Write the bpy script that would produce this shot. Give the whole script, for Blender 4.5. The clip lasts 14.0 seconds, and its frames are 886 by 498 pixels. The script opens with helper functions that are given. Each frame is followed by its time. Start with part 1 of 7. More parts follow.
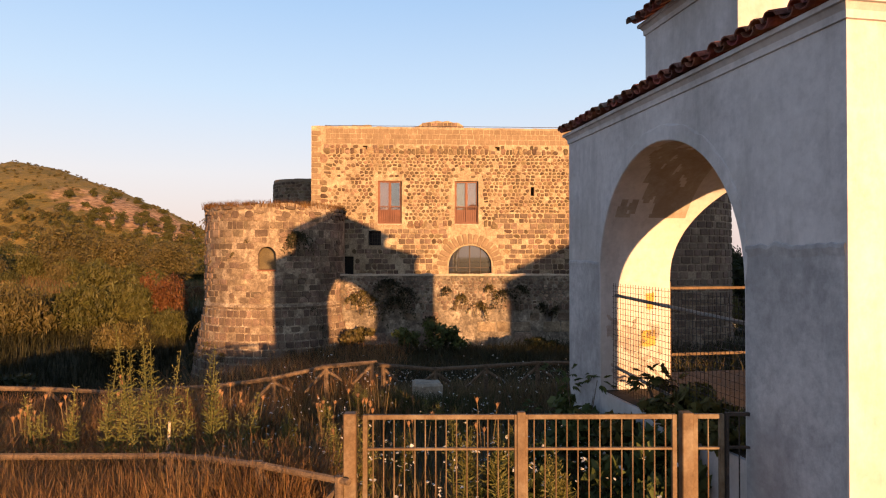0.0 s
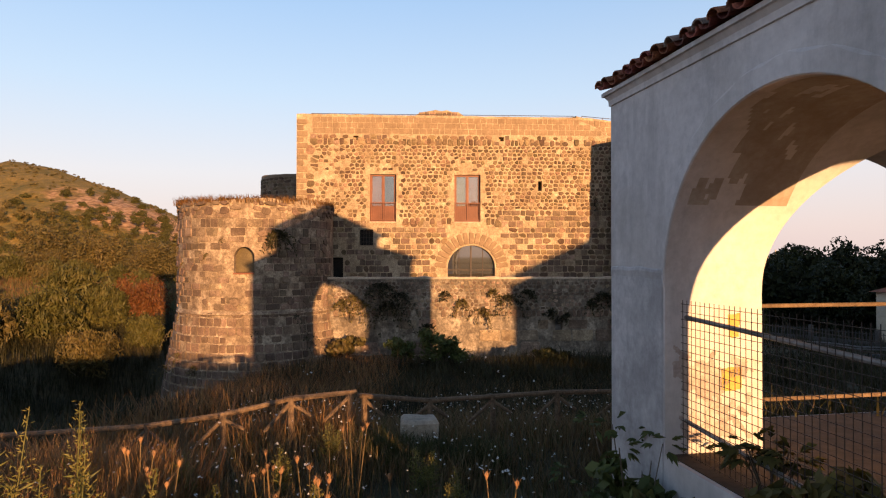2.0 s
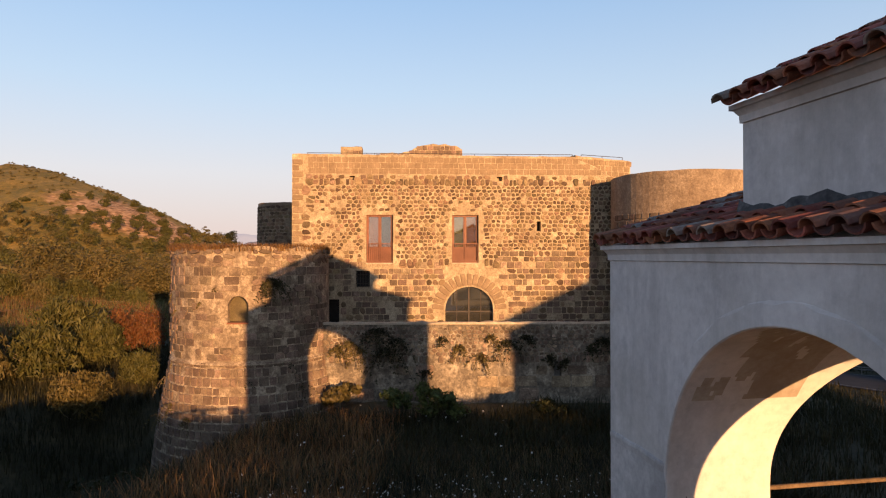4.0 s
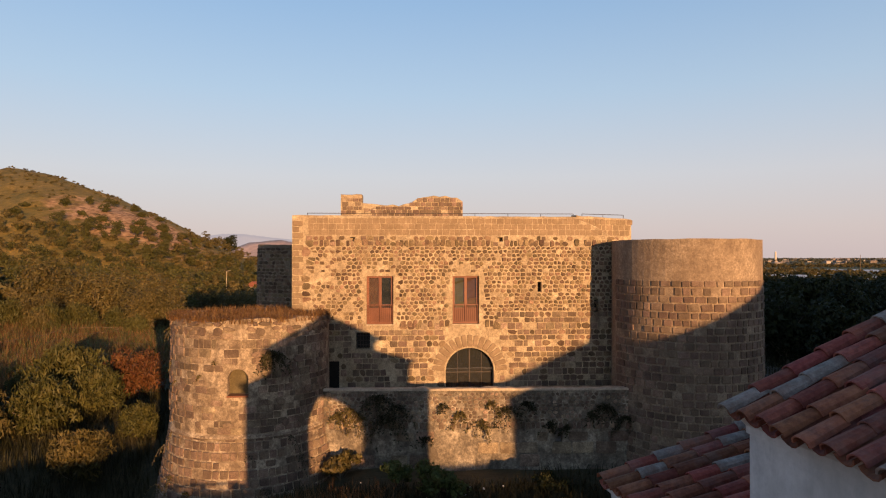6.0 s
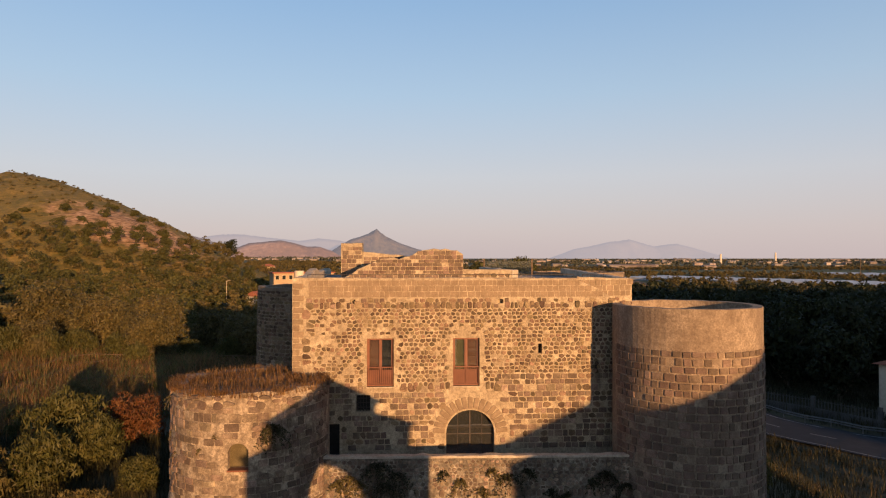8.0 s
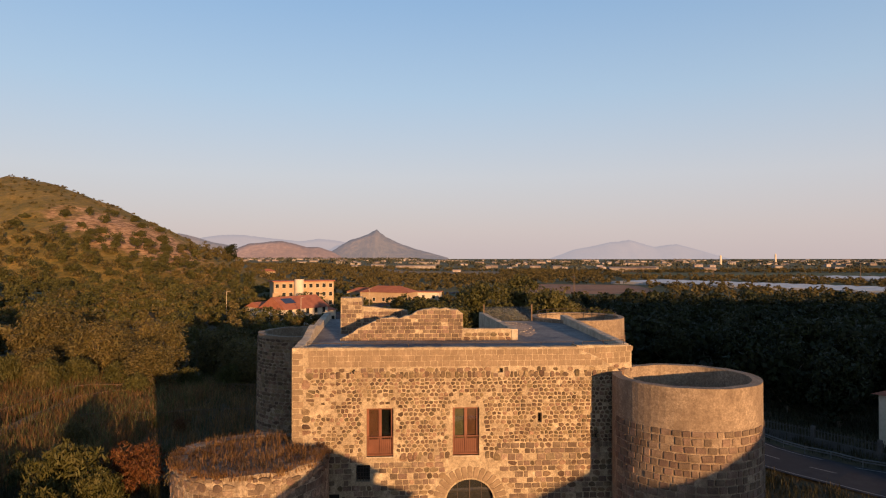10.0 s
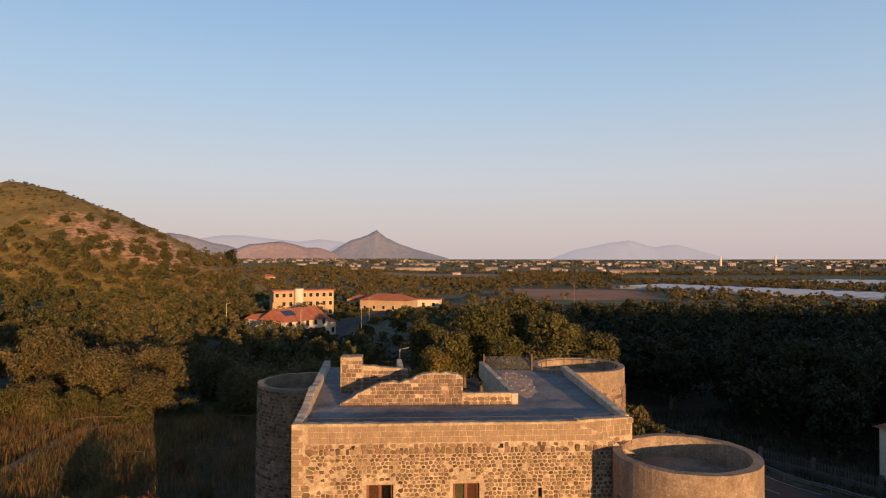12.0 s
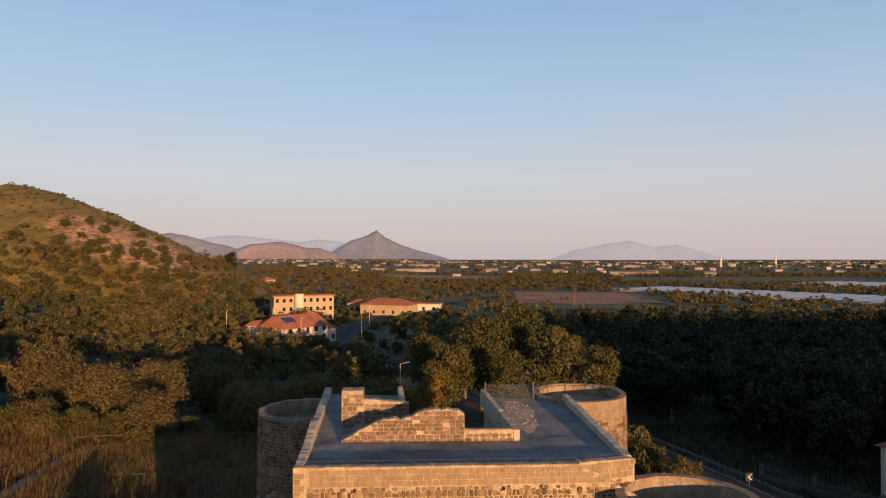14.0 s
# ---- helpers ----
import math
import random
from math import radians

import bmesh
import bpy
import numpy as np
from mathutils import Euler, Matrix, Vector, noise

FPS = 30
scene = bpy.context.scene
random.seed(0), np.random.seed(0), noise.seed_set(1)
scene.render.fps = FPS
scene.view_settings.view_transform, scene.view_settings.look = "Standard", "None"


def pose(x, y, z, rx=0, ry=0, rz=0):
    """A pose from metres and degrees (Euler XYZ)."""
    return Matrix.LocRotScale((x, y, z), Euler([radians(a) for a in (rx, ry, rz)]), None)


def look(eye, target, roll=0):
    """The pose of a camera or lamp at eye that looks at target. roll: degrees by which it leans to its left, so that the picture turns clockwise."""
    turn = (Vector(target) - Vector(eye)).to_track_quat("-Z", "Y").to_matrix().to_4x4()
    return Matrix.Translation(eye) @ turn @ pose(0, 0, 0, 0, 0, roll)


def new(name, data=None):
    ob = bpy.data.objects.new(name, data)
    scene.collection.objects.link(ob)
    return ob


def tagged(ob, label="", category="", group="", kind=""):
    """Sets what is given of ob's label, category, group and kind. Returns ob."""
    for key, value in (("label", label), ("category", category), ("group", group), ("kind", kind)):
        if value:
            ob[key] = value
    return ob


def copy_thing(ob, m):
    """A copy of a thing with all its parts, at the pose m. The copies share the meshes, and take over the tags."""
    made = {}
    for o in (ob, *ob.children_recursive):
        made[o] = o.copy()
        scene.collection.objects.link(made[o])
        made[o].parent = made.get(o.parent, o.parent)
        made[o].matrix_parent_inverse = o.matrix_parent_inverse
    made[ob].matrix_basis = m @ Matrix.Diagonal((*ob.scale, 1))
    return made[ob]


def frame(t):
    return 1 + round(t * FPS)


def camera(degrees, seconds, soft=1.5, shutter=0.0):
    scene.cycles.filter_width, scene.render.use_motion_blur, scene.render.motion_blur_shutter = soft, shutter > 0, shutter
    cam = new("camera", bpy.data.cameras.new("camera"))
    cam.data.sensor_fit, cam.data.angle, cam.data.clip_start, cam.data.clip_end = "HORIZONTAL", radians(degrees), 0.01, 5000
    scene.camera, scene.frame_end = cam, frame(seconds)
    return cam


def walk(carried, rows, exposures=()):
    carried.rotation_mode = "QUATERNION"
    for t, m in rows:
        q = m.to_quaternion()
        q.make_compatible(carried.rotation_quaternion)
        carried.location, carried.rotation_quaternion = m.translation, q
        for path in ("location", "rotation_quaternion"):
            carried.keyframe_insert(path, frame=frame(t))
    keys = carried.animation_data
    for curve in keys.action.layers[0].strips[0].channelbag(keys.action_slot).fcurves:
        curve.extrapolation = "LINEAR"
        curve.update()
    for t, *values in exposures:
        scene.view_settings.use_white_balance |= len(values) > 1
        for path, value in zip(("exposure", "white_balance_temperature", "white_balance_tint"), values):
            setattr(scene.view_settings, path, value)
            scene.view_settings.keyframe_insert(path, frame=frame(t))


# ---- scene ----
cam = camera(68.6, 14.0, soft=1.15)
TILT = 0.648  # the lens looks up by this much all along
EYE = 3.2
ROWS = [
    (0.0, 0.0, 0.0, 0.0), (0.5, 0.005, 0.307, 0.0), (1.0, 0.01, 1.064, 0.0), (1.5, 0.024, 2.17, 0.015),
    (2.0, 0.066, 2.977, 0.051), (2.3, 0.09, 3.13, 0.13), (3.0, 0.14, 3.28, 0.72), (3.7, 0.17, 3.34, 1.54), (4.5, 0.184, 3.37, 2.611), (5.0, 0.18, 3.375, 3.304),
    (5.5, 0.17, 3.394, 3.992), (6.0, 0.158, 3.41, 4.686), (6.5, 0.15, 3.425, 5.388), (7.0, 0.145, 3.425, 6.083),
    (7.5, 0.138, 3.43, 6.77), (8.0, 0.138, 3.42, 7.482), (10.5, 0.155, 3.385, 11.451), (11.0, 0.153, 3.387, 12.304),
    (11.5, 0.153, 3.40, 13.169), (12.0, 0.15, 3.44, 13.999), (12.5, 0.144, 3.46, 14.393), (13.0, 0.125, 3.5, 14.68),
    (13.5, 0.095, 3.49, 15.291), (14.0, 0.07, 3.51, 15.9),
]
walk(cam, [(t, pose(x, y, EYE + z, 90 + TILT, 0, 0)) for t, x, y, z in ROWS],
     exposures=[(0.0, 1.42, 6950, 14), (2.2, 1.42, 6950, 14), (5.0, 1.16, 6750, 12), (7.0, 0.97, 6580, 10), (14.0, 0.96, 6520, 10)])

# ---- daylight: a low evening sun behind the camera ----
SUN = Vector((0.46, -1.0, 0.104)).normalized()
sun_el, sun_az = math.asin(SUN.z), math.atan2(SUN.x, SUN.y)
world = bpy.data.worlds.new("evening_sky")
scene.world = world
world.use_nodes = True
wn, wl = world.node_tree.nodes, world.node_tree.links
sky = wn.new("ShaderNodeTexSky")
sky.sky_type, sky.sun_disc = "NISHITA", False
sky.sun_elevation, sky.sun_rotation = sun_el, sun_az
sky.altitude, sky.air_density, sky.dust_density, sky.ozone_density = 100, 1.0, 1.2, 2.5
# the evening haze that lies over the horizon, thinning with height
tc = wn.new("ShaderNodeTexCoord")
sep = wn.new("ShaderNodeSeparateXYZ")
wl.new(tc.outputs["Generated"], sep.inputs[0])
haze = wn.new("ShaderNodeValToRGB")
stops = [(0.0, (2.05, 1.72, 1.72)), (0.04, (2.15, 1.85, 1.86)), (0.12, (2.1, 2.05, 2.2)), (0.24, (1.55, 1.95, 2.45)), (0.42, (0.9, 1.5, 2.4)), (0.62, (0.32, 0.58, 1.08)), (1.0, (0.2, 0.37, 0.8))]
el = haze.color_ramp.elements
while len(el) < len(stops):
    el.new(0.5)
for e, (q, c) in zip(el, stops):
    e.position, e.color = q, (*c, 1)
wl.new(sep.outputs["Z"], haze.inputs[0])
blend = wn.new("ShaderNodeMix")
blend.data_type = "RGBA"
thin = wn.new("ShaderNodeMapRange")
thin.inputs["From Min"].default_value, thin.inputs["From Max"].default_value = 0.0, 0.6
thin.inputs["To Min"].default_value, thin.inputs["To Max"].default_value = 0.95, 0.6
wl.new(sep.outputs["Z"], thin.inputs["Value"])
wl.new(thin.outputs[0], blend.inputs["Factor"])
wl.new(sky.outputs[0], blend.inputs["A"])
wl.new(haze.outputs[0], blend.inputs["B"])
wl.new(blend.outputs["Result"], wn["Background"].inputs[0])
wn["Background"].inputs[1].default_value = 0.15
lamp = bpy.data.lights.new("sun", "SUN")
lamp.energy, lamp.angle, lamp.color = 4.3, radians(0.55), (1.0, 0.565, 0.255)
sun_ob = new("sun", lamp)
sun_ob.matrix_world = look(SUN * 200, (0, 0, 0))

# ---- materials ----
def tree_of(name):
    m = bpy.data.materials.new(name)
    m.use_nodes = True
    nt = m.node_tree
    return m, nt.nodes, nt.links, nt.nodes["Principled BSDF"]


def ramp(n, stops):
    r = n.new("ShaderNodeValToRGB")
    el = r.color_ramp.elements
    while len(el) < len(stops):
        el.new(0.5)
    for e, (p, c) in zip(el, stops):
        e.position, e.color = p, (*c, 1) if len(c) == 3 else c
    return r


def surface(name, dark, mid, light, scale=1.0, fine=14.0, rough=0.9, bump=0.3, vary=0.25, random_by="", metal=0.0,
            streak=0.0, stain=(0.05, 0.045, 0.04), stain_amount=0.0, spec=0.3, bump_dist=0.02, twoside=0.0, blotch=None):
    """Noise at two scales between three colours, a relief, an own tint for each piece, stains or runs, and blotches."""
    m, n, l, p = tree_of(name)
    src = n.new("ShaderNodeNewGeometry").outputs["Position"]
    big = n.new("ShaderNodeTexNoise")
    big.inputs["Scale"].default_value, big.inputs["Detail"].default_value, big.inputs["Roughness"].default_value = scale, 6, 0.65
    l.new(src, big.inputs["Vector"])
    small = n.new("ShaderNodeTexNoise")
    small.inputs["Scale"].default_value, small.inputs["Detail"].default_value, small.inputs["Roughness"].default_value = fine, 5, 0.7
    l.new(src, small.inputs["Vector"])
    mix = n.new("ShaderNodeMath")
    mix.operation = "MULTIPLY_ADD"
    l.new(small.outputs["Fac"], mix.inputs[0])
    mix.inputs[1].default_value = 0.5
    half = n.new("ShaderNodeMath")
    half.operation = "MULTIPLY"
    l.new(big.outputs["Fac"], half.inputs[0])
    half.inputs[1].default_value = 0.5
    l.new(half.outputs[0], mix.inputs[2])
    r = ramp(n, [(0.36, dark), (0.5, mid), (0.64, light)])
    l.new(mix.outputs[0], r.inputs[0])
    col = r.outputs[0]
    if random_by:
        hs = n.new("ShaderNodeHueSaturation")
        if random_by == "object":
            rnd = n.new("ShaderNodeObjectInfo").outputs["Random"]
        else:
            rnd = n.new("ShaderNodeNewGeometry").outputs["Random Per Island"]
        v = n.new("ShaderNodeMapRange")
        v.inputs["To Min"].default_value, v.inputs["To Max"].default_value = 1 - vary, 1 + vary
        l.new(rnd, v.inputs["Value"])
        l.new(v.outputs[0], hs.inputs["Value"])
        frac = n.new("ShaderNodeMath")
        frac.operation = "MULTIPLY"
        l.new(rnd, frac.inputs[0])
        frac.inputs[1].default_value = 7.31
        f2 = n.new("ShaderNodeMath")
        f2.operation = "FRACT"
        l.new(frac.outputs[0], f2.inputs[0])
        hv = n.new("ShaderNodeMapRange")
        hv.inputs["To Min"].default_value, hv.inputs["To Max"].default_value = 0.5 - 0.011 * vary / 0.25, 0.5 + 0.008 * vary / 0.25
        l.new(f2.outputs[0], hv.inputs["Value"])
        l.new(hv.outputs[0], hs.inputs["Hue"])
        l.new(col, hs.inputs["Color"])
        col = hs.outputs[0]
    if stain_amount:
        mp = n.new("ShaderNodeMapping")
        mp.inputs["Scale"].default_value = (1.6, 1.6, 1.6 * (1 - streak) + 0.12 * streak)
        l.new(src, mp.inputs["Vector"])
        sn = n.new("ShaderNodeTexNoise")
        sn.inputs["Scale"].default_value, sn.inputs["Detail"].default_value, sn.inputs["Roughness"].default_value = 1.1, 8, 0.7
        l.new(mp.outputs[0], sn.inputs["Vector"])
        sr = ramp(n, [(0.48, (0, 0, 0)), (0.72, (stain_amount,) * 3)])
        l.new(sn.outputs["Fac"], sr.inputs[0])
        mx = n.new("ShaderNodeMix")
        mx.data_type = "RGBA"
        l.new(sr.outputs[0], mx.inputs["Factor"])
        l.new(col, mx.inputs["A"])
        mx.inputs["B"].default_value = (*stain, 1)
        col = mx.outputs["Result"]
    for tint, amount, size in (blotch if isinstance(blotch, list) else [blotch] if blotch else []):
        bn = n.new("ShaderNodeTexNoise")
        bn.inputs["Scale"].default_value, bn.inputs["Detail"].default_value, bn.inputs["Roughness"].default_value = size, 9, 0.72
        shift = n.new("ShaderNodeVectorMath")
        shift.operation = "ADD"
        shift.inputs[1].default_value = (7.3, 3.1, 11.9)
        l.new(src, shift.inputs[0])
        l.new(shift.outputs[0], bn.inputs["Vector"])
        br = ramp(n, [(0.44, (0, 0, 0)), (0.6, (amount,) * 3)])
        l.new(bn.outputs["Fac"], br.inputs[0])
        bx = n.new("ShaderNodeMix")
        bx.data_type = "RGBA"
        l.new(br.outputs[0], bx.inputs["Factor"])
        l.new(col, bx.inputs["A"])
        bx.inputs["B"].default_value = (*tint, 1)
        col = bx.outputs["Result"]
    l.new(col, p.inputs["Base Color"])
    p.inputs["Roughness"].default_value, p.inputs["Metallic"].default_value = rough, metal
    p.inputs["Specular IOR Level"].default_value = spec
    if bump:
        b = n.new("ShaderNodeBump")
        b.inputs["Strength"].default_value, b.inputs["Distance"].default_value = bump, bump_dist
        l.new(mix.outputs[0], b.inputs["Height"])
        l.new(b.outputs[0], p.inputs["Normal"])
    if twoside:
        tr = n.new("ShaderNodeBsdfTranslucent")
        l.new(col, tr.inputs["Color"])
        ms = n.new("ShaderNodeMixShader")
        ms.inputs[0].default_value = twoside
        l.new(p.outputs[0], ms.inputs[1])
        l.new(tr.outputs[0], ms.inputs[2])
        l.new(ms.outputs[0], n["Material Output"].inputs[0])
    return m


def bare_slope(m, centre, turn, radii):
    """Lays eroded orange earth with a ragged edge over a hill material, round a place on the slope."""
    n, l = m.node_tree.nodes, m.node_tree.links
    p = n["Principled BSDF"]
    grass = p.inputs["Base Color"].links[0].from_socket
    src = n.new("ShaderNodeNewGeometry").outputs["Position"]
    mp = n.new("ShaderNodeMapping")
    mp.vector_type = "TEXTURE"
    mp.inputs["Location"].default_value = centre
    mp.inputs["Rotation"].default_value = (0, 0, radians(90 + turn))
    mp.inputs["Scale"].default_value = radii
    l.new(src, mp.inputs["Vector"])
    far = n.new("ShaderNodeVectorMath")
    far.operation = "LENGTH"
    l.new(mp.outputs[0], far.inputs[0])
    edge = n.new("ShaderNodeTexNoise")
    edge.inputs["Scale"].default_value, edge.inputs["Detail"].default_value, edge.inputs["Roughness"].default_value = 0.06, 9, 0.72
    l.new(src, edge.inputs["Vector"])
    add = n.new("ShaderNodeMath")
    add.operation = "MULTIPLY_ADD"
    l.new(edge.outputs["Fac"], add.inputs[0])
    add.inputs[1].default_value = 2.6
    l.new(far.outputs["Value"], add.inputs[2])
    r = ramp(n, [(0.0, (1, 1, 1)), (1.0, (0, 0, 0))])
    rg = n.new("ShaderNodeMapRange")
    rg.inputs["From Min"].default_value, rg.inputs["From Max"].default_value = 2.1, 2.5
    l.new(add.outputs[0], rg.inputs["Value"])
    l.new(rg.outputs[0], r.inputs[0])
    fine = n.new("ShaderNodeTexNoise")
    fine.inputs["Scale"].default_value, fine.inputs["Detail"].default_value = 0.35, 8
    l.new(src, fine.inputs["Vector"])
    earth = ramp(n, [(0.36, (0.13, 0.075, 0.035)), (0.5, (0.34, 0.19, 0.095)), (0.64, (0.52, 0.32, 0.175))])
    l.new(fine.outputs["Fac"], earth.inputs[0])
    mx = n.new("ShaderNodeMix")
    mx.data_type = "RGBA"
    l.new(r.outputs[0], mx.inputs["Factor"])
    l.new(grass, mx.inputs["A"])
    l.new(earth.outputs[0], mx.inputs["B"])
    l.new(mx.outputs["Result"], p.inputs["Base Color"])


M = {}
# in the mortars the finest dark blotch paints shaded gaps between stones
M["mortar"] = surface("lime_mortar", (0.23, 0.172, 0.108), (0.43, 0.335, 0.22), (0.6, 0.49, 0.335), 1.1, 17, bump=1.0, bump_dist=0.06, stain_amount=0.45, stain=(0.2, 0.145, 0.09), streak=0.4, blotch=[((0.25, 0.182, 0.113), 0.5, 1.4), ((0.12, 0.084, 0.052), 0.5, 7.5)])
M["terrace"] = surface("terrace_mortar", (0.17, 0.134, 0.096), (0.33, 0.268, 0.197), (0.52, 0.438, 0.333), 1.2, 10, bump=0.9, bump_dist=0.06, stain_amount=0.9, stain=(0.045, 0.035, 0.026), streak=0.6, blotch=[((0.07, 0.053, 0.038), 0.75, 0.8), ((0.06, 0.045, 0.033), 0.6, 6.0)])
M["rubble"] = surface("rubble_stone", (0.06, 0.037, 0.021), (0.14, 0.092, 0.054), (0.26, 0.183, 0.112), 2.6, 25, bump=0.9, vary=0.55, random_by="island", stain_amount=0.35, stain=(0.27, 0.2, 0.125))
M["rubble_piece"] = surface("rubble_stone_piece", (0.06, 0.037, 0.021), (0.14, 0.092, 0.054), (0.26, 0.183, 0.112), 2.6, 25, bump=0.9, vary=0.55, random_by="object", stain_amount=0.35, stain=(0.27, 0.2, 0.125))
M["block"] = surface("tuff_block", (0.078, 0.05, 0.035), (0.16, 0.107, 0.075), (0.27, 0.19, 0.132), 2.2, 24, bump=0.8, vary=0.34, random_by="island", stain_amount=0.4, stain=(0.21, 0.155, 0.102), streak=0.2, blotch=((0.07, 0.047, 0.032), 0.5, 0.8))
M["block_piece"] = surface("tuff_block_piece", (0.078, 0.05, 0.035), (0.16, 0.107, 0.075), (0.27, 0.19, 0.132), 2.2, 24, bump=0.8, vary=0.34, random_by="object", stain_amount=0.4, stain=(0.21, 0.155, 0.102), streak=0.2, blotch=((0.07, 0.047, 0.032), 0.5, 0.8))
M["tan"] = surface("new_tuff", (0.15, 0.104, 0.063), (0.22, 0.156, 0.096), (0.3, 0.217, 0.137), 2.2, 24, bump=0.7, vary=0.12, random_by="island", stain_amount=0.4, stain=(0.13, 0.09, 0.06), streak=0.4)
M["coping"] = surface("lime_coping", (0.27, 0.21, 0.15), (0.42, 0.34, 0.25), (0.54, 0.45, 0.34), 1.8, 14, bump=0.6, bump_dist=0.03, stain_amount=0.6, stain=(0.12, 0.095, 0.07))
M["roof_floor"] = surface("roof_screed", (0.085, 0.081, 0.083), (0.15, 0.142, 0.141), (0.28, 0.26, 0.245), 0.45, 6, bump=0.3, stain_amount=0.7, stain=(0.05, 0.05, 0.056), blotch=((0.3, 0.27, 0.24), 0.35, 0.35))
M["bare_deck"] = surface("dry_brown_earth", (0.24, 0.15, 0.095), (0.4, 0.27, 0.18), (0.55, 0.4, 0.28), 1.2, 9, bump=1.0, bump_dist=0.06)
M["plaster"] = surface("weathered_plaster", (0.47, 0.438, 0.432), (0.585, 0.547, 0.535), (0.67, 0.63, 0.61), 1.1, 9, bump=0.35, bump_dist=0.015, stain_amount=0.5, stain=(0.19, 0.18, 0.175), streak=0.85, blotch=((0.36, 0.33, 0.29), 0.45, 0.6))
M["tile"] = surface("clay_tile", (0.12, 0.038, 0.026), (0.225, 0.07, 0.042), (0.32, 0.115, 0.066), 3, 20, bump=0.3, vary=0.45, random_by="island", stain_amount=0.55, stain=(0.2, 0.155, 0.13))
M["tile_piece"] = surface("clay_tile_piece", (0.12, 0.038, 0.026), (0.225, 0.07, 0.042), (0.32, 0.115, 0.066), 3, 20, bump=0.3, vary=0.45, random_by="object", stain_amount=0.55, stain=(0.2, 0.155, 0.13))
M["wood"] = surface("weathered_pole", (0.06, 0.04, 0.025), (0.13, 0.085, 0.052), (0.21, 0.142, 0.088), 5, 34, bump=0.8)
M["joinery"] = surface("red_brown_joinery", (0.11, 0.038, 0.02), (0.165, 0.06, 0.032), (0.22, 0.085, 0.048), 2, 30, rough=0.5, bump=0.1)
M["old_concrete"] = surface("old_concrete", (0.055, 0.05, 0.046), (0.085, 0.078, 0.072), (0.125, 0.115, 0.105), 0.8, 8, bump=0.4)
M["iron"] = surface("dark_iron", (0.03, 0.025, 0.022), (0.05, 0.04, 0.035), (0.09, 0.06, 0.045), 4, 30, rough=0.6, metal=0.3, bump=0.1)
M["gate"] = surface("faded_brown_gate_paint", (0.075, 0.042, 0.02), (0.12, 0.072, 0.036), (0.17, 0.108, 0.06), 4, 30, rough=0.6, bump=0.15, stain_amount=0.55, stain=(0.34, 0.28, 0.2))
# black for sheets that stand in for the shade inside openings
M["black"] = surface("unlit_interior", (0.012, 0.011, 0.01), (0.02, 0.018, 0.016), (0.03, 0.027, 0.024), 1, 8)
M["earth"] = surface("dry_earth", (0.035, 0.023, 0.015), (0.06, 0.04, 0.025), (0.1, 0.068, 0.044), 0.6, 6, bump=0.6, bump_dist=0.05)
M["ground"] = surface("meadow_ground", (0.03, 0.028, 0.013), (0.062, 0.05, 0.024), (0.12, 0.088, 0.042), 0.06, 0.9, bump=0.8, bump_dist=0.25)
M["asphalt"] = surface("asphalt", (0.017, 0.017, 0.02), (0.024, 0.024, 0.028), (0.034, 0.034, 0.038), 0.7, 30, bump=0.2)
M["white_paint"] = surface("road_marking", (0.11, 0.11, 0.11), (0.17, 0.17, 0.17), (0.25, 0.25, 0.24), 2, 20, bump=0.1)
M["bark"] = surface("bark", (0.06, 0.045, 0.03), (0.11, 0.085, 0.06), (0.17, 0.13, 0.095), 3, 18, bump=0.6)


def foliage(name, dark, mid, light, by="island", scale=0.13):
    return surface(name, dark, mid, light, scale, 1.4, rough=0.6, bump=0, vary=0.3, random_by=by, twoside=0.3, spec=0.25)


M["leaf_green"] = foliage("leaves_green", (0.034, 0.036, 0.009), (0.07, 0.066, 0.017), (0.115, 0.098, 0.027))
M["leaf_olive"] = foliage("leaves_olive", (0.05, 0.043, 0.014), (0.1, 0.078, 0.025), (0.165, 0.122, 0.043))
# near-black: the shade of the wood is put into the leaf colour
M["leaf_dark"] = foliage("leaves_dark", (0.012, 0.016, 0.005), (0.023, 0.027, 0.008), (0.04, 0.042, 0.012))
M["leaf_gold"] = foliage("leaves_gold", (0.08, 0.055, 0.008), (0.13, 0.09, 0.014), (0.19, 0.13, 0.025))
M["grass"] = foliage("dry_grass", (0.09, 0.062, 0.03), (0.165, 0.112, 0.052), (0.25, 0.17, 0.08), scale=0.25)
M["grass_green"] = foliage("green_grass", (0.035, 0.04, 0.012), (0.065, 0.066, 0.02), (0.105, 0.095, 0.032), scale=0.25)
M["weed"] = foliage("weed_leaves", (0.07, 0.076, 0.019), (0.11, 0.11, 0.031), (0.16, 0.15, 0.052), scale=2)
M["petal"] = surface("white_umbels", (0.4, 0.38, 0.33), (0.55, 0.52, 0.46), (0.65, 0.62, 0.56), 4, 20, bump=0)
M["flowerhead"] = surface("dry_seed_heads", (0.16, 0.08, 0.035), (0.24, 0.125, 0.06), (0.32, 0.18, 0.09), 4, 20, bump=0)
M["hill_grass"] = surface("dry_hill_grass", (0.09, 0.075, 0.014), (0.23, 0.148, 0.03), (0.38, 0.23, 0.06), 0.05, 0.55, bump=1.0, bump_dist=1.6, blotch=[((0.09, 0.085, 0.017), 0.55, 0.06), ((0.06, 0.056, 0.013), 0.55, 0.22)])
bare_slope(M["hill_grass"], (-164, 345, 24), 58, (50, 26, 40))
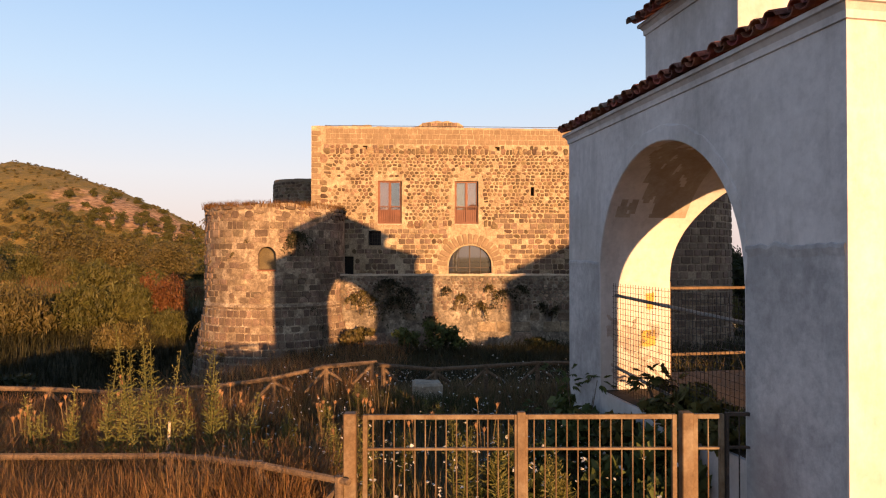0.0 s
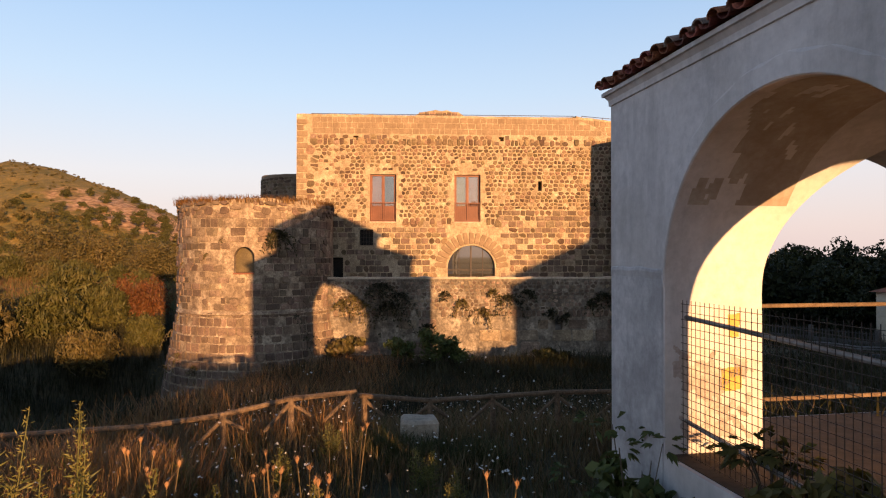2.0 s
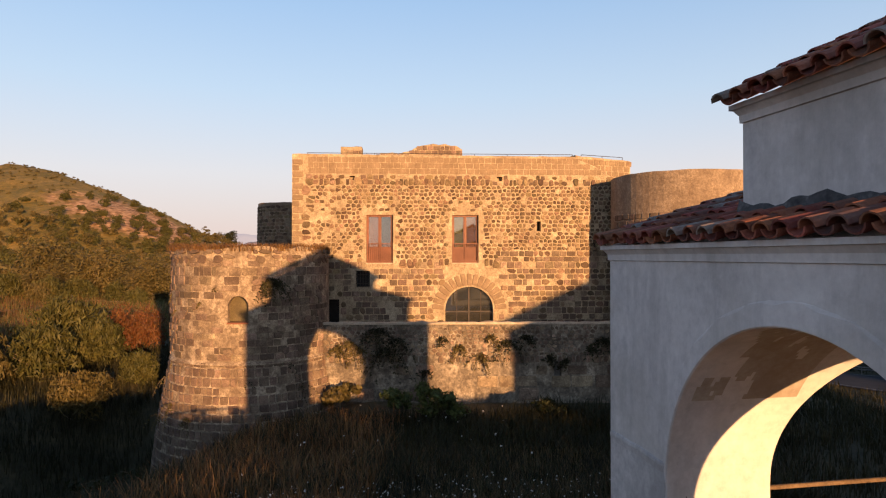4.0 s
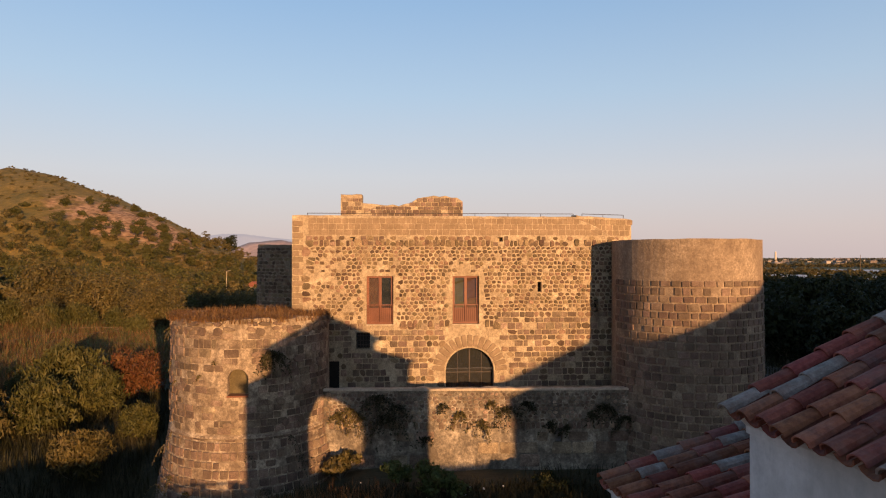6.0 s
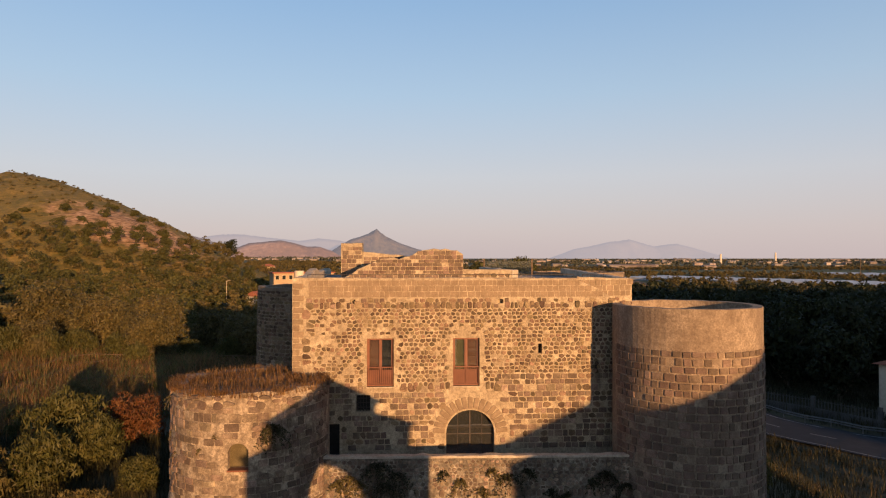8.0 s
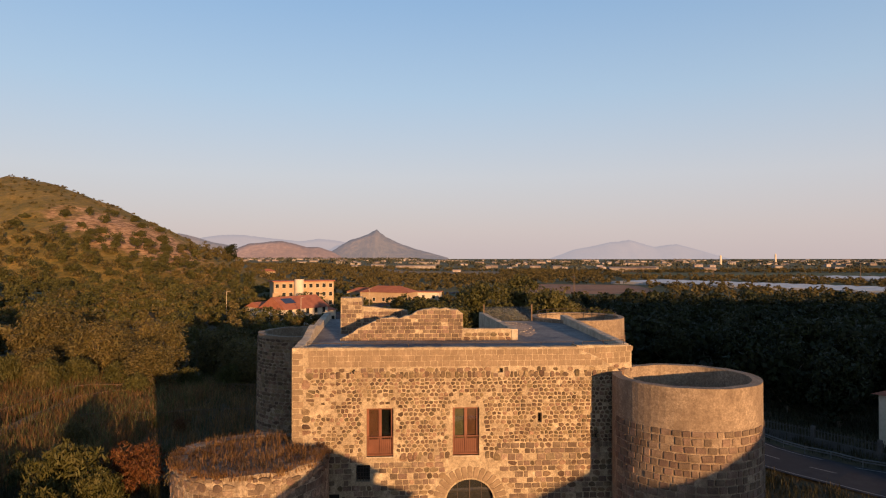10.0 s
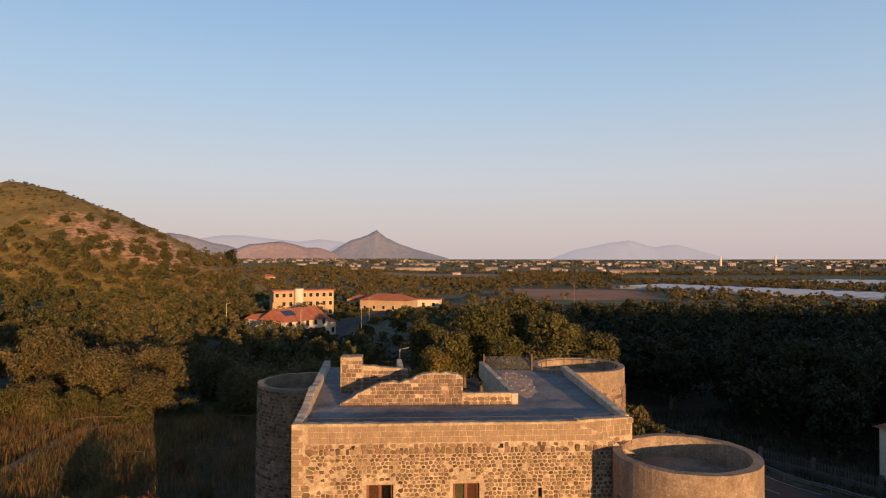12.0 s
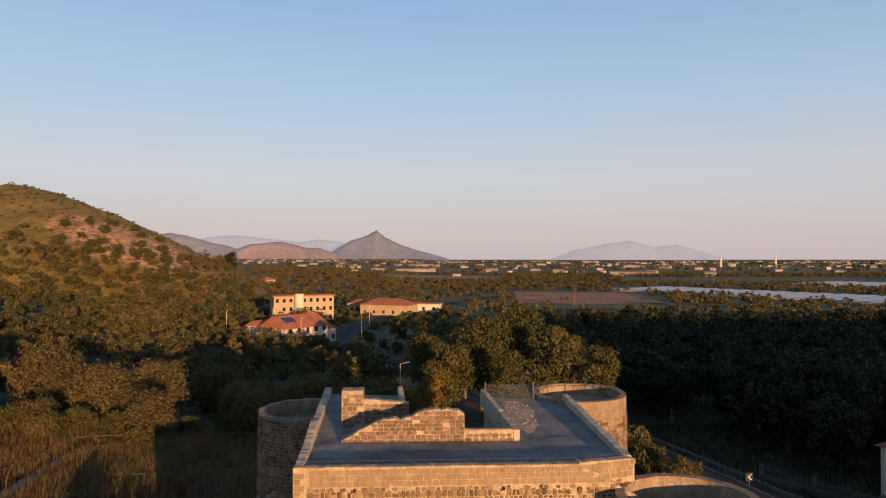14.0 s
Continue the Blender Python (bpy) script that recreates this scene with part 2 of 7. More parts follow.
M["far_plain"] = surface("far_plain", (0.05, 0.054, 0.02), (0.095, 0.088, 0.032), (0.17, 0.13, 0.055), 0.008, 0.09, bump=1.0, bump_dist=3.0)
M["far_leaf"] = surface("far_tree_belts", (0.035, 0.04, 0.026), (0.055, 0.056, 0.036), (0.08, 0.075, 0.05), 0.01, 0.1, bump=0, vary=0.25, random_by="island")
M["rust_leaf"] = foliage("rust_leaves", (0.065, 0.026, 0.009), (0.11, 0.043, 0.014), (0.15, 0.065, 0.022))
M["plume"] = foliage("weed_plumes", (0.11, 0.102, 0.024), (0.175, 0.155, 0.042), (0.235, 0.2, 0.065), scale=2)
M["straw"] = foliage("straw_grass", (0.12, 0.06, 0.022), (0.21, 0.112, 0.042), (0.31, 0.178, 0.07), scale=0.6)
# second blotch: shade of small pits, painted into the mortar
M["mortar_old"] = surface("old_grey_mortar", (0.155, 0.11, 0.073), (0.28, 0.208, 0.142), (0.42, 0.325, 0.228), 1.4, 14, bump=0.9, bump_dist=0.05, stain_amount=0.6, stain=(0.12, 0.082, 0.055), streak=0.85, blotch=[((0.15, 0.102, 0.066), 0.4, 0.7), ((0.11, 0.074, 0.049), 0.5, 9.0)])
M["damp"] = surface("damp_stained_fillet", (0.03, 0.03, 0.033), (0.07, 0.068, 0.07), (0.15, 0.145, 0.145), 3, 14, bump=0.4)
M["leaf_fresh"] = foliage("leaves_fresh", (0.04, 0.055, 0.016), (0.075, 0.095, 0.028), (0.12, 0.135, 0.045))
M["tile_lichen"] = surface("lichen_grey_tile", (0.14, 0.105, 0.085), (0.23, 0.19, 0.165), (0.36, 0.315, 0.28), 4, 22, bump=0.4, stain_amount=0.5, stain=(0.3, 0.11, 0.065))
bw = ((0.095, 0.065, 0.043), (0.205, 0.147, 0.098), (0.36, 0.272, 0.187), 1.8, 20)
M["worn"] = surface("worn_plastered_stone", *bw, bump=0.6, vary=0.5, random_by="island", stain_amount=0.7, stain=(0.075, 0.052, 0.036), streak=0.3, blotch=((0.07, 0.046, 0.031), 0.7, 1.3))
M["worn_piece"] = surface("worn_plastered_stone_piece", *bw, bump=0.6, vary=0.5, random_by="object", stain_amount=0.7, stain=(0.075, 0.052, 0.036), streak=0.3, blotch=((0.07, 0.046, 0.031), 0.7, 1.3))
# second blotch again paints the shade in pits and gaps
M["tower_old"] = surface("stained_tower_mortar", (0.2, 0.145, 0.095), (0.39, 0.3, 0.205), (0.58, 0.46, 0.325), 1.2, 13, bump=0.9, bump_dist=0.06, stain_amount=0.9, stain=(0.085, 0.058, 0.038), streak=0.35, blotch=[((0.1, 0.064, 0.04), 0.65, 1.1), ((0.085, 0.056, 0.037), 0.6, 6.5)])
# herb colour darkened for the shaded ground and walls
M["herb_shaded"] = foliage("shaded_herbs", (0.017, 0.018, 0.007), (0.035, 0.033, 0.013), (0.065, 0.053, 0.022), scale=0.3)
M["shutter"] = surface("brown_inner_shutter", (0.2, 0.075, 0.04), (0.28, 0.11, 0.058), (0.36, 0.15, 0.085), 3, 30, rough=0.6, bump=0.1)
M["curtain"] = surface("pale_yellow_inner_panel", (0.2, 0.165, 0.085), (0.27, 0.225, 0.12), (0.33, 0.28, 0.155), 2, 20, bump=0.1)
M["coat"] = surface("later_grey_render", (0.33, 0.312, 0.31), (0.46, 0.437, 0.43), (0.57, 0.545, 0.53), 1.6, 11, bump=0.5, bump_dist=0.02, stain_amount=0.7, stain=(0.2, 0.19, 0.19), streak=0.6, blotch=((0.24, 0.225, 0.22), 0.5, 0.9))
M["vault_stain"] = surface("damp_brown_plaster", (0.33, 0.28, 0.23), (0.4, 0.35, 0.295), (0.46, 0.42, 0.37), 2.5, 14, bump=0.3, blotch=((0.27, 0.2, 0.15), 0.6, 1.2))
M["pipe"] = surface("dull_steel_tube", (0.13, 0.12, 0.115), (0.2, 0.19, 0.18), (0.28, 0.265, 0.25), 3, 20, rough=0.55, metal=0.3, bump=0.1)
M["worn_jamb"] = surface("mottled_bare_plaster", (0.27, 0.215, 0.19), (0.42, 0.35, 0.305), (0.54, 0.48, 0.43), 4, 18, bump=0.6, blotch=((0.25, 0.2, 0.185), 0.6, 4.5))
M["ochre_stain"] = surface("ochre_stained_plaster", (0.45, 0.27, 0.06), (0.52, 0.33, 0.09), (0.58, 0.4, 0.14), 6, 25, bump=0.2)
M["niche_pane"] = surface("dim_tan_panel", (0.07, 0.052, 0.026), (0.105, 0.08, 0.04), (0.15, 0.115, 0.06), 3, 20, rough=0.3, bump=0.1)

# ---- building helpers ----
rng = random.Random(7)


def part(name, bm, material, parent=None, label="", smooth=False):
    me = bpy.data.meshes.new(name)
    bm.to_mesh(me)
    bm.free()
    return mesh_part(name, me, material, parent, label, smooth)


def mesh_part(name, me, material, parent=None, label="", smooth=False):
    for mt in material if isinstance(material, (list, tuple)) else [material]:
        me.materials.append(mt)
    if smooth:
        me.shade_smooth()
    ob = new(name, me)
    ob.parent = parent
    if label:
        tagged(ob, label)
    return ob


def from_lists(name, verts, faces, material, parent=None, label="", smooth=False):
    me = bpy.data.meshes.new(name)
    me.from_pydata([tuple(v) for v in verts], [], faces)
    me.update()
    return mesh_part(name, me, material, parent, label, smooth)


def thing(name, m, label, category, group="", kind=""):
    ob = new(name)
    ob.empty_display_size = 0.3
    ob.matrix_world = m
    return tagged(ob, label, category, group, kind)


def box(bm, x0, x1, y0, y1, z0, z1, m=None, bevel=0.0):
    r = bmesh.ops.create_cube(bm, size=1)
    bmesh.ops.transform(bm, verts=r["verts"], matrix=Matrix.Translation(((x0 + x1) / 2, (y0 + y1) / 2, (z0 + z1) / 2)) @ Matrix.Diagonal((x1 - x0, y1 - y0, z1 - z0, 1)))
    if bevel:
        es = list({e for v in r["verts"] for e in v.link_edges})
        out = bmesh.ops.bevel(bm, geom=es, offset=bevel, segments=1, affect="EDGES")
        vs = list({v for f in out["faces"] for v in f.verts} | {v for v in r["verts"] if v.is_valid})
    else:
        vs = r["verts"]
    if m is not None:
        bmesh.ops.transform(bm, verts=vs, matrix=m)


def boxpart(name, dims, material, parent=None, label="", m=None, bevel=0.0):
    bm = bmesh.new()
    box(bm, *dims, m=m, bevel=bevel)
    return part(name, bm, material, parent, label)


def rod(bm, a, b, r0, r1=None, seg=8, cap=True):
    a, b = Vector(a), Vector(b)
    d = b - a
    q = d.to_track_quat("Z", "Y").to_matrix().to_4x4()
    bmesh.ops.create_cone(bm, cap_ends=cap, segments=seg, radius1=r0, radius2=r0 if r1 is None else r1, depth=d.length,
                          matrix=Matrix.Translation((a + b) / 2) @ q)


def prism(bm, pts, z0, z1):
    lo = [bm.verts.new((x, y, z0)) for x, y in pts]
    hi = [bm.verts.new((x, y, z1)) for x, y in pts]
    n = len(pts)
    bm.faces.new(lo[::-1])
    bm.faces.new(hi)
    for i in range(n):
        bm.faces.new((lo[i], lo[(i + 1) % n], hi[(i + 1) % n], hi[i]))


def arch_prism(bm, half, spring, bottom, y0, y1, m=None, seg=20, rise=1.0):
    """A solid with a round head, x across, y along, to cut openings with."""
    pts = [(-half, bottom), (half, bottom)] + [(half * math.cos(a), spring + half * rise * math.sin(a)) for a in np.linspace(0, math.pi, seg + 1)]
    a = [bm.verts.new((x, y0, z)) for x, z in pts]
    b = [bm.verts.new((x, y1, z)) for x, z in pts]
    n = len(pts)
    fs = [bm.faces.new(a), bm.faces.new(b[::-1])] + [bm.faces.new((a[i], b[i], b[(i + 1) % n], a[(i + 1) % n])) for i in range(n)]
    bmesh.ops.recalc_face_normals(bm, faces=fs)
    if m is not None:
        bmesh.ops.transform(bm, verts=a + b, matrix=m)


def carve(ob, cutters):
    """Cuts the openings (bmeshes) through a part and keeps the cut mesh."""
    for bm in cutters:
        me = bpy.data.meshes.new("cutter")
        bm.to_mesh(me)
        bm.free()
        c = new("cutter", me)
        bpy.context.view_layer.update()
        c.matrix_world = ob.matrix_world.copy()
        mod = ob.modifiers.new("cut", "BOOLEAN")
        mod.operation, mod.object, mod.solver = "DIFFERENCE", c, "EXACT"
        bpy.context.view_layer.update()
        done = bpy.data.meshes.new_from_object(ob.evaluated_get(bpy.context.evaluated_depsgraph_get()))
        ob.modifiers.clear()
        ob.data = done
        bpy.data.objects.remove(c)
        bpy.data.meshes.remove(me)


def stone_shapes(count, square, seed):
    """Unit stones: x across, z up, the face at y = -1; square 1 gives dressed blocks, 0 rough rubble."""
    r = random.Random(seed)
    out = []
    for _ in range(count):
        ring = []
        for k in range(8):
            a = math.pi / 8 + k * math.pi / 4
            c, s = math.cos(a), math.sin(a)
            if square > 0.5:
                x, z = (0.5 if c > 0 else -0.5), (0.5 if s > 0 else -0.5)
                cut = r.uniform(0.04, 0.16)
                if abs(c) > abs(s):
                    z *= 1 - cut * 1.6
                else:
                    x *= 1 - cut
                x += r.uniform(-0.03, 0.03)
                z += r.uniform(-0.04, 0.04)
            else:
                a += r.uniform(-0.24, 0.24)
                c, s = math.cos(a), math.sin(a)
                q = r.uniform(0.425, 0.555)
                k4 = (abs(c) ** 7 + abs(s) ** 7) ** (-1 / 7)
                x, z = q * c * k4, q * s * k4
            ring.append((x, z))
        verts, faces = [], []
        tilt = r.uniform(-0.15, 0.15)
        for y, k in ((0.3, 1.0), (-0.7, 0.97), (-1.0, 0.84)):
            for x, z in ring:
                verts.append((x * k, y - (tilt * x if y < -0.9 else 0), z * k))
        for lev in (0, 8):
            for k in range(8):
                k2 = (k + 1) % 8
                faces.append((lev + k, lev + k2, lev + 8 + k2, lev + 8 + k))
        faces.append(tuple(range(16, 24)))
        out.append((np.array(verts), faces))
    return out


def lay_pieces(name, mats, shapes, piece_mat, rest_mat, parent, most=300, smooth=False):
    """Pieces at the poses given, the first ones as parts on shared meshes, those past that in one joined part."""
    shared = []
    for v, f in shapes:
        me = bpy.data.meshes.new(name)
        me.from_pydata([tuple(p) for p in v], [], f)
        me.materials.append(piece_mat)
        if smooth:
            me.shade_smooth()
        shared.append(me)
    for i, m in enumerate(mats[:most]):
        ob = new(name, shared[i % len(shared)])
        ob.parent = parent
        ob.matrix_basis = m
    verts, faces, base = [], [], 0
    for i, m in enumerate(mats[most:]):
        v, f = shapes[i % len(shapes)]
        a = np.array(m)
        verts.append(v @ a[:3, :3].T + a[:3, 3])
        faces += [tuple(base + k for k in fc) for fc in f]
        base += len(v)
    if verts:
        ob = from_lists("joined_" + name, np.concatenate(verts), faces, rest_mat, parent, smooth=smooth)
        tagged(ob, kind="stuff")


def stone_pose(p, tangent, w, d, h, turn=0.0):
    """A stone's pose on a wall: p on its face, the tangent along the wall (to the right, seen from outside)."""
    t = Vector((tangent[0], tangent[1], 0)).normalized()
    n = Vector((-t.y, t.x, 0))
    m = Matrix(((t.x, n.x, 0, p[0]), (t.y, n.y, 0, p[1]), (0, 0, 1, p[2]), (0, 0, 0, 1)))
    return m @ pose(0, 0, 0, 0, turn, 0) @ Matrix.Diagonal((w, d, h, 1))


def smooth01(a, b, x):
    t = np.clip((x - a) / (b - a), 0, 1)
    return t * t * (3 - 2 * t)

# ---- the ground ----
def hill(x, y):
    """The long dry hill beside the valley, as a share of its height."""
    dx, dy = np.asarray(x, float) + 307.3, np.asarray(y, float) - 467.0
    u, v = dx * 0.668 + dy * 0.744, -dx * 0.744 + dy * 0.668
    return np.clip(1 - np.hypot(u / 125.3, v / 276.1) ** 1.381, 0, 1) ** 1.151


def height(x, y):
    x, y = np.asarray(x, float), np.asarray(y, float)
    spur = (1 - smooth01(15, 31, x + 0.1 * (y - 30))) * (1 - smooth01(58, 105, y + 0.25 * x))
    top = -1.0 * smooth01(6, 24, y) + 0.5 * smooth01(45, 62, y)
    top = top - 4.3 * np.exp(-((x + 13.6) / 5.0) ** 2 - ((y - 28) / 8.0) ** 2)
    z = -6.0 + (top + 6.0) * spur
    z = z + 1.1 * smooth01(2.2, 4.0, x - 0.18 * (10.9 - y)) * (1 - smooth01(11.2, 16, y)) * smooth01(-30, -12, y + 8) * (1 - smooth01(12, 22, x))
    z = z + 0.36 * smooth01(-5, -1.2, x) * np.exp(-((y - 14.6) / 1.8) ** 2) * (1 - smooth01(5, 9, x))
    # the slope that rises to the hill, and the hill itself
    z = z + 0.055 * np.clip(-32 - x, 0, 140) * smooth01(30, 110, y)
    top = hill(x, y)
    z = z + 68.6 * top
    # an unseen rise added behind, towards the sun, to shade the wood at right
    z = z + 44 * smooth01(56, 77, x + 0.46 * y) * (1 - smooth01(-165, -90, y)) * smooth01(-420, -220, y)
    far = smooth01(150, 600, np.hypot(x, y - 20))
    bump = 0.12 * np.sin(x * 0.9 + 1.3 * np.sin(y * 0.5)) * np.sin(y * 0.8 + np.sin(x * 0.4)) + 0.4 * np.sin(x * 0.11 + 2) * np.sin(y * 0.13) * smooth01(20, 60, np.hypot(x, y - 25))
    bump = bump + top * (2.2 * np.sin(x * 0.09 + y * 0.05) * np.sin(y * 0.08 - x * 0.03) + 1.1 * np.sin(x * 0.23 + 2 * np.sin(y * 0.05)) * np.sin(y * 0.19))
    return z + bump * (1 - far * 0.6)


def hz(x, y):
    return float(height(x, y))


def axis_from(near, share):
    """Steps that grow with the distance, out to the horizon on both sides."""
    out = [0.0]
    while out[-1] < 4900:
        out.append(out[-1] + max(near, out[-1] * (share if out[-1] < 520 else 0.07)))
    return np.array([-q for q in out[:0:-1]] + out)


axis = axis_from(0.7, 0.03)
gx, gy = np.meshgrid(axis, axis + 22)
gz = height(gx, gy)
gv = np.stack([gx, gy, gz], -1).reshape(-1, 3)
gi = np.arange(gx.size).reshape(gx.shape)
gf = np.stack([gi[:-1, :-1], gi[:-1, 1:], gi[1:, 1:], gi[1:, :-1]], -1).reshape(-1, 4)
ground = from_lists("ground", gv, gf.tolist(), [M["ground"], M["hill_grass"], M["far_plain"]], smooth=True)
mid_v = gv[gf].mean(1)
mx, my = mid_v[:, 0], mid_v[:, 1]
slot = np.zeros(len(gf), np.int32)
slot[(np.hypot(mx, my) > 520) | (my > 225) & (mx > -160)] = 2
slot[hill(mx, my) > 0.012] = 1
ground.data.polygons.foreach_set("material_index", slot)
tagged(ground, "dry grassy meadow falling away to a wide plain", "ground", kind="structure")

# ---- road, fields and the far country ----
ROAD = [(62, 28), (47, 49), (38.5, 59.5), (33, 67), (29.5, 75), (24, 88), (12, 108), (-6, 136), (-14, 160), (-29, 190), (-33, 215), (-28, 250), (-5, 330), (40, 420)]


def road_distance(x, y):
    best = 1e9
    for (ax, ay), (bx, by) in zip(ROAD, ROAD[1:]):
        dx, dy = bx - ax, by - ay
        t = min(1, max(0, ((x - ax) * dx + (y - ay) * dy) / (dx * dx + dy * dy)))
        best = min(best, math.hypot(x - ax - t * dx, y - ay - t * dy))
    return best


def smooth_line(pts, step=2.5):
    """Points along a Catmull-Rom line."""
    out = []
    p = [pts[0]] + list(pts) + [pts[-1]]
    for a, b, c, d in zip(p, p[1:], p[2:], p[3:]):
        n = max(2, int(math.hypot(c[0] - b[0], c[1] - b[1]) / step))
        for k in range(n):
            t = k / n
            out.append(tuple(0.5 * (2 * b[i] + (c[i] - a[i]) * t + (2 * a[i] - 5 * b[i] + 4 * c[i] - d[i]) * t * t + (3 * b[i] - a[i] - 3 * c[i] + d[i]) * t ** 3) for i in (0, 1)))
    return out + [pts[-1]]


def ribbon(name, line, offs, mat, lift, label, kind="structure", category="road", dash=0):
    verts, faces = [], []
    for i, (x, y) in enumerate(line):
        a, b = line[max(0, i - 1)], line[min(len(line) - 1, i + 1)]
        d = Vector((b[0] - a[0], b[1] - a[1], 0)).normalized()
        for o in offs:
            px, py = x - d.y * o, y + d.x * o
            verts.append((px, py, max(hz(x, y), hz(px, py)) + lift))
    w = len(offs)
    for i in range(len(line) - 1):
        if dash and (i // dash) % 2:
            continue
        for k in range(w - 1):
            faces.append((i * w + k + 1, i * w + k, (i + 1) * w + k, (i + 1) * w + k + 1))
    ob = from_lists(name, verts, faces, mat)
    return tagged(ob, label, category, kind=kind)


road_line = smooth_line(ROAD)
ribbon("road", road_line, (-3.6, -1.2, 1.2, 3.6), M["asphalt"], 0.12, "asphalt road with white lines")
ribbon("road_line", road_line, (-3.2, -3.05), M["white_paint"], 0.135, "white edge line")
ribbon("road_line", road_line, (3.05, 3.2), M["white_paint"], 0.135, "white edge line")
ribbon("road_line", road_line, (-0.07, 0.07), M["white_paint"], 0.135, "dashed white centre line", dash=1)
PATH = [(-46, 36), (-40, 46), (-37.2, 52), (-36.2, 57.5), (-36.4, 63), (-36.2, 69), (-32, 73)]
M["path_dust"] = surface("pale_dust", (0.2, 0.15, 0.1), (0.28, 0.215, 0.15), (0.36, 0.28, 0.2), 0.6, 6, bump=0.4)


def path_distance(x, y):
    return min(math.hypot(x - a, y - b) for a, b in smooth_line(PATH, 2.5))


ribbon("dirt_path", smooth_line(PATH, 1.2), (-0.8, 0, 0.8), M["path_dust"], 0.12, "pale trodden dirt path", category="path")

M["field_brown"] = surface("ploughed_field", (0.19, 0.09, 0.045), (0.28, 0.135, 0.07), (0.36, 0.185, 0.1), 0.05, 0.6, bump=1.0, bump_dist=0.5)
M["field_green"] = surface("green_field", (0.05, 0.06, 0.02), (0.075, 0.085, 0.028), (0.1, 0.11, 0.04), 0.05, 0.6, bump=1.0, bump_dist=0.5)
M["field_straw"] = surface("stubble_field", (0.16, 0.11, 0.055), (0.22, 0.15, 0.08), (0.28, 0.2, 0.11), 0.05, 0.6, bump=1.0, bump_dist=0.5)
M["plastic"] = surface("greenhouse_film", (0.3, 0.3, 0.31), (0.38, 0.38, 0.39), (0.45, 0.45, 0.46), 0.2, 1.5, rough=0.45, bump=0.1)
FIELDS = []


def patch(name, corners, mat, label, lift=0.25):
    FIELDS.append(corners)
    n = 14
    a, b, c, d = [Vector(q) for q in corners]
    verts, faces = [], []
    for i in range(n + 1):
        for j in range(n + 1):
            p = a.lerp(b, i / n).lerp(d.lerp(c, i / n), j / n)
            verts.append((p.x, p.y, hz(p.x, p.y) + lift))
    for i in range(n):
        for j in range(n):
            q = i * (n + 1) + j
            faces.append((q, q + n + 1, q + n + 2, q + 1))
    return tagged(from_lists(name, verts, faces, mat), label, "field", kind="structure")


def field(x, y):
    for c in FIELDS:
        s = [(c[(i + 1) % 4][0] - c[i][0]) * (y - c[i][1]) - (c[(i + 1) % 4][1] - c[i][1]) * (x - c[i][0]) for i in range(4)]
        if all(v > -1 for v in s) or all(v < 1 for v in s):
            return True
    return False


patch("field", [(40, 345), (118, 345), (130, 440), (50, 470)], M["field_brown"], "bare brown ploughed field")
patch("field", [(35, 305), (120, 300), (118, 343), (40, 343)], M["field_green"], "green crop field")
patch("field", [(-70, 680), (60, 660), (75, 850), (-75, 850)], M["field_straw"], "straw-coloured field")
patch("field", [(170, 620), (420, 600), (520, 760), (210, 780)], M["field_green"], "green field")
patch("field", [(700, 700), (1000, 690), (1150, 900), (760, 900)], M["field_straw"], "pale field")
FIELDS.append([(118, 476), (230, 326), (282, 366), (172, 516)])
FIELDS.append([(286, 560), (416, 464), (492, 525), (363, 618)])


def greenhouses(n, x0, y0, dx, wide, long, turn):
    """A row of low film tunnels side by side, each a thing of its own."""
    seg = 8
    verts, faces = [], []
    for y in (0, long):
        for k in range(seg + 1):
            a = math.pi * k / seg
            verts.append((wide / 2 - wide / 2 * math.cos(a), y, 1.3 + 0.7 * math.sin(a) if 0 < k < seg else 0.0))
    for k in range(seg):
        faces.append((k, k + 1, seg + 2 + k, seg + 1 + k))
    faces.append(tuple(range(seg + 1)))
    faces.append(tuple(range(2 * seg + 1, seg, -1)))
    me = bpy.data.meshes.new("tunnel")
    me.from_pydata(verts, [], faces)
    me.materials.append(M["plastic"])
    for i in range(n):
        ob = new("greenhouse", me)
        x, y = x0 + i * dx[0], y0 + i * dx[1]
        ob.matrix_world = pose(x, y, -6.0, 0, 0, turn)
        tagged(ob, "long low greenhouse tunnel of white film", "greenhouse", "greenhouses on the plain")


greenhouses(15, 122, 476, (7.6, -10.2), 12.6, 60, -53)
greenhouses(12, 290, 560, (11, -8.0), 13.4, 90, -54)


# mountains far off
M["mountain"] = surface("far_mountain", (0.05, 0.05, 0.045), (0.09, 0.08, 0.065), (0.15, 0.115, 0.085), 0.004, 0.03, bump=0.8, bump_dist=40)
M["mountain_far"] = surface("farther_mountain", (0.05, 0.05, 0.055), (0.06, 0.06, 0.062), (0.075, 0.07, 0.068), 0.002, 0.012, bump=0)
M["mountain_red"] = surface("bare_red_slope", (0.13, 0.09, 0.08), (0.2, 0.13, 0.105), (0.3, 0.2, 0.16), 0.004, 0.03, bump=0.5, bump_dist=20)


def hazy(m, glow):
    """Paints haze on a far range: its surface glows in the lit air's colour."""
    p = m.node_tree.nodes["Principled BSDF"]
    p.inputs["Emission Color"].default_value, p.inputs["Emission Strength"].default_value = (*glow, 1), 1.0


# haze as emission: the farther the range, the stronger its own glow
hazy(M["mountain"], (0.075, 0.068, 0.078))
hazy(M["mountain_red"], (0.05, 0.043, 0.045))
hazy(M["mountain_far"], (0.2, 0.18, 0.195))


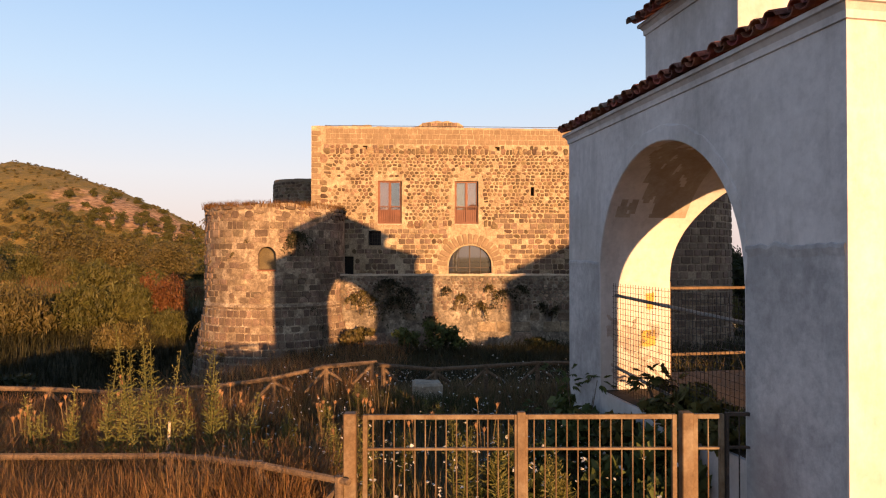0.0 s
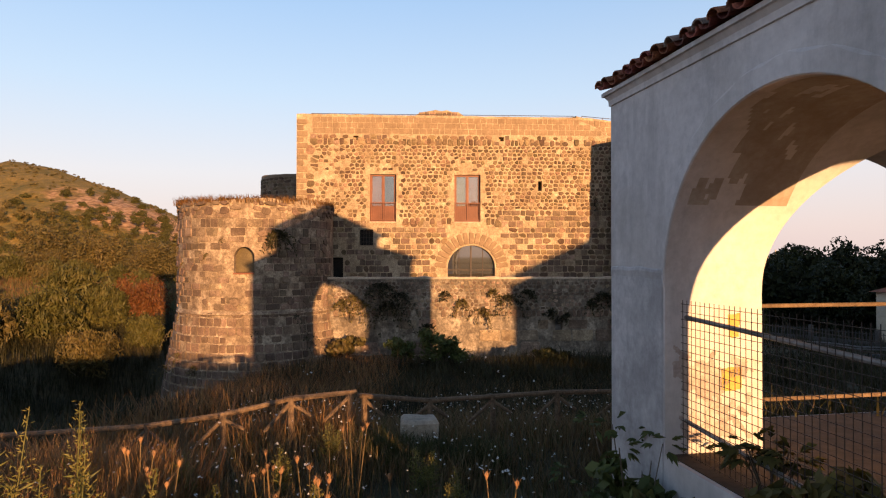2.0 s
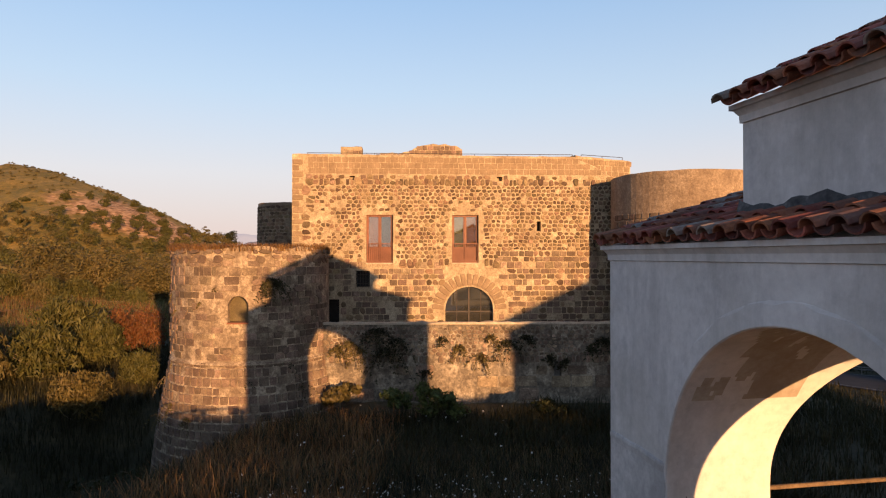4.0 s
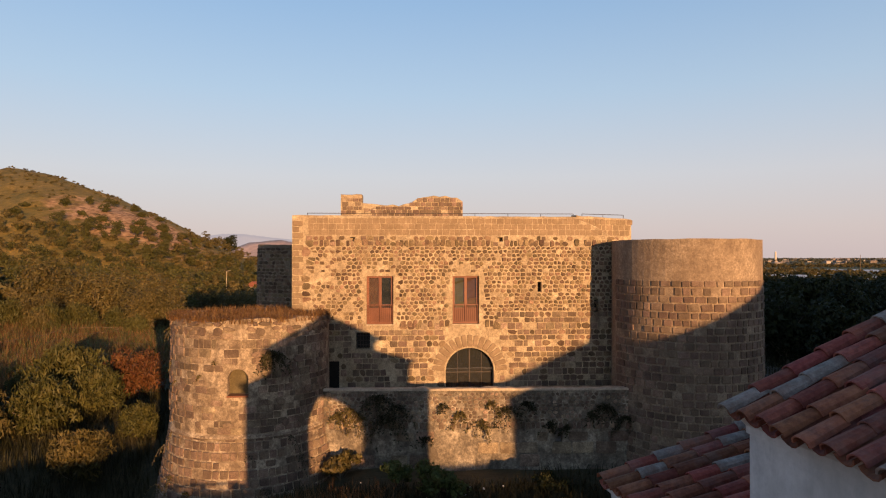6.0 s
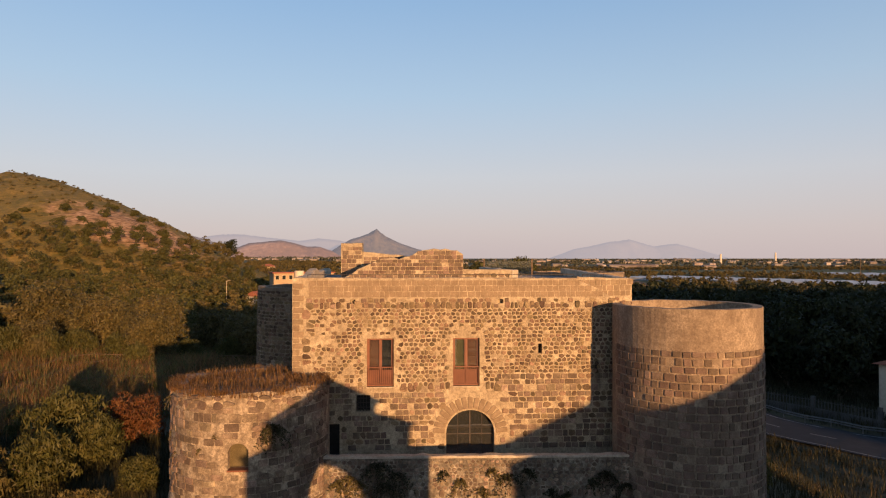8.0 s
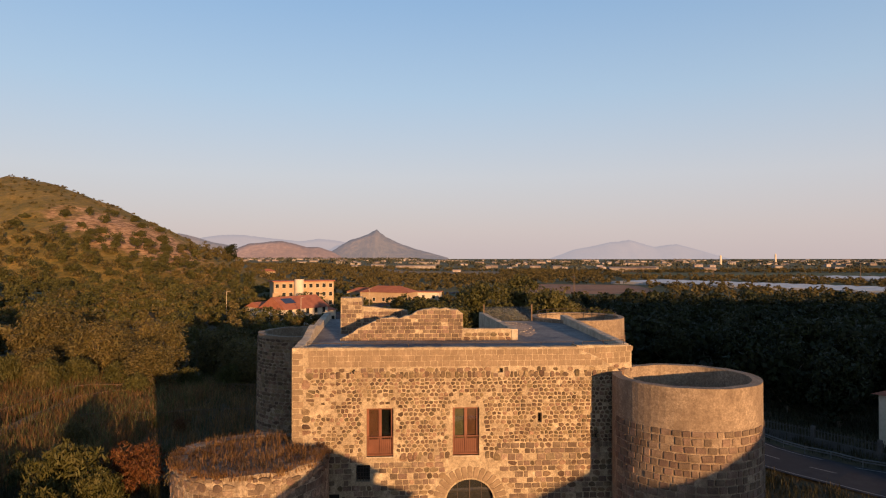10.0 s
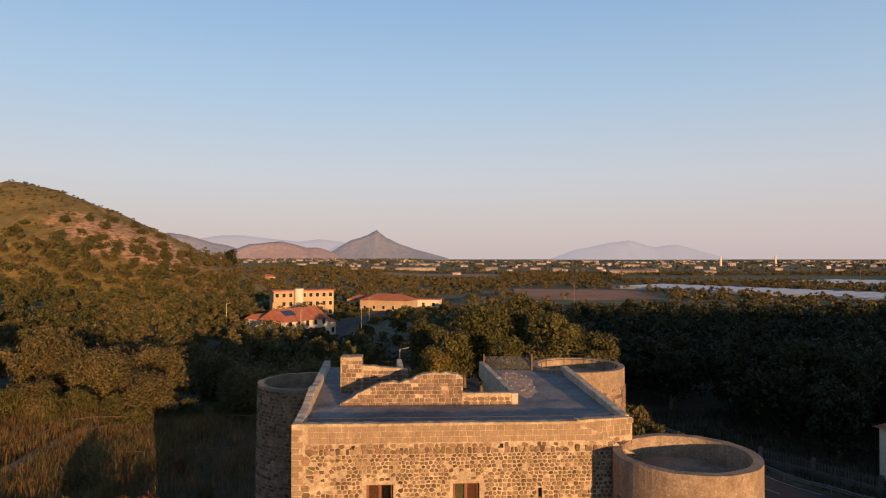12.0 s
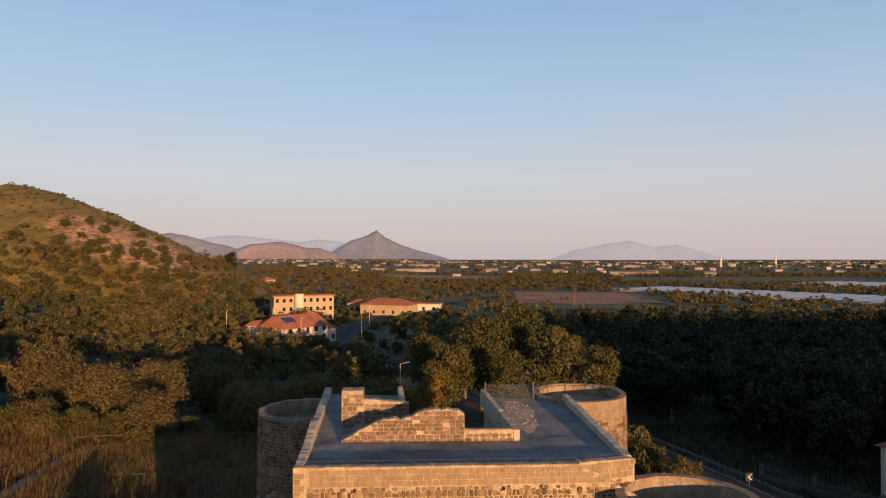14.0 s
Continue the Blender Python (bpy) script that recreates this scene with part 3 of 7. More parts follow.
def mountain(name, y, profile, mat, label, depth=500, seed=1):
    """A range as a solid ridge: (x, top height) along it."""
    r = random.Random(seed)
    xs = np.arange(profile[0][0], profile[-1][0] + 1, 14.0)
    rows = []
    for t in np.linspace(-1, 1, 15):
        k = (1 - abs(t)) ** 1.15
        row = []
        for x in xs:
            z = np.interp(x, [p[0] for p in profile], [p[1] for p in profile])
            w = noise.noise(Vector((x * 0.008, t * 2.2, seed))) * 0.35 + noise.noise(Vector((x * 0.03, t * 5, seed))) * 0.12
            row.append((x, y + t * depth * 0.5, -30 + (z + 30) * max(0, k * (1 + w * (1 - k)) + 0.012 * (1 if k > 0.99 else 0) * r.uniform(-1, 1))))
        rows.append(row)
    n = len(xs)
    verts = [p for row in rows for p in row]
    faces = [(i * n + j, i * n + j + 1, (i + 1) * n + j + 1, (i + 1) * n + j) for i in range(len(rows) - 1) for j in range(n - 1)]
    return tagged(from_lists(name, verts, faces, mat, smooth=True), label, "mountain", kind="structure")


def px(p, d=4300):
    """Plan and height of skyline points given as sine-like screen slopes (right, up) at the distance d."""
    return [(d * a, 19 + d * b) for a, b in p]


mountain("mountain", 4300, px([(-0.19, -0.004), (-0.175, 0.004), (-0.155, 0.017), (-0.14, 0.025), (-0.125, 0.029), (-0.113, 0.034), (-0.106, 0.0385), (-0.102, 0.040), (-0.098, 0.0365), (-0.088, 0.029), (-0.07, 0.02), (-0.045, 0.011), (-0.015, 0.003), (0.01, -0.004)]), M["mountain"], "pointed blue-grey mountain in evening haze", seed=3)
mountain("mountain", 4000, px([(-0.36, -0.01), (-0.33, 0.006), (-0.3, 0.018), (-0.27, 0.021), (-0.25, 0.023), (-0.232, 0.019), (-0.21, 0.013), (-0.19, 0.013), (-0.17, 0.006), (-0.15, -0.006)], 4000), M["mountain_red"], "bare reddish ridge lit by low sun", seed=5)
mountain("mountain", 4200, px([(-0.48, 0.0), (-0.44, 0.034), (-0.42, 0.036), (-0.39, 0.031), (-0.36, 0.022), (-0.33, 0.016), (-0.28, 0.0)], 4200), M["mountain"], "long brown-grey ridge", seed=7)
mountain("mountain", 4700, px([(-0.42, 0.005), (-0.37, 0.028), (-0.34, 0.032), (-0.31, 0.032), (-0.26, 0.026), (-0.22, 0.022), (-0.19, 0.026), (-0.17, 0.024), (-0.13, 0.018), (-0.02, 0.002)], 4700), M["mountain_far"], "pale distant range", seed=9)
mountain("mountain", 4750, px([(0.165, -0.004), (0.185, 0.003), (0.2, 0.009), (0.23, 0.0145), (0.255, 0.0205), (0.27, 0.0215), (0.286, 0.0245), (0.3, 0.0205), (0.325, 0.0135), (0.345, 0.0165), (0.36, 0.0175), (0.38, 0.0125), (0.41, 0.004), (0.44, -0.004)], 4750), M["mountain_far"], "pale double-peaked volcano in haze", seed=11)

# ---- the castle ----
castle = thing("castle", pose(0, 0, 0), "old tuff-stone castle with round towers in evening sun", "castle")
A, B, C = (-6.57, 32.35), (6.3, 33.05), (9.04, 34.06)
TOP, DECK = 9.73, 9.35
plan = [A, B, C, (8.45, 48.0), (2.9, 48.6), (3.6, 38.1), (-1.0, 37.9), (-1.9, 41.5), (-2.7, 49.0), (-8.25, 49.6)]
FDIR = Vector((B[0] - A[0], B[1] - A[1], 0)).normalized()
FROT = math.degrees(math.atan2(FDIR.y, FDIR.x))


def front(x, out=0.0):
    """The point of the front at world x, out metres before it."""
    y = A[1] + (x - A[0]) * (B[1] - A[1]) / (B[0] - A[0])
    return Vector((x + out * FDIR.y, y - out * FDIR.x, 0))


bm = bmesh.new()
prism(bm, plan, -3.0, DECK)
bmesh.ops.recalc_face_normals(bm, faces=bm.faces)
main_wall = part("main_wall", bm, M["mortar"], castle, "rubble stone wall in pale lime mortar")


def at_front(x):
    p = front(x)
    return pose(p.x, p.y, 0, 0, 0, FROT)


def slab(x0, x1, z0, z1, depth, x):
    bm = bmesh.new()
    box(bm, x0, x1, -0.3, depth, z0, z1, m=at_front(x))
    return bm


cuts = [slab(-0.6, 0.6, 4.84, 7.0, 0.55, xc) for xc in (-2.67, 1.19)]
cuts += [slab(-0.31, 0.31, 3.75, 4.48, 0.6, -3.42), slab(-0.09, 0.09, 6.27, 6.72, 0.5, 4.55), slab(-0.1, 0.1, 5.35, 5.95, 0.5, 7.15), slab(-0.28, 0.28, 1.2, 3.2, 0.6, -4.75)]
bm = bmesh.new()
arch_prism(bm, 1.09, 2.72, 1.4, -0.3, 0.7, m=at_front(1.37), rise=0.95)
cuts.append(bm)
for xc in (-3.9, 2.75):
    cuts.append(slab(-0.12, 0.12, 8.55, 8.75, 0.3, xc))
carve(main_wall, cuts)

# openings: French windows with wooden shutters and low railings
def french_window(x, backs):
    w = new("window")
    w.parent = castle
    w.matrix_basis = at_front(x) @ Matrix.Translation((0, 0.16, 4.84))
    tagged(w, "red-brown wooden French window with a low railing")
    bm = bmesh.new()
    for x0, x1 in ((-0.6, -0.53), (0.53, 0.6)):
        box(bm, x0, x1, 0.0, 0.12, 0, 2.16)
    box(bm, -0.53, 0.53, 0.0, 0.12, 2.08, 2.16)
    box(bm, -0.03, 0.03, 0.005, 0.1, 0.0, 2.08)
    box(bm, -0.53, 0.53, 0.0, 0.1, 0.0, 0.1)
    part("frame", bm, M["joinery"], w)
    for sgn in (-1, 1):
        x0, x1 = (-0.53, -0.03) if sgn < 0 else (0.03, 0.53)
        bm = bmesh.new()
        box(bm, x0, x1, 0.045, 0.055, 0.7, 2.08)
        part("pane", bm, M["clear_glass"], w, "window glass")
        if backs[sgn > 0]:
            boxpart("inner_shutter", (x0 + 0.03, x1 - 0.03, 0.12, 0.15, 0.72, 2.06), M[backs[sgn > 0]], w, "closed inner shutter behind the glass")
        bm = bmesh.new()
        for xx in (x0, x1 - 0.04):
            box(bm, xx + 0.001, xx + 0.039, 0.03, 0.08, 0.1, 2.08)
        box(bm, x0 + 0.04, x1 - 0.04, 0.032, 0.078, 0.1, 0.72)
        part("sash", bm, M["joinery"], w)
    boxpart("rail", (-0.58, 0.58, -0.1, -0.07, 0.84, 0.88), M["joinery"], w)
    boxpart("rail", (-0.58, 0.58, -0.1, -0.07, 0.05, 0.08), M["joinery"], w)
    for k in range(13):
        xx = -0.55 + k * 1.1 / 12
        boxpart("bar", (xx - 0.008, xx + 0.008, -0.093, -0.077, 0.08, 0.84), M["joinery"], w)
    boxpart("sill", (-0.62, 0.62, -0.17, 0.1, -0.06, 0.0), M["coping"], w, bevel=0.01)
    # black sheet in place of the unlit room
    boxpart("room_wall", (-0.6, 0.6, 0.3, 0.38, 0, 2.16), M["black"], w)


m, n, l, p = tree_of("window_glass")
p.inputs["Base Color"].default_value, p.inputs["Roughness"].default_value = (0.03, 0.03, 0.028, 1), 0.03
p.inputs["IOR"].default_value = 2.8
M["glass"] = m
m, n, l, p = tree_of("clear_window_glass")
clear = n.new("ShaderNodeBsdfTransparent")
clear.inputs[0].default_value = (0.85, 0.88, 0.85, 1)
gloss = n.new("ShaderNodeBsdfGlossy")
gloss.inputs["Roughness"].default_value = 0.03
mixs = n.new("ShaderNodeMixShader")
mixs.inputs[0].default_value = 0.24
l.new(clear.outputs[0], mixs.inputs[1])
l.new(gloss.outputs[0], mixs.inputs[2])
l.new(mixs.outputs[0], n["Material Output"].inputs[0])
M["clear_glass"] = m
french_window(-2.67, ("shutter", ""))
french_window(1.19, ("curtain", "shutter"))

bm = bmesh.new()
arch_prism(bm, 1.08, 2.72, 1.4, 0.3, 0.36, rise=0.95)
door = part("arched_door", bm, M["glass"], castle, "tall arched glass door in a dark iron frame")
door.matrix_basis = at_front(1.37)
bm = bmesh.new()
box(bm, -0.03, 0.03, 0.26, 0.3, 1.4, 3.73)
for k in (-0.55, 0.55):
    box(bm, k - 0.012, k + 0.012, 0.27, 0.3, 1.4, 3.6)
box(bm, -1.06, 1.06, 0.272, 0.3, 2.6, 2.64)
part("door_frame", bm, M["iron"], door)
bm = bmesh.new()
for k in range(5):
    box(bm, -0.25 + k * 0.125 - 0.012, -0.25 + k * 0.125 + 0.012, 0.1, 0.125, 3.75, 4.48)
for k in range(3):
    box(bm, -0.31, 0.31, 0.125, 0.145, 3.9 + k * 0.2, 3.925 + k * 0.2)
g = part("window_grille", bm, M["iron"], castle, "dark iron grille over a small window")
g.matrix_basis = at_front(-3.42)
# black sheets painted as the shade deep in the small openings
for xc, hw, z0, z1 in ((-3.42, 0.3, 3.76, 4.47), (-4.75, 0.275, 1.3, 3.19), (4.55, 0.088, 6.28, 6.71), (7.15, 0.098, 5.36, 5.94)):
    b = boxpart("dark_reveal", (-hw, hw, 0.3, 0.36, z0, z1), M["black"], castle)
    b.matrix_basis = at_front(xc)


def ring_wall(bm, cx, cy, z0, z1, radii, wall, floor_drop, seg=64, rough=0.0, seed=1):
    """A round tower, its outer radius by height (z, r) and a parapet of that thickness with a floor inside."""
    r = random.Random(seed)
    tops = [r.uniform(-rough, rough) for _ in range(seg)]
    tops = [(tops[k] + tops[k - 1] + tops[(k + 1) % seg]) / 3 for k in range(seg)]
    rings = []
    for z, rad in radii:
        rings.append([bm.verts.new((cx + rad * math.cos(2 * math.pi * k / seg), cy + rad * math.sin(2 * math.pi * k / seg), z + (tops[k] if z == z1 else 0))) for k in range(seg)])
    rad = radii[-1][1] - wall
    rings.append([bm.verts.new((cx + rad * math.cos(2 * math.pi * k / seg), cy + rad * math.sin(2 * math.pi * k / seg), z1 + tops[k])) for k in range(seg)])
    rings.append([bm.verts.new((cx + rad * math.cos(2 * math.pi * k / seg), cy + rad * math.sin(2 * math.pi * k / seg), z1 - floor_drop)) for k in range(seg)])
    for a, b in zip(rings, rings[1:]):
        for k in range(seg):
            bm.faces.new((a[k], a[(k + 1) % seg], b[(k + 1) % seg], b[k]))
    bm.faces.new(rings[0][::-1])
    bm.faces.new(rings[-1])


def tower(cx, cy, z0, z1, radii, wall, drop, label, rough=0.03, seed=1, mat="mortar_old"):
    bm = bmesh.new()
    ring_wall(bm, cx, cy, z0, z1, radii, wall, drop, rough=rough, seed=seed)
    bmesh.ops.recalc_face_normals(bm, faces=bm.faces)
    return part("tower", bm, M[mat], castle, label)


TR, TL, TBL, TBR = (10.8, 32.05), (-7.97, 31.2), (-9.4, 48.3), (9.55, 49.2)
tower_r = tower(*TR, -4, 8.58, [(-4, 3.55), (-1.2, 3.4), (-0.9, 3.2), (0.5, 3.14), (8.58, 3.1)], 0.42, 0.95, "round tower of coursed tuff blocks")
tower_l = tower(*TL, -6, 5.4, [(-6, 4.3), (-4.0, 4.0), (-1.5, 3.7), (0.2, 3.4), (0.95, 3.25), (1.0, 3.31), (1.15, 3.24), (5.4, 3.2)], 0.6, 0.12, "ruined round tower with a grassy top", rough=0.16, seed=3, mat="tower_old")
tower_bl = tower(*TBL, -4, 8.65, [(-4, 3.3), (8.65, 3.1)], 0.4, 0.9, "round rear tower in shade", rough=0.06, seed=4)
tower_br = tower(*TBR, -4, 9.6, [(-4, 3.4), (9.6, 3.25)], 0.4, 0.7, "round rear tower", seed=5)
bm = bmesh.new()
arch_prism(bm, 0.38, 3.22, 2.62, -0.5, 0.95, m=pose(-7.6, TL[1] - 3.2, 0, 0, 0, 5), rise=1.05)
carve(tower_l, [bm])
bm = bmesh.new()
arch_prism(bm, 0.376, 3.22, 2.63, 0.42, 0.47, rise=1.05)
nw = part("niche_window", bm, M["niche_pane"], castle, "small arched window with a dim tan panel")
nw.matrix_basis = pose(-7.6, TL[1] - 3.2, 0, 0, 0, 5)
boxpart("sill", (-0.4, 0.4, -0.05, 0.3, 2.56, 2.622), M["joinery"], nw)

# terrace before the front
bm = bmesh.new()
prism(bm, [(-5.3, 30.45), (8.7, 30.75), (8.7, 31.12), (-5.3, 30.82)], -3.0, 2.28)
bmesh.ops.recalc_face_normals(bm, faces=bm.faces)
terrace = part("terrace_wall", bm, M["terrace"], castle, "stained retaining wall of the terrace")
bm = bmesh.new()
box(bm, -0.16, 0.16, -0.4, 0.5, 0.05, 0.75, m=pose(5.0, 30.67, 0))
carve(terrace, [bm])
bm = bmesh.new()
prism(bm, [(-5.3, 30.83), (8.7, 31.13), (8.7, 34.5), (-5.3, 33.0)], -3.0, 1.5)
bmesh.ops.recalc_face_normals(bm, faces=bm.faces)
part("terrace_floor", bm, M["roof_floor"], castle, "grey terrace floor before the arched door")

# the roof: deck, parapets and the ruined stair walls on it
bm = bmesh.new()
prism(bm, [(-6.3, 32.7), (6.2, 33.4), (8.7, 34.3), (8.15, 48.0), (3.2, 48.3), (3.95, 37.8), (-1.2, 37.55), (-2.2, 41.4), (-3.0, 48.7), (-7.9, 49.3)], DECK + 0.001, DECK + 0.03)
part("roof_deck", bm, M["roof_floor"], castle, "grey screed roof deck")


def strip_wall(name, a, b, width, z0, tops, mat, label="", wobble=0.04, seed=0, side=1):
    """A wall from a to b (plan), its thickness to one side, with heights along it: (share, z)."""
    r = random.Random(seed)
    a, b = Vector((*a, 0)), Vector((*b, 0))
    d = (b - a).normalized()
    nrm = Vector((-d.y, d.x, 0)) * side * width
    n = max(2, int((b - a).length / 0.3))
    bm = bmesh.new()
    rows = []
    for k in range(n + 1):
        t = k / n
        z = np.interp(t, [q[0] for q in tops], [q[1] for q in tops]) + r.uniform(-wobble, wobble)
        p = a.lerp(b, t)
        rows.append([bm.verts.new(v) for v in (Vector((p.x, p.y, z0)), Vector((p.x, p.y, z - 0.03)), Vector((p.x, p.y, z)) + nrm * 0.06, Vector((p.x, p.y, z + r.uniform(-0.02, 0.02))) + nrm * 0.94,
                                               Vector((p.x, p.y, z - 0.03)) + nrm, Vector((p.x, p.y, z0)) + nrm)])
    for u, v in zip(rows, rows[1:]):
        for k in range(5):
            bm.faces.new((u[k], u[k + 1], v[k + 1], v[k]))
    bm.faces.new(rows[0])
    bm.faces.new(rows[-1][::-1])
    bmesh.ops.recalc_face_normals(bm, faces=bm.faces)
    return part(name, bm, mat, castle, label)


strip_wall("parapet", A, (6.25, 33.047), 0.4, DECK - 0.002, [(0, TOP), (1, TOP - 0.04)], M["mortar"], "lime-capped tuff parapet", 0.015, 1)
strip_wall("parapet", (6.25, 33.06), C, 0.45, DECK - 0.3, [(0, TOP + 0.02), (1, TOP - 0.1)], M["mortar"], "", 0.02, 2)
strip_wall("parapet", (9.03, 34.5), (8.45, 47.2), 0.4, DECK - 0.1, [(0, TOP - 0.08), (1, TOP + 0.15)], M["coping"], "", 0.02, 3)
strip_wall("parapet", (-8.25, 49.6), (-6.6, 32.8), 0.42, DECK - 0.1, [(0, TOP + 0.1), (0.5, TOP + 0.05), (0.62, TOP + 0.3), (0.8, TOP), (1, TOP)], M["coping"], "", 0.03, 4)
strip_wall("courtyard_parapet", (3.8, 37.8), (2.65, 48.5), 0.32, DECK - 0.5, [(0, 9.95), (1, 9.95)], M["coping"], "", 0.03, 5, side=-1)
strip_wall("courtyard_parapet", (1.15, 37.72), (3.8, 37.85), 0.35, DECK - 0.5, [(0, 10.0), (1, 9.98)], M["mortar"], "", 0.02, 6)
strip_wall("courtyard_parapet", (-1.95, 41.6), (-2.75, 49.0), 0.35, DECK - 0.5, [(0, 9.9), (0.2, 9.85), (1, 10.0)], M["coping"], "", 0.03, 7)
strip_wall("terrace_coping", (-4.9, 30.41), (8.0, 30.70), 0.36, 2.281, [(0, 2.38), (1, 2.38)], M["coping"], "uneven pale lime coping", 0.022, 12)
SLOPE = [(6.0, 9.7), (7.0, 9.36), (9.0, 8.15)]
wing = strip_wall("wing_wall", front(5.95, 0.004)[:2], front(8.95, 0.004)[:2], 0.3, 1.5, [((x - 6.0) / 3.0, z) for x, z in SLOPE], M["mortar"], "wing of the front sloping down to the round tower", 0.03, 13)
carve(wing, [slab(-0.1, 0.1, 5.35, 5.95, 0.5, 7.15)])
ruin_f = strip_wall("ruined_wall", (-5.25, 37.5), (1.2, 37.75), 0.5, DECK - 0.2, [(0, 9.5), (0.33, 10.6), (0.47, 10.65), (0.485, 10.4), (0.5, 10.65), (0.58, 10.75), (0.64, 11.0), (0.8, 11.08), (0.95, 11.0), (1, 10.75)], M["mortar"], "ruined rubble wall on the roof", 0.05, 8)
ruin_b = strip_wall("ruined_wall", (-5.7, 40.6), (-4.5, 40.65), 1.0, DECK - 0.2, [(0, 11.45), (1, 11.45)], M["mortar"], "stub of a stone chimney", 0.02, 9)
ruin_c = strip_wall("ruined_wall", (-4.49, 40.7), (-1.9, 40.8), 0.5, DECK - 0.2, [(0, 10.95), (0.4, 10.85), (1, 10.7)], M["mortar"], "", 0.03, 10)
boxpart("stair_flight", (-4.9, -2.0, 38.1, 40.5, DECK - 0.1, DECK + 0.25), M["roof_floor"], castle)

# ---- the gatehouse: four piers under cross arches, a raised block and tiled roofs ----
G = pose(2.12, 10.9, 0, 0, 0, 10.5)
DEEP, LONG, EAVE = 6.1, 5.88, 5.25
gate_house = thing("gatehouse", G, "whitewashed gatehouse with round arches and tiled roofs", "gatehouse")
bm = bmesh.new()
box(bm, 0, DEEP, -LONG, 0, -1.5, EAVE)
body = part("wall", bm, M["plaster"], gate_house, "stained white lime plaster")
c1, c2 = bmesh.new(), bmesh.new()
arch_prism(c1, 1.68, 2.93, 1.2, -3, 9, m=pose(0, -2.93, 0, 0, 0, -90), seg=40)
arch_prism(c2, 1.93, 2.86, 1.2, -9, 3, m=pose(3.05, 0, 0), seg=40, rise=0.905)
carve(body, [c1])
carve(body, [c2])
# parents that were moved: the cut meshes keep their own frame
PITCH = 0.29
bm = bmesh.new()
ends = []
for y in (-LONG - 0.02, 0.02):
    ends.append([bm.verts.new((x, y, z)) for x, z in ((-0.0, EAVE), (DEEP, EAVE), (DEEP / 2, EAVE + PITCH * DEEP / 2))])
bm.faces.new(ends[0])
bm.faces.new(ends[1][::-1])
for i in range(3):
    bm.faces.new((ends[0][i], ends[1][i], ends[1][(i + 1) % 3], ends[0][(i + 1) % 3]))
bmesh.ops.recalc_face_normals(bm, faces=bm.faces)
part("gable", bm, M["plaster"], gate_house)
BX0, BX1, BY0, BY1, BEAVE, BR = 0.42, 5.1, -3.92, -1.84, 6.49, 0.47
bm = bmesh.new()
prism(bm, [(BX0, BY0), (BX1, BY0), (BX1, BY1), (BX0, BY1)], EAVE, BEAVE)
bmesh.ops.recalc_face_normals(bm, faces=bm.faces)
part("upper_block", bm, M["plaster"], gate_house)
bm = bmesh.new()
zf = EAVE + PITCH * BX0 + 0.02
rows_f = [[bm.verts.new((BX0 - o, y, zf + h)) for o, h in ((0.12, 0.06), (0.04, 0.1), (0.006, 0.2 + 0.03 * math.sin(k * 0.6) + 0.02 * math.sin(k * 1.7)), (-0.05, 0.2))] for k, y in enumerate(np.linspace(BY0 - 0.05, BY1 + 0.05, 24))]
for a, b in zip(rows_f, rows_f[1:]):
    for k in range(3):
        bm.faces.new((a[k], a[k + 1], b[k + 1], b[k]))
part("fillet", bm, M["damp"], gate_house, "dark damp-stained mortar fillet")
mid = (BX0 + BX1) / 2
bm = bmesh.new()
ends = [[bm.verts.new((x, y, z)) for x, z in ((BX0, BEAVE), (BX1, BEAVE), (mid, BEAVE + BR * (mid - BX0)))] for y in (BY0, BY1)]
bm.faces.new(ends[0])
bm.faces.new(ends[1][::-1])
for i in range(3):
    bm.faces.new((ends[0][i], ends[1][i], ends[1][(i + 1) % 3], ends[0][(i + 1) % 3]))
bmesh.ops.recalc_face_normals(bm, faces=bm.faces)
part("upper_gable", bm, M["plaster"], gate_house)
# cornices: a moulded ring under each eave
for name, x0, x1, y0, y1, z in (("cornice", 0, DEEP, -LONG, 0, EAVE), ("upper_cornice", BX0, BX1, BY0, BY1, BEAVE)):
    bm = bmesh.new()
    rings = []
    for o, dz in ((0.002, -0.17), (0.02, -0.165), (0.02, -0.15), (0.024, -0.1), (0.06, -0.05), (0.085, -0.045), (0.085, 0.0), (0.0, 0.005)):
        rings.append([bm.verts.new(q) for q in ((x0 - o, y0 - o, z + dz), (x1 + o, y0 - o, z + dz), (x1 + o, y1 + o, z + dz), (x0 - o, y1 + o, z + dz))])
    for a, b in zip(rings, rings[1:]):
        for k in range(4):
            bm.faces.new((a[k], a[(k + 1) % 4], b[(k + 1) % 4], b[k]))
    bmesh.ops.recalc_face_normals(bm, faces=bm.faces)
    part(name, bm, M["plaster"], gate_house)


def tile_shapes(count, seed):
    """Barrel tiles: 0.46 long down the slope (-x end is lower), arched across y."""
    r = random.Random(seed)
    out = []
    for _ in range(count):
        verts, faces = [], []
        for kx, (x, rad) in enumerate(((-0.23, 0.092), (0.23, 0.072))):
            for thick in (0, 0.016):
                for k in range(7):
                    a = math.pi * k / 6
                    verts.append((x, (rad - thick) * math.cos(a), (rad - thick) * math.sin(a) * 0.8 + r.uniform(-0.004, 0.004)))
        for k in range(6):
            faces.append((k, k + 1, 14 + k + 1, 14 + k))
            faces.append((7 + k, 21 + k, 21 + k + 1, 7 + k + 1))
            faces.append((k, 7 + k, 7 + k + 1, k + 1))
        out.append((np.array(verts), faces))
    return out


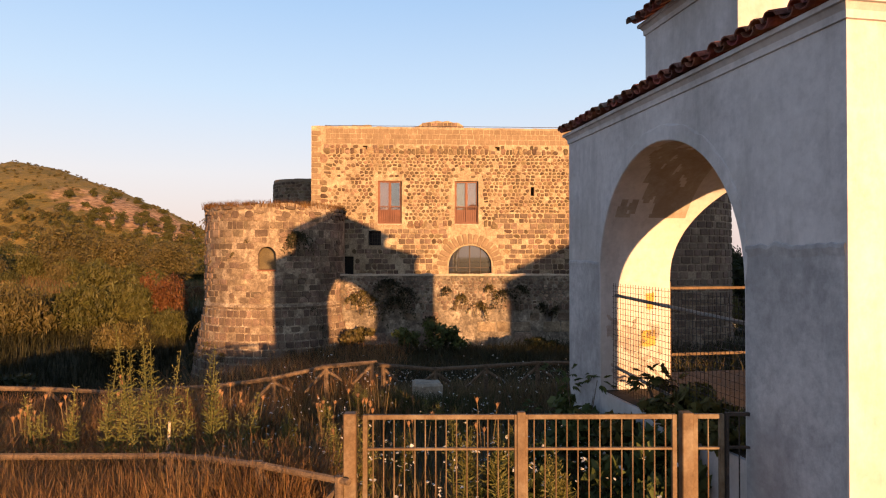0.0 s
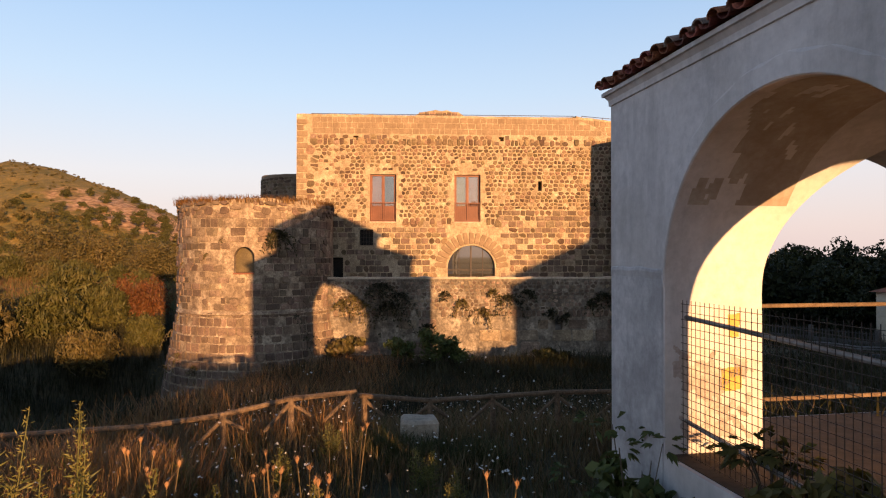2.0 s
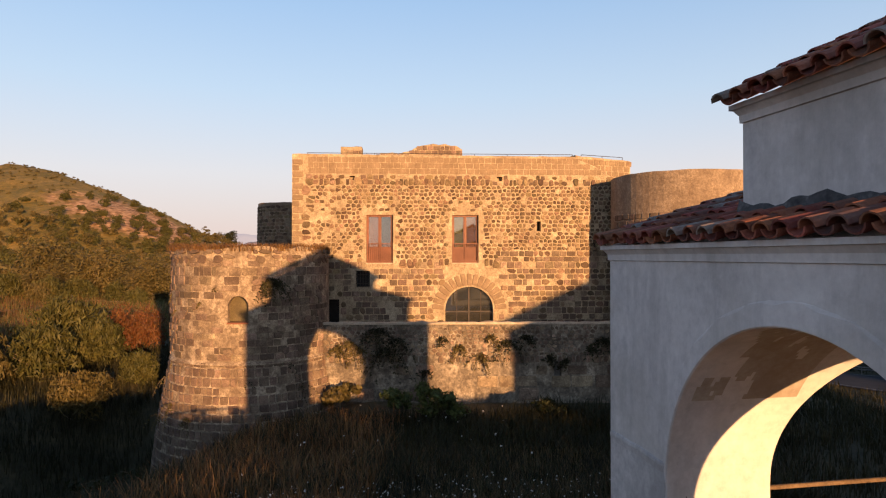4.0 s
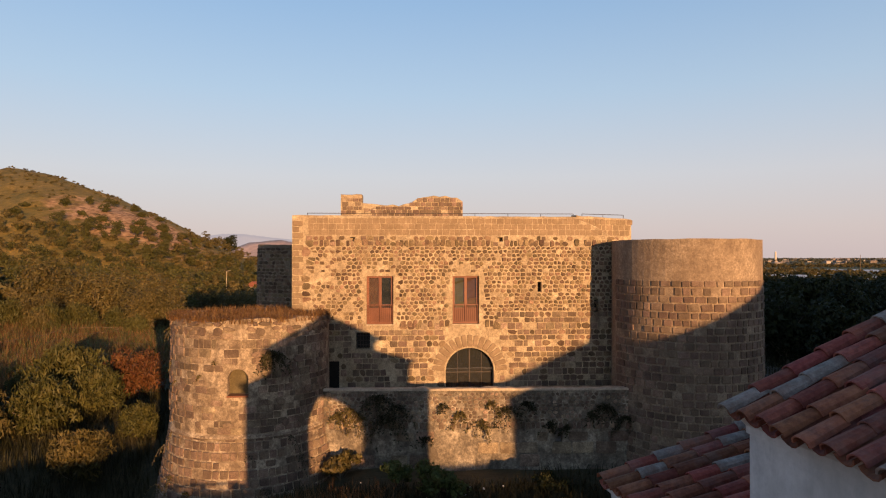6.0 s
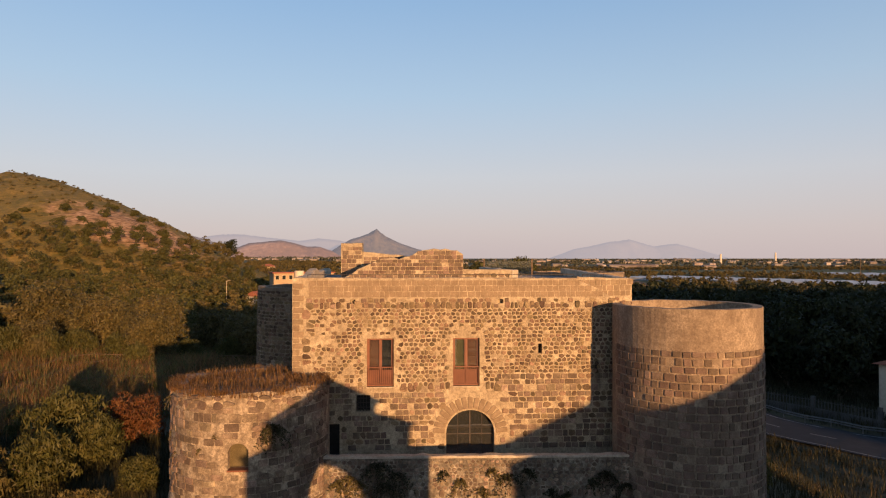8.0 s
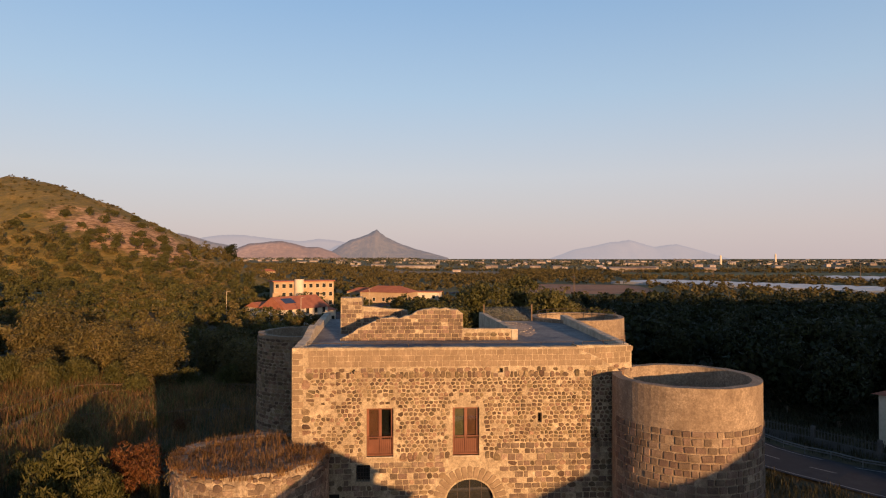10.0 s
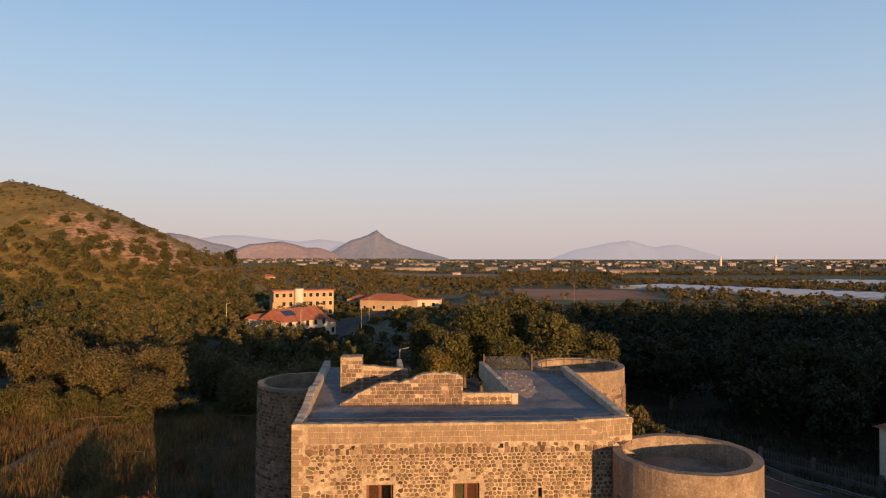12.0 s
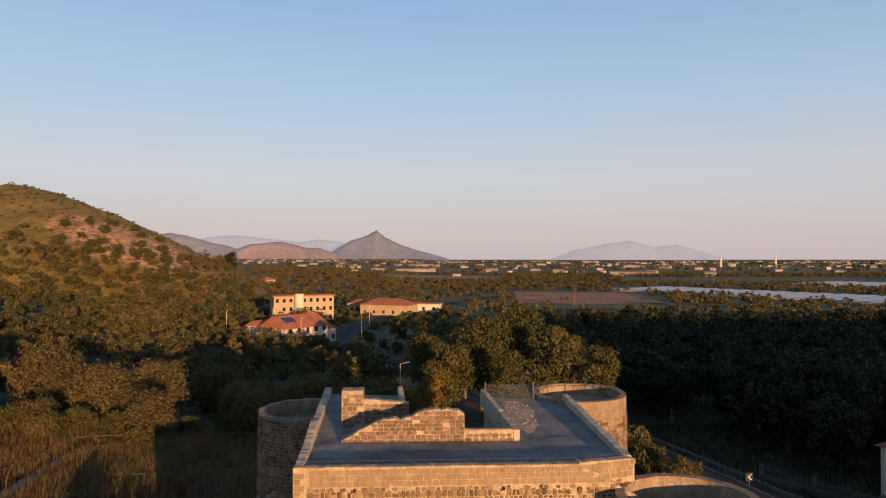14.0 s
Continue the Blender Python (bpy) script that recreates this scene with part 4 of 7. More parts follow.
def tiled_slope(xe, ze, xr, slope, y0, y1, parent, seed, most):
    """Barrel tiles from the eave (xe, ze) up to the ridge xr; slope > 0 rises with x."""
    r = random.Random(seed)
    sgn = 1 if xr > xe else -1
    pitch = math.atan(slope)
    length = abs(xr - xe) / math.cos(pitch)
    cols, rows = int((y1 - y0) / 0.235), int(length / 0.36) + 1
    mats, unders = [], []
    for c in range(cols + 1):
        y = y0 + c * (y1 - y0) / cols
        for q in range(rows):
            s = min(0.2 + q * 0.36, length - 0.12) + r.uniform(-0.03, 0.03)
            m = Matrix.Translation((xe + sgn * s * math.cos(pitch), y + r.uniform(-0.015, 0.015), ze + s * math.sin(pitch) + 0.055 + r.uniform(0, 0.012)))
            if sgn < 0:
                m = m @ pose(0, 0, 0, 0, 0, 180)
            m = m @ pose(0, 0, 0, 0, -math.degrees(pitch) + 2.2, r.uniform(-3, 3))
            mats.append(m)
            if c < cols:
                u = Matrix.Translation((xe + sgn * s * math.cos(pitch), y + (y1 - y0) / cols / 2, ze + s * math.sin(pitch) + 0.07))
                if sgn < 0:
                    u = u @ pose(0, 0, 0, 0, 0, 180)
                unders.append(u @ pose(0, 0, 0, 180, 0, 0) @ pose(0, 0, 0, 0, math.degrees(pitch) - 2.2, 0))
    grey = [m for m in mats if r.random() < 0.13]
    red = [m for m in mats if m not in grey]
    lay_pieces("roof_tile", red, tile_shapes(8, seed), M["tile_piece"], M["tile"], parent, most)
    lay_pieces("lichened_tile", grey, tile_shapes(6, seed + 2), M["tile_lichen"], M["tile_lichen"], parent, min(most, 60))
    lay_pieces("channel_tile", unders, tile_shapes(4, seed + 1), M["tile_piece"], M["tile"], parent, 0)


boxpart("passage_floor", (0.05, DEEP - 0.05, -LONG + 0.05, -0.05, 0.9, 1.21), M["earth"], gate_house)

# an unseen house added behind the viewer, shaped to cast the castle's shade
H = pose(23.5, -9, 0, 0, 0, 24.7)
house = thing("house", H, "unseen gabled house added behind the viewer for its shade", "house")
bm = bmesh.new()
prism(bm, [(-2.0, 0), (20, 0), (20, 9), (-2.0, 9)], -3, 5.35)
bmesh.ops.recalc_face_normals(bm, faces=bm.faces)
part("wall", bm, M["plaster"], house)
bm = bmesh.new()
ends = [[bm.verts.new((x, y, z)) for x, z in ((-2.2, 5.35), (20.2, 5.35), (8, 10.0))] for y in (-0.2, 9.2)]
bm.faces.new(ends[0])
bm.faces.new(ends[1][::-1])
for i in range(3):
    bm.faces.new((ends[0][i], ends[1][i], ends[1][(i + 1) % 3], ends[0][(i + 1) % 3]))
bmesh.ops.recalc_face_normals(bm, faces=bm.faces)
part("roof", bm, M["tile"], house)

# a later coat of render up to shoulder height, with a trowelled ragged edge
def render_coat(y0, y1, z_top, seed, x=0.0, amount=0.05):
    bm = bmesh.new()
    n = int((y1 - y0) / 0.03)
    rows = []
    for k in range(n + 1):
        y = y0 + (y1 - y0) * k / n
        z = z_top + amount * (noise.noise(Vector((y * 2.3, seed, 0))) + 0.6 * noise.noise(Vector((y * 9, seed, 3))))
        rows.append([bm.verts.new((x - o, y, q)) for o, q in ((0.006, -0.3), (0.006, z - 0.1), (0.017, z - 0.03), (0.012, z), (-0.002, z + 0.012))])
    for a, b in zip(rows, rows[1:]):
        for k in range(4):
            bm.faces.new((a[k], a[k + 1], b[k + 1], b[k]))
    bmesh.ops.recalc_face_normals(bm, faces=bm.faces)
    return part("render_coat", bm, M["coat"], gate_house, "greyer later coat of render")


render_coat(-LONG + 0.02, -4.63, 3.3, 1)
render_coat(-1.22, -0.02, 3.12, 2, amount=0.03)

# old brown damp patch on the vault, and bare stone low on the jamb
bm = bmesh.new()
cells = {}
for i in range(46):
    for j in range(34):
        th, x = radians(30 + 2.1 * i), 0.12 + j * 0.033
        edge = min(1.0, (x - 0.1) * 1.2 + (th - 0.6) * 0.35)
        w = noise.noise(Vector((x * 2.6, th * 2.2, 4))) + 0.45 * noise.noise(Vector((x * 9, th * 7, 1)))
        if w + 0.75 * edge - 0.32 > 0:
            quad = []
            for a, b in ((i, j), (i + 1, j), (i + 1, j + 1), (i, j + 1)):
                if (a, b) not in cells:
                    t2, x2 = radians(30 + 2.1 * a), 0.12 + b * 0.033
                    cells[a, b] = bm.verts.new((x2, -2.93 + 1.676 * math.cos(t2), 2.93 + 1.676 * math.sin(t2)))
                quad.append(cells[a, b])
            bm.faces.new(quad)
part("damp_patch", bm, M["vault_stain"], gate_house, "brown damp patch on the vault")


def jamb_patch(name, x0, x1, z0, z1, seed, mat, label, cut=0.0):
    """Old patches on the inner face of the pier, with ragged edges."""
    bm = bmesh.new()
    nx, nz = int((x1 - x0) / 0.0125), int((z1 - z0) / 0.0125)
    grid = {}
    for i in range(nx):
        for j in range(nz):
            x, z = x0 + i * 0.0125, z0 + j * 0.0125
            u, v = 2 * (i + 0.5) / nx - 1, 2 * (j + 0.5) / nz - 1
            w = noise.noise(Vector((x * 3.2, z * 3.2, seed))) + 0.5 * noise.noise(Vector((x * 11, z * 11, seed)))
            if w + 0.75 - cut - max(abs(u), abs(v)) ** 3 > 0.25:
                quad = []
                for a, b in ((i, j), (i + 1, j), (i + 1, j + 1), (i, j + 1)):
                    if (a, b) not in grid:
                        grid[a, b] = bm.verts.new((x0 + a * 0.0125, -1.254, z0 + b * 0.0125))
                    quad.append(grid[a, b])
                bm.faces.new(quad)
    part(name, bm, M[mat], gate_house, label)


jamb_patch("worn_plaster", 0.03, 1.09, 1.22, 2.35, 3, "worn_jamb", "worn mottled plaster low on the pier", 0.28)
jamb_patch("ochre_patch", 0.6, 0.88, 1.84, 2.1, 5, "ochre_stain", "ochre stain on the plaster", -0.2)
jamb_patch("ochre_patch", 0.72, 0.86, 2.38, 2.66, 8, "ochre_stain", "ochre stain on the plaster", -0.1)
# a raised band of plaster round the arch
bm = bmesh.new()
band = []
for k in range(41):
    a = math.pi * k / 40
    band.append([bm.verts.new((-o, -2.93 + q * math.cos(a), 2.93 + q * math.sin(a))) for o, q in ((0.0, 1.682), (0.014, 1.69), (0.012, 1.692 + (0.17 + 0.02 * math.sin(k * 1.9)) * math.sin(a) ** 0.6), (-0.002, 1.694 + 0.19 * math.sin(a) ** 0.6))])
for a, b in zip(band, band[1:]):
    for k in range(3):
        bm.faces.new((a[k], a[k + 1], b[k + 1], b[k]))
bmesh.ops.recalc_face_normals(bm, faces=bm.faces)
part("arch_band", bm, M["plaster"], gate_house, "raised band of plaster round the arch")


# ---- fences and the gate before the gatehouse ----
def rail_fence(points, tall, label, gap=1.9, seed=1, cross=True, thick=0.05):
    """A rustic fence of round poles: posts, a top rail and slanting braces."""
    r = random.Random(seed)
    line = [Vector((x, y, hz(x, y))) for x, y in points]
    f = thing("rail_fence", Matrix.Translation(line[0]), label, "fence", "rustic rail fences")
    inv = Matrix.Translation(line[0]).inverted()
    posts = []
    for a, b in zip(line, line[1:]):
        n = max(1, round((b - a).length / gap))
        posts += [a.lerp(b, k / n) for k in range(n)]
    posts.append(line[-1])
    posts = [Vector((p.x, p.y, hz(p.x, p.y))) for p in posts]
    tops = [p + Vector((r.uniform(-0.02, 0.02), r.uniform(-0.02, 0.02), tall + r.uniform(-0.04, 0.03))) for p in posts]
    for p, t in zip(posts, tops):
        bm = bmesh.new()
        rod(bm, inv @ (p - Vector((0, 0, 0.2))), inv @ (t + Vector((0, 0, 0.04))), thick * 1.15, thick * 1.05, 8)
        part("post", bm, M["wood"], f, smooth=False)
    for k in range(len(posts) - 1):
        bm = bmesh.new()
        d = (tops[k + 1] - tops[k]).normalized() * 0.12
        rod(bm, inv @ (tops[k] - d), inv @ (tops[k + 1] + d), thick * 1.0, thick * 0.85, 8)
        part("rail", bm, M["wood"], f)
    if cross:
        # two short struts spread from the head of each post
        for k, (p, t) in enumerate(zip(posts, tops)):
            q = tops[min(k + 1, len(tops) - 1)] - tops[max(k - 1, 0)]
            d = Vector((q.x, q.y, 0)).normalized()
            for sg in (-1, 1):
                if 0 <= k + sg < len(posts):
                    foot = p + d * sg * (0.46 if sg < 0 else 0.33)
                    foot.z = hz(foot.x, foot.y) + tall * (0.46 if sg < 0 else 0.6)
                    bm = bmesh.new()
                    rod(bm, inv @ (t - Vector((0, 0, 0.1)) + d * sg * 0.03), inv @ foot, thick * 0.75, thick * 0.65, 6)
                    part("brace", bm, M["wood"], f)
    return f


rail_fence([(-9.6, 12.2), (-6.75, 13.0), (-4.78, 13.57), (-3.62, 13.9), (-2.54, 14.2), (-1.6, 14.6)], 0.9, "weathered rustic pole fence with slanting struts", gap=1.15, seed=2)
rail_fence([(-1.35, 14.75), (1.0, 15.0), (3.4, 15.1)], 0.86, "weathered rustic pole fence with slanting struts, in shade", gap=1.2, seed=3)
rail_fence([(-6.5, 7.75), (-5.2, 7.6), (-3.1, 7.36), (-2.6, 7.16), (-1.87, 6.7), (-1.0, 6.15)], 0.98, "near rustic pole fence half hidden in weeds", seed=4, cross=True, thick=0.04)
rail_fence([(-31, 59.5), (-24.5, 60), (-17, 60.5)], 1.0, "far rustic fence across the meadow", seed=5, thick=0.045)
rail_fence([(-41, 50), (-39.5, 57), (-38.5, 64), (-37.7, 70.3), (-30.6, 73.5), (-21, 75.2), (-13, 76)], 1.0, "far rustic fence along the dirt path", seed=6, thick=0.045)
rail_fence([(-35, 58), (-34.8, 66), (-32.5, 70), (-28, 71.5)], 1.0, "far rustic fence along the dirt path", seed=7, thick=0.045)


def gate_leaf(parent, name, x0, x1, z0, z1, mat, mid=None, stile=0.045):
    g = new(name)
    g.parent = parent
    bm = bmesh.new()
    for a, b in ((x0, x0 + stile), (x1 - stile, x1)):
        box(bm, a, b, -0.022, 0.022, z0, z1, bevel=0.004)
    for z in (z0, z1 - stile) + ((mid,) if mid else ()):
        h = stile if z != mid else 0.022
        box(bm, x0 + stile, x1 - stile, -0.02, 0.02, z, z + h, bevel=0.003)
    part("frame", bm, mat, g)
    n = int((x1 - x0) / 0.1)
    for k in range(1, n):
        x = x0 + k * (x1 - x0) / n
        bm = bmesh.new()
        rod(bm, (x, 0, z0 + stile), (x, 0, z1 - stile), 0.0065, seg=6, cap=False)
        part("bar", bm, mat, g)
    return g


GZ = hz(0.8, 6.25)
gate = thing("metal_gate", pose(-0.89, 6.25, GZ, 0, 0, 0.6), "two-leaf metal gate with peeling brown paint", "gate")
top = 1.68 - GZ
for x0, x1 in ((-0.06, 0.06), (3.18, 3.29)):
    bm = bmesh.new()
    box(bm, x0, x1, -0.06, 0.06, -0.3, top + 0.02, bevel=0.008)
    part("post", bm, M["gate"], gate)
gate_leaf(gate, "leaf", 0.12, 1.62, 0.12, top, M["gate"], mid=top - 0.34)
gate_leaf(gate, "leaf", 1.66, 3.14, 0.12, top, M["gate"], mid=top - 0.34)
bm = bmesh.new()
box(bm, 1.6, 1.68, -0.035, 0.035, 0.1, top + 0.025, bevel=0.005)
part("latch_stile", bm, M["gate"], gate)
side_panel = thing("fence_panel", pose(-0.89 + 3.3, 6.29, GZ, 0, 0, 0.6), "short brown bar panel beside the gate", "fence")
gate_leaf(side_panel, "panel", 0.0, 0.3, 0.12, top, M["gate"], mid=top - 0.34)
dark_panel = thing("fence_panel", pose(-0.89 + 3.62, 6.31, GZ, 0, 0, 0.6), "narrow dark iron bar panel by the white wall", "fence")
gate_leaf(dark_panel, "panel", 0.0, 0.28, 0.12, top + 0.01, M["iron"], mid=top - 0.34, stile=0.035)

# stone block in the weeds
bm = bmesh.new()
box(bm, -0.32, 0.32, -0.27, 0.27, -0.6, 0.45, bevel=0.05)
bmesh.ops.subdivide_edges(bm, edges=bm.edges[:], cuts=2, use_grid_fill=True)
for v in bm.verts:
    v.co += Vector(noise.noise_vector(v.co * 4)) * 0.025
blk = part("stone_block", bm, M["coping"], None)
blk.matrix_world = pose(-0.36, 14.3, 0, 0, 2, 8)
tagged(blk, "squared pale stone block standing among weeds", "stone block")
bm = bmesh.new()
rod(bm, (0, 0, -0.2), (0.06, 0.02, 1.0), 0.022, 0.018)
st = part("stake", bm, M["coping"], None)
st.matrix_world = pose(-3.55, 8.3, hz(-3.55, 8.3) + 0.2)
tagged(st, "thin pale stake among the tall weeds", "stake")

# wire mesh across the arch of the gatehouse, with two tubes
mesh_fence = thing("wire_fence", G @ pose(0.19, -4.55, 1.2, 0, 0, 90), "rusty wire mesh panel across the archway", "fence")
bm = bmesh.new()
for k in range(43):
    x = k * 0.078
    box(bm, x - 0.0025, x + 0.0025, -0.0025, 0.0025, 0.02, 1.6)
for k in range(20):
    z = 0.04 + k * 0.08
    box(bm, 0, 3.3, 0.0025, 0.0075, z - 0.0025, z + 0.0025)
tagged(part("mesh", bm, M["iron"], mesh_fence), kind="stuff")
for z0, z1, nm in ((1.42, 1.3, "tube"), (0.35, 0.14, "tube")):
    bm = bmesh.new()
    rod(bm, (0.0, -0.04, z1), (3.28, -0.04, z0), 0.024)
    part(nm, bm, M["pipe"], mesh_fence)
bar_fence = thing("barrier", G @ pose(1.22, -0.95, 1.2), "two lit wooden rails across the far archway", "barrier")
for z in (0.46, 1.5):
    boxpart("rail", (0, 3.66, -0.02, 0.02, z - 0.022, z + 0.022), M["wood"], bar_fence, bevel=0.008)
for x in (0.06, 3.6):
    boxpart("post", (x - 0.05, x + 0.05, 0.031, 0.12, -0.05, 1.6), M["wood"], bar_fence, bevel=0.008)

# ---- plants ----
def leaf_cloud(r, centre, radii, count, size, out, shell=0.55, aspect=2.0, droop=0.0, low=-1.0):
    """Small pointed leaves about an ellipsoid, turned outwards; adds (verts, faces) to out."""
    c, rad = np.array(centre, float), np.array(radii, float)
    d = r.normal(size=(count, 3))
    d /= np.linalg.norm(d, axis=1)[:, None]
    d[:, 2] = np.where(d[:, 2] < low, -d[:, 2], d[:, 2])
    k = shell + (1 - shell) * r.random((count, 1)) ** 0.6
    p = c + d * rad * k
    nrm = d + 0.55 * r.normal(size=(count, 3))
    nrm /= np.linalg.norm(nrm, axis=1)[:, None]
    a = np.cross(nrm, r.normal(size=(count, 3)))
    a[:, 2] -= droop
    a /= np.linalg.norm(a, axis=1)[:, None]
    b = np.cross(nrm, a)
    b /= np.linalg.norm(b, axis=1)[:, None] + 1e-9
    s = size * (0.6 + 0.8 * r.random((count, 1)))
    v = np.stack([p - a * s, p + b * s / aspect, p + a * s, p - b * s / aspect], 1)
    out.append(v.reshape(-1, 3))


def quads_mesh(name, out, material):
    v = np.concatenate(out)
    me = bpy.data.meshes.new(name)
    n = len(v) // 4
    me.vertices.add(len(v))
    me.vertices.foreach_set("co", v.astype(np.float32).ravel())
    me.loops.add(4 * n)
    me.loops.foreach_set("vertex_index", np.arange(4 * n, dtype=np.int32))
    me.polygons.add(n)
    me.polygons.foreach_set("loop_start", np.arange(0, 4 * n, 4, dtype=np.int32))
    me.update(calc_edges=True)
    me.materials.append(material)
    return me


def crown(r, height, width, bare, clumps, leaves, size, out, droop=0.0, tall=1.0, aspect=2.0, small=0.12):
    """A crown of many clumps with gaps, wider in the middle."""
    mid_z = bare + (height - bare) / 2
    for k in range(clumps):
        d = r.normal(size=3)
        d /= np.linalg.norm(d)
        q = r.random() ** 0.45
        c = np.array([d[0] * width / 2 * q * 0.8, d[1] * width / 2 * q * 0.8, mid_z + d[2] * (height - bare) / 2 * q * 0.82])
        rc = width * r.uniform(small, 0.22)
        leaf_cloud(r, c, (rc, rc, rc * 0.8 * tall), leaves, size, out, droop=droop, low=-0.5, aspect=aspect)


def tree_template(label, height, width, bare, clumps, leaves, size, leaf_mat, seed, droop=0.0, tall=1.0, category="tree", name="tree", aspect=2.0, small=0.12):
    r = np.random.default_rng(seed)
    t = thing(name, pose(0, 0, -500), label, category)
    bm = bmesh.new()
    th = bare + (height - bare) * 0.45
    lean = r.uniform(-0.3, 0.3, 2)
    rod(bm, (0, 0, -0.5), (lean[0], lean[1], th), width * 0.035, width * 0.018, 7)
    for k in range(6):
        a = r.uniform(0, 6.28)
        z0 = bare * 0.7 + (th - bare * 0.7) * k / 6
        rod(bm, (lean[0] * z0 / th, lean[1] * z0 / th, z0), (math.cos(a) * width * 0.32, math.sin(a) * width * 0.32, min(height * 0.85, z0 + height * 0.3)), width * 0.015, width * 0.005, 5)
    part("trunk", bm, M["bark"], t)
    out = []
    crown(r, height, width, bare, clumps, leaves, size, out, droop, tall, aspect, small)
    c = new("crown", quads_mesh("crown", out, leaf_mat))
    c.parent = t
    return t


olive = [tree_template("spreading olive tree with dusty green leaves", 8.4, 9.0, -1.6, 120, 74, 0.23, M["leaf_olive"], 21 + k, tall=1.5, aspect=3.2, small=0.07) for k in range(2)]
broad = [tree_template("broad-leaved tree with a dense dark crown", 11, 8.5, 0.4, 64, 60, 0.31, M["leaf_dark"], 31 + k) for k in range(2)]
green = [tree_template("tall green tree lit by low sun", 15, 8.5, 2.0, 70, 100, 0.24, M["leaf_green"], 41 + k) for k in range(2)]
gold = tree_template("tree with a yellowing autumn crown", 14, 8, 2.0, 60, 90, 0.24, M["leaf_gold"], 51)
shrub = [tree_template("feathery green shrub with drooping leaves", 4.0, 5.4, 0.0, 60, 90, 0.21, M[mt], 61 + k, droop=1.1, aspect=4.0, small=0.08, tall=1.4, category="shrub", name="shrub") for k, mt in enumerate(("leaf_green", "leaf_olive"))]
rust = tree_template("rust-red dry shrub in the hollow", 3.4, 4.4, 0.0, 44, 120, 0.15, M["rust_leaf"], 71, droop=1.0, aspect=5.0, small=0.08, tall=1.4, category="shrub", name="shrub")


def plant(template, x, y, scale, turn, group="", sink=0.0):
    t = copy_thing(template, pose(x, y, hz(x, y) - sink, 0, 0, turn))
    t.scale = (scale, scale, scale * rng.uniform(0.92, 1.08))
    if group:
        tagged(t, group=group)
    return t


for x, y, k, s in ((-31, 73, 0, 1.12), (-36, 80, 1, 1.0), (-44, 74, 1, 1.15), (-52, 70, 0, 1.05), (-21, 79, 1, 1.0), (-25, 84, 0, 0.95), (-15, 82, 0, 0.95), (-58, 80, 1, 1.1), (-48, 86, 0, 1.0), (-64, 68, 1, 1.0), (-38, 90, 0, 1.05), (-28, 93, 1, 1.0), (-18, 92, 1, 1.0), (-10, 86, 0, 0.85), (-8, 96, 1, 0.95), (-70, 90, 0, 1.1), (-33, 100, 1, 1.0), (-44, 98, 0, 1.1), (-22, 101, 0, 1.0), (-12, 100, 1, 0.9), (-52, 90, 1, 1.1), (-64, 84, 0, 1.1), (-41, 82, 1, 0.9), (-76, 84, 1, 1.2), (-5, 88, 0, 0.8), (-13, 76, 1, 0.7), (-58, 96, 1, 1.0), (-80, 76, 0, 1.1)):
    plant(olive[k], x, y, s * rng.uniform(0.62, 1.1) * (0.75 if y < 76 else 1.0), rng.uniform(0, 360), "olive trees behind the castle")
for x, y, k, s in ((1, 94, 0, 0.95), (6, 102, 1, 1.05), (11, 108, 0, 1.12), (-3, 106, 1, 0.85), (16, 98, 1, 1.0), (4, 118, 0, 1.05), (14, 120, 1, 1.1), (21, 110, 0, 1.0), (9, 90, 1, 0.85), (22, 96, 0, 0.9)):
    plant(green[k], x, y, s, rng.uniform(0, 360), "tall trees behind the castle")
plant(gold, -1.5, 82, 0.72, 10)
plant(broad[0], -139.8, 430, 1.3, 40, sink=0.5)
for x, y, s in ((17.5, 54, 0.36), (19.5, 57, 0.4), (21.5, 60, 0.38), (23.5, 61, 0.28), (18.5, 61, 0.42)):
    plant(green[rng.randrange(2)], x, y, s, rng.uniform(0, 360), "small trees between castle and road")
for x, y, s in ((-22, 42, 1.0), (-26.5, 45, 1.15), (-31, 42, 1.2), (-34, 48, 1.2), (-20.5, 37, 0.8), (-29, 38, 0.95), (-37, 41, 1.2), (-25, 36, 0.8), (-33, 34, 0.9), (-24, 31, 0.7), (-28, 33, 0.9), (-22, 34, 0.75), (-36, 36, 1.0), (-31, 30, 0.8), (-38, 31, 0.9), (-19.5, 40.5, 0.7), (-27, 41, 1.0), (-23.5, 48, 0.9), (-29, 48, 0.9), (-38, 52, 0.9), (-41, 46, 1.2), (-17.5, 52, 0.6), (-17, 34, 0.62), (-16, 38, 0.5)):
    plant(shrub[rng.randrange(2)], x, y, s * (0.45 if x < -26 or y > 44 else 0.95), rng.uniform(0, 360), "shrubs in the hollow", sink=0.3)
plant(rust, -19.4, 44.5, 0.95, 30, sink=0.2)
plant(rust, -21.5, 57, 0.35, 90)
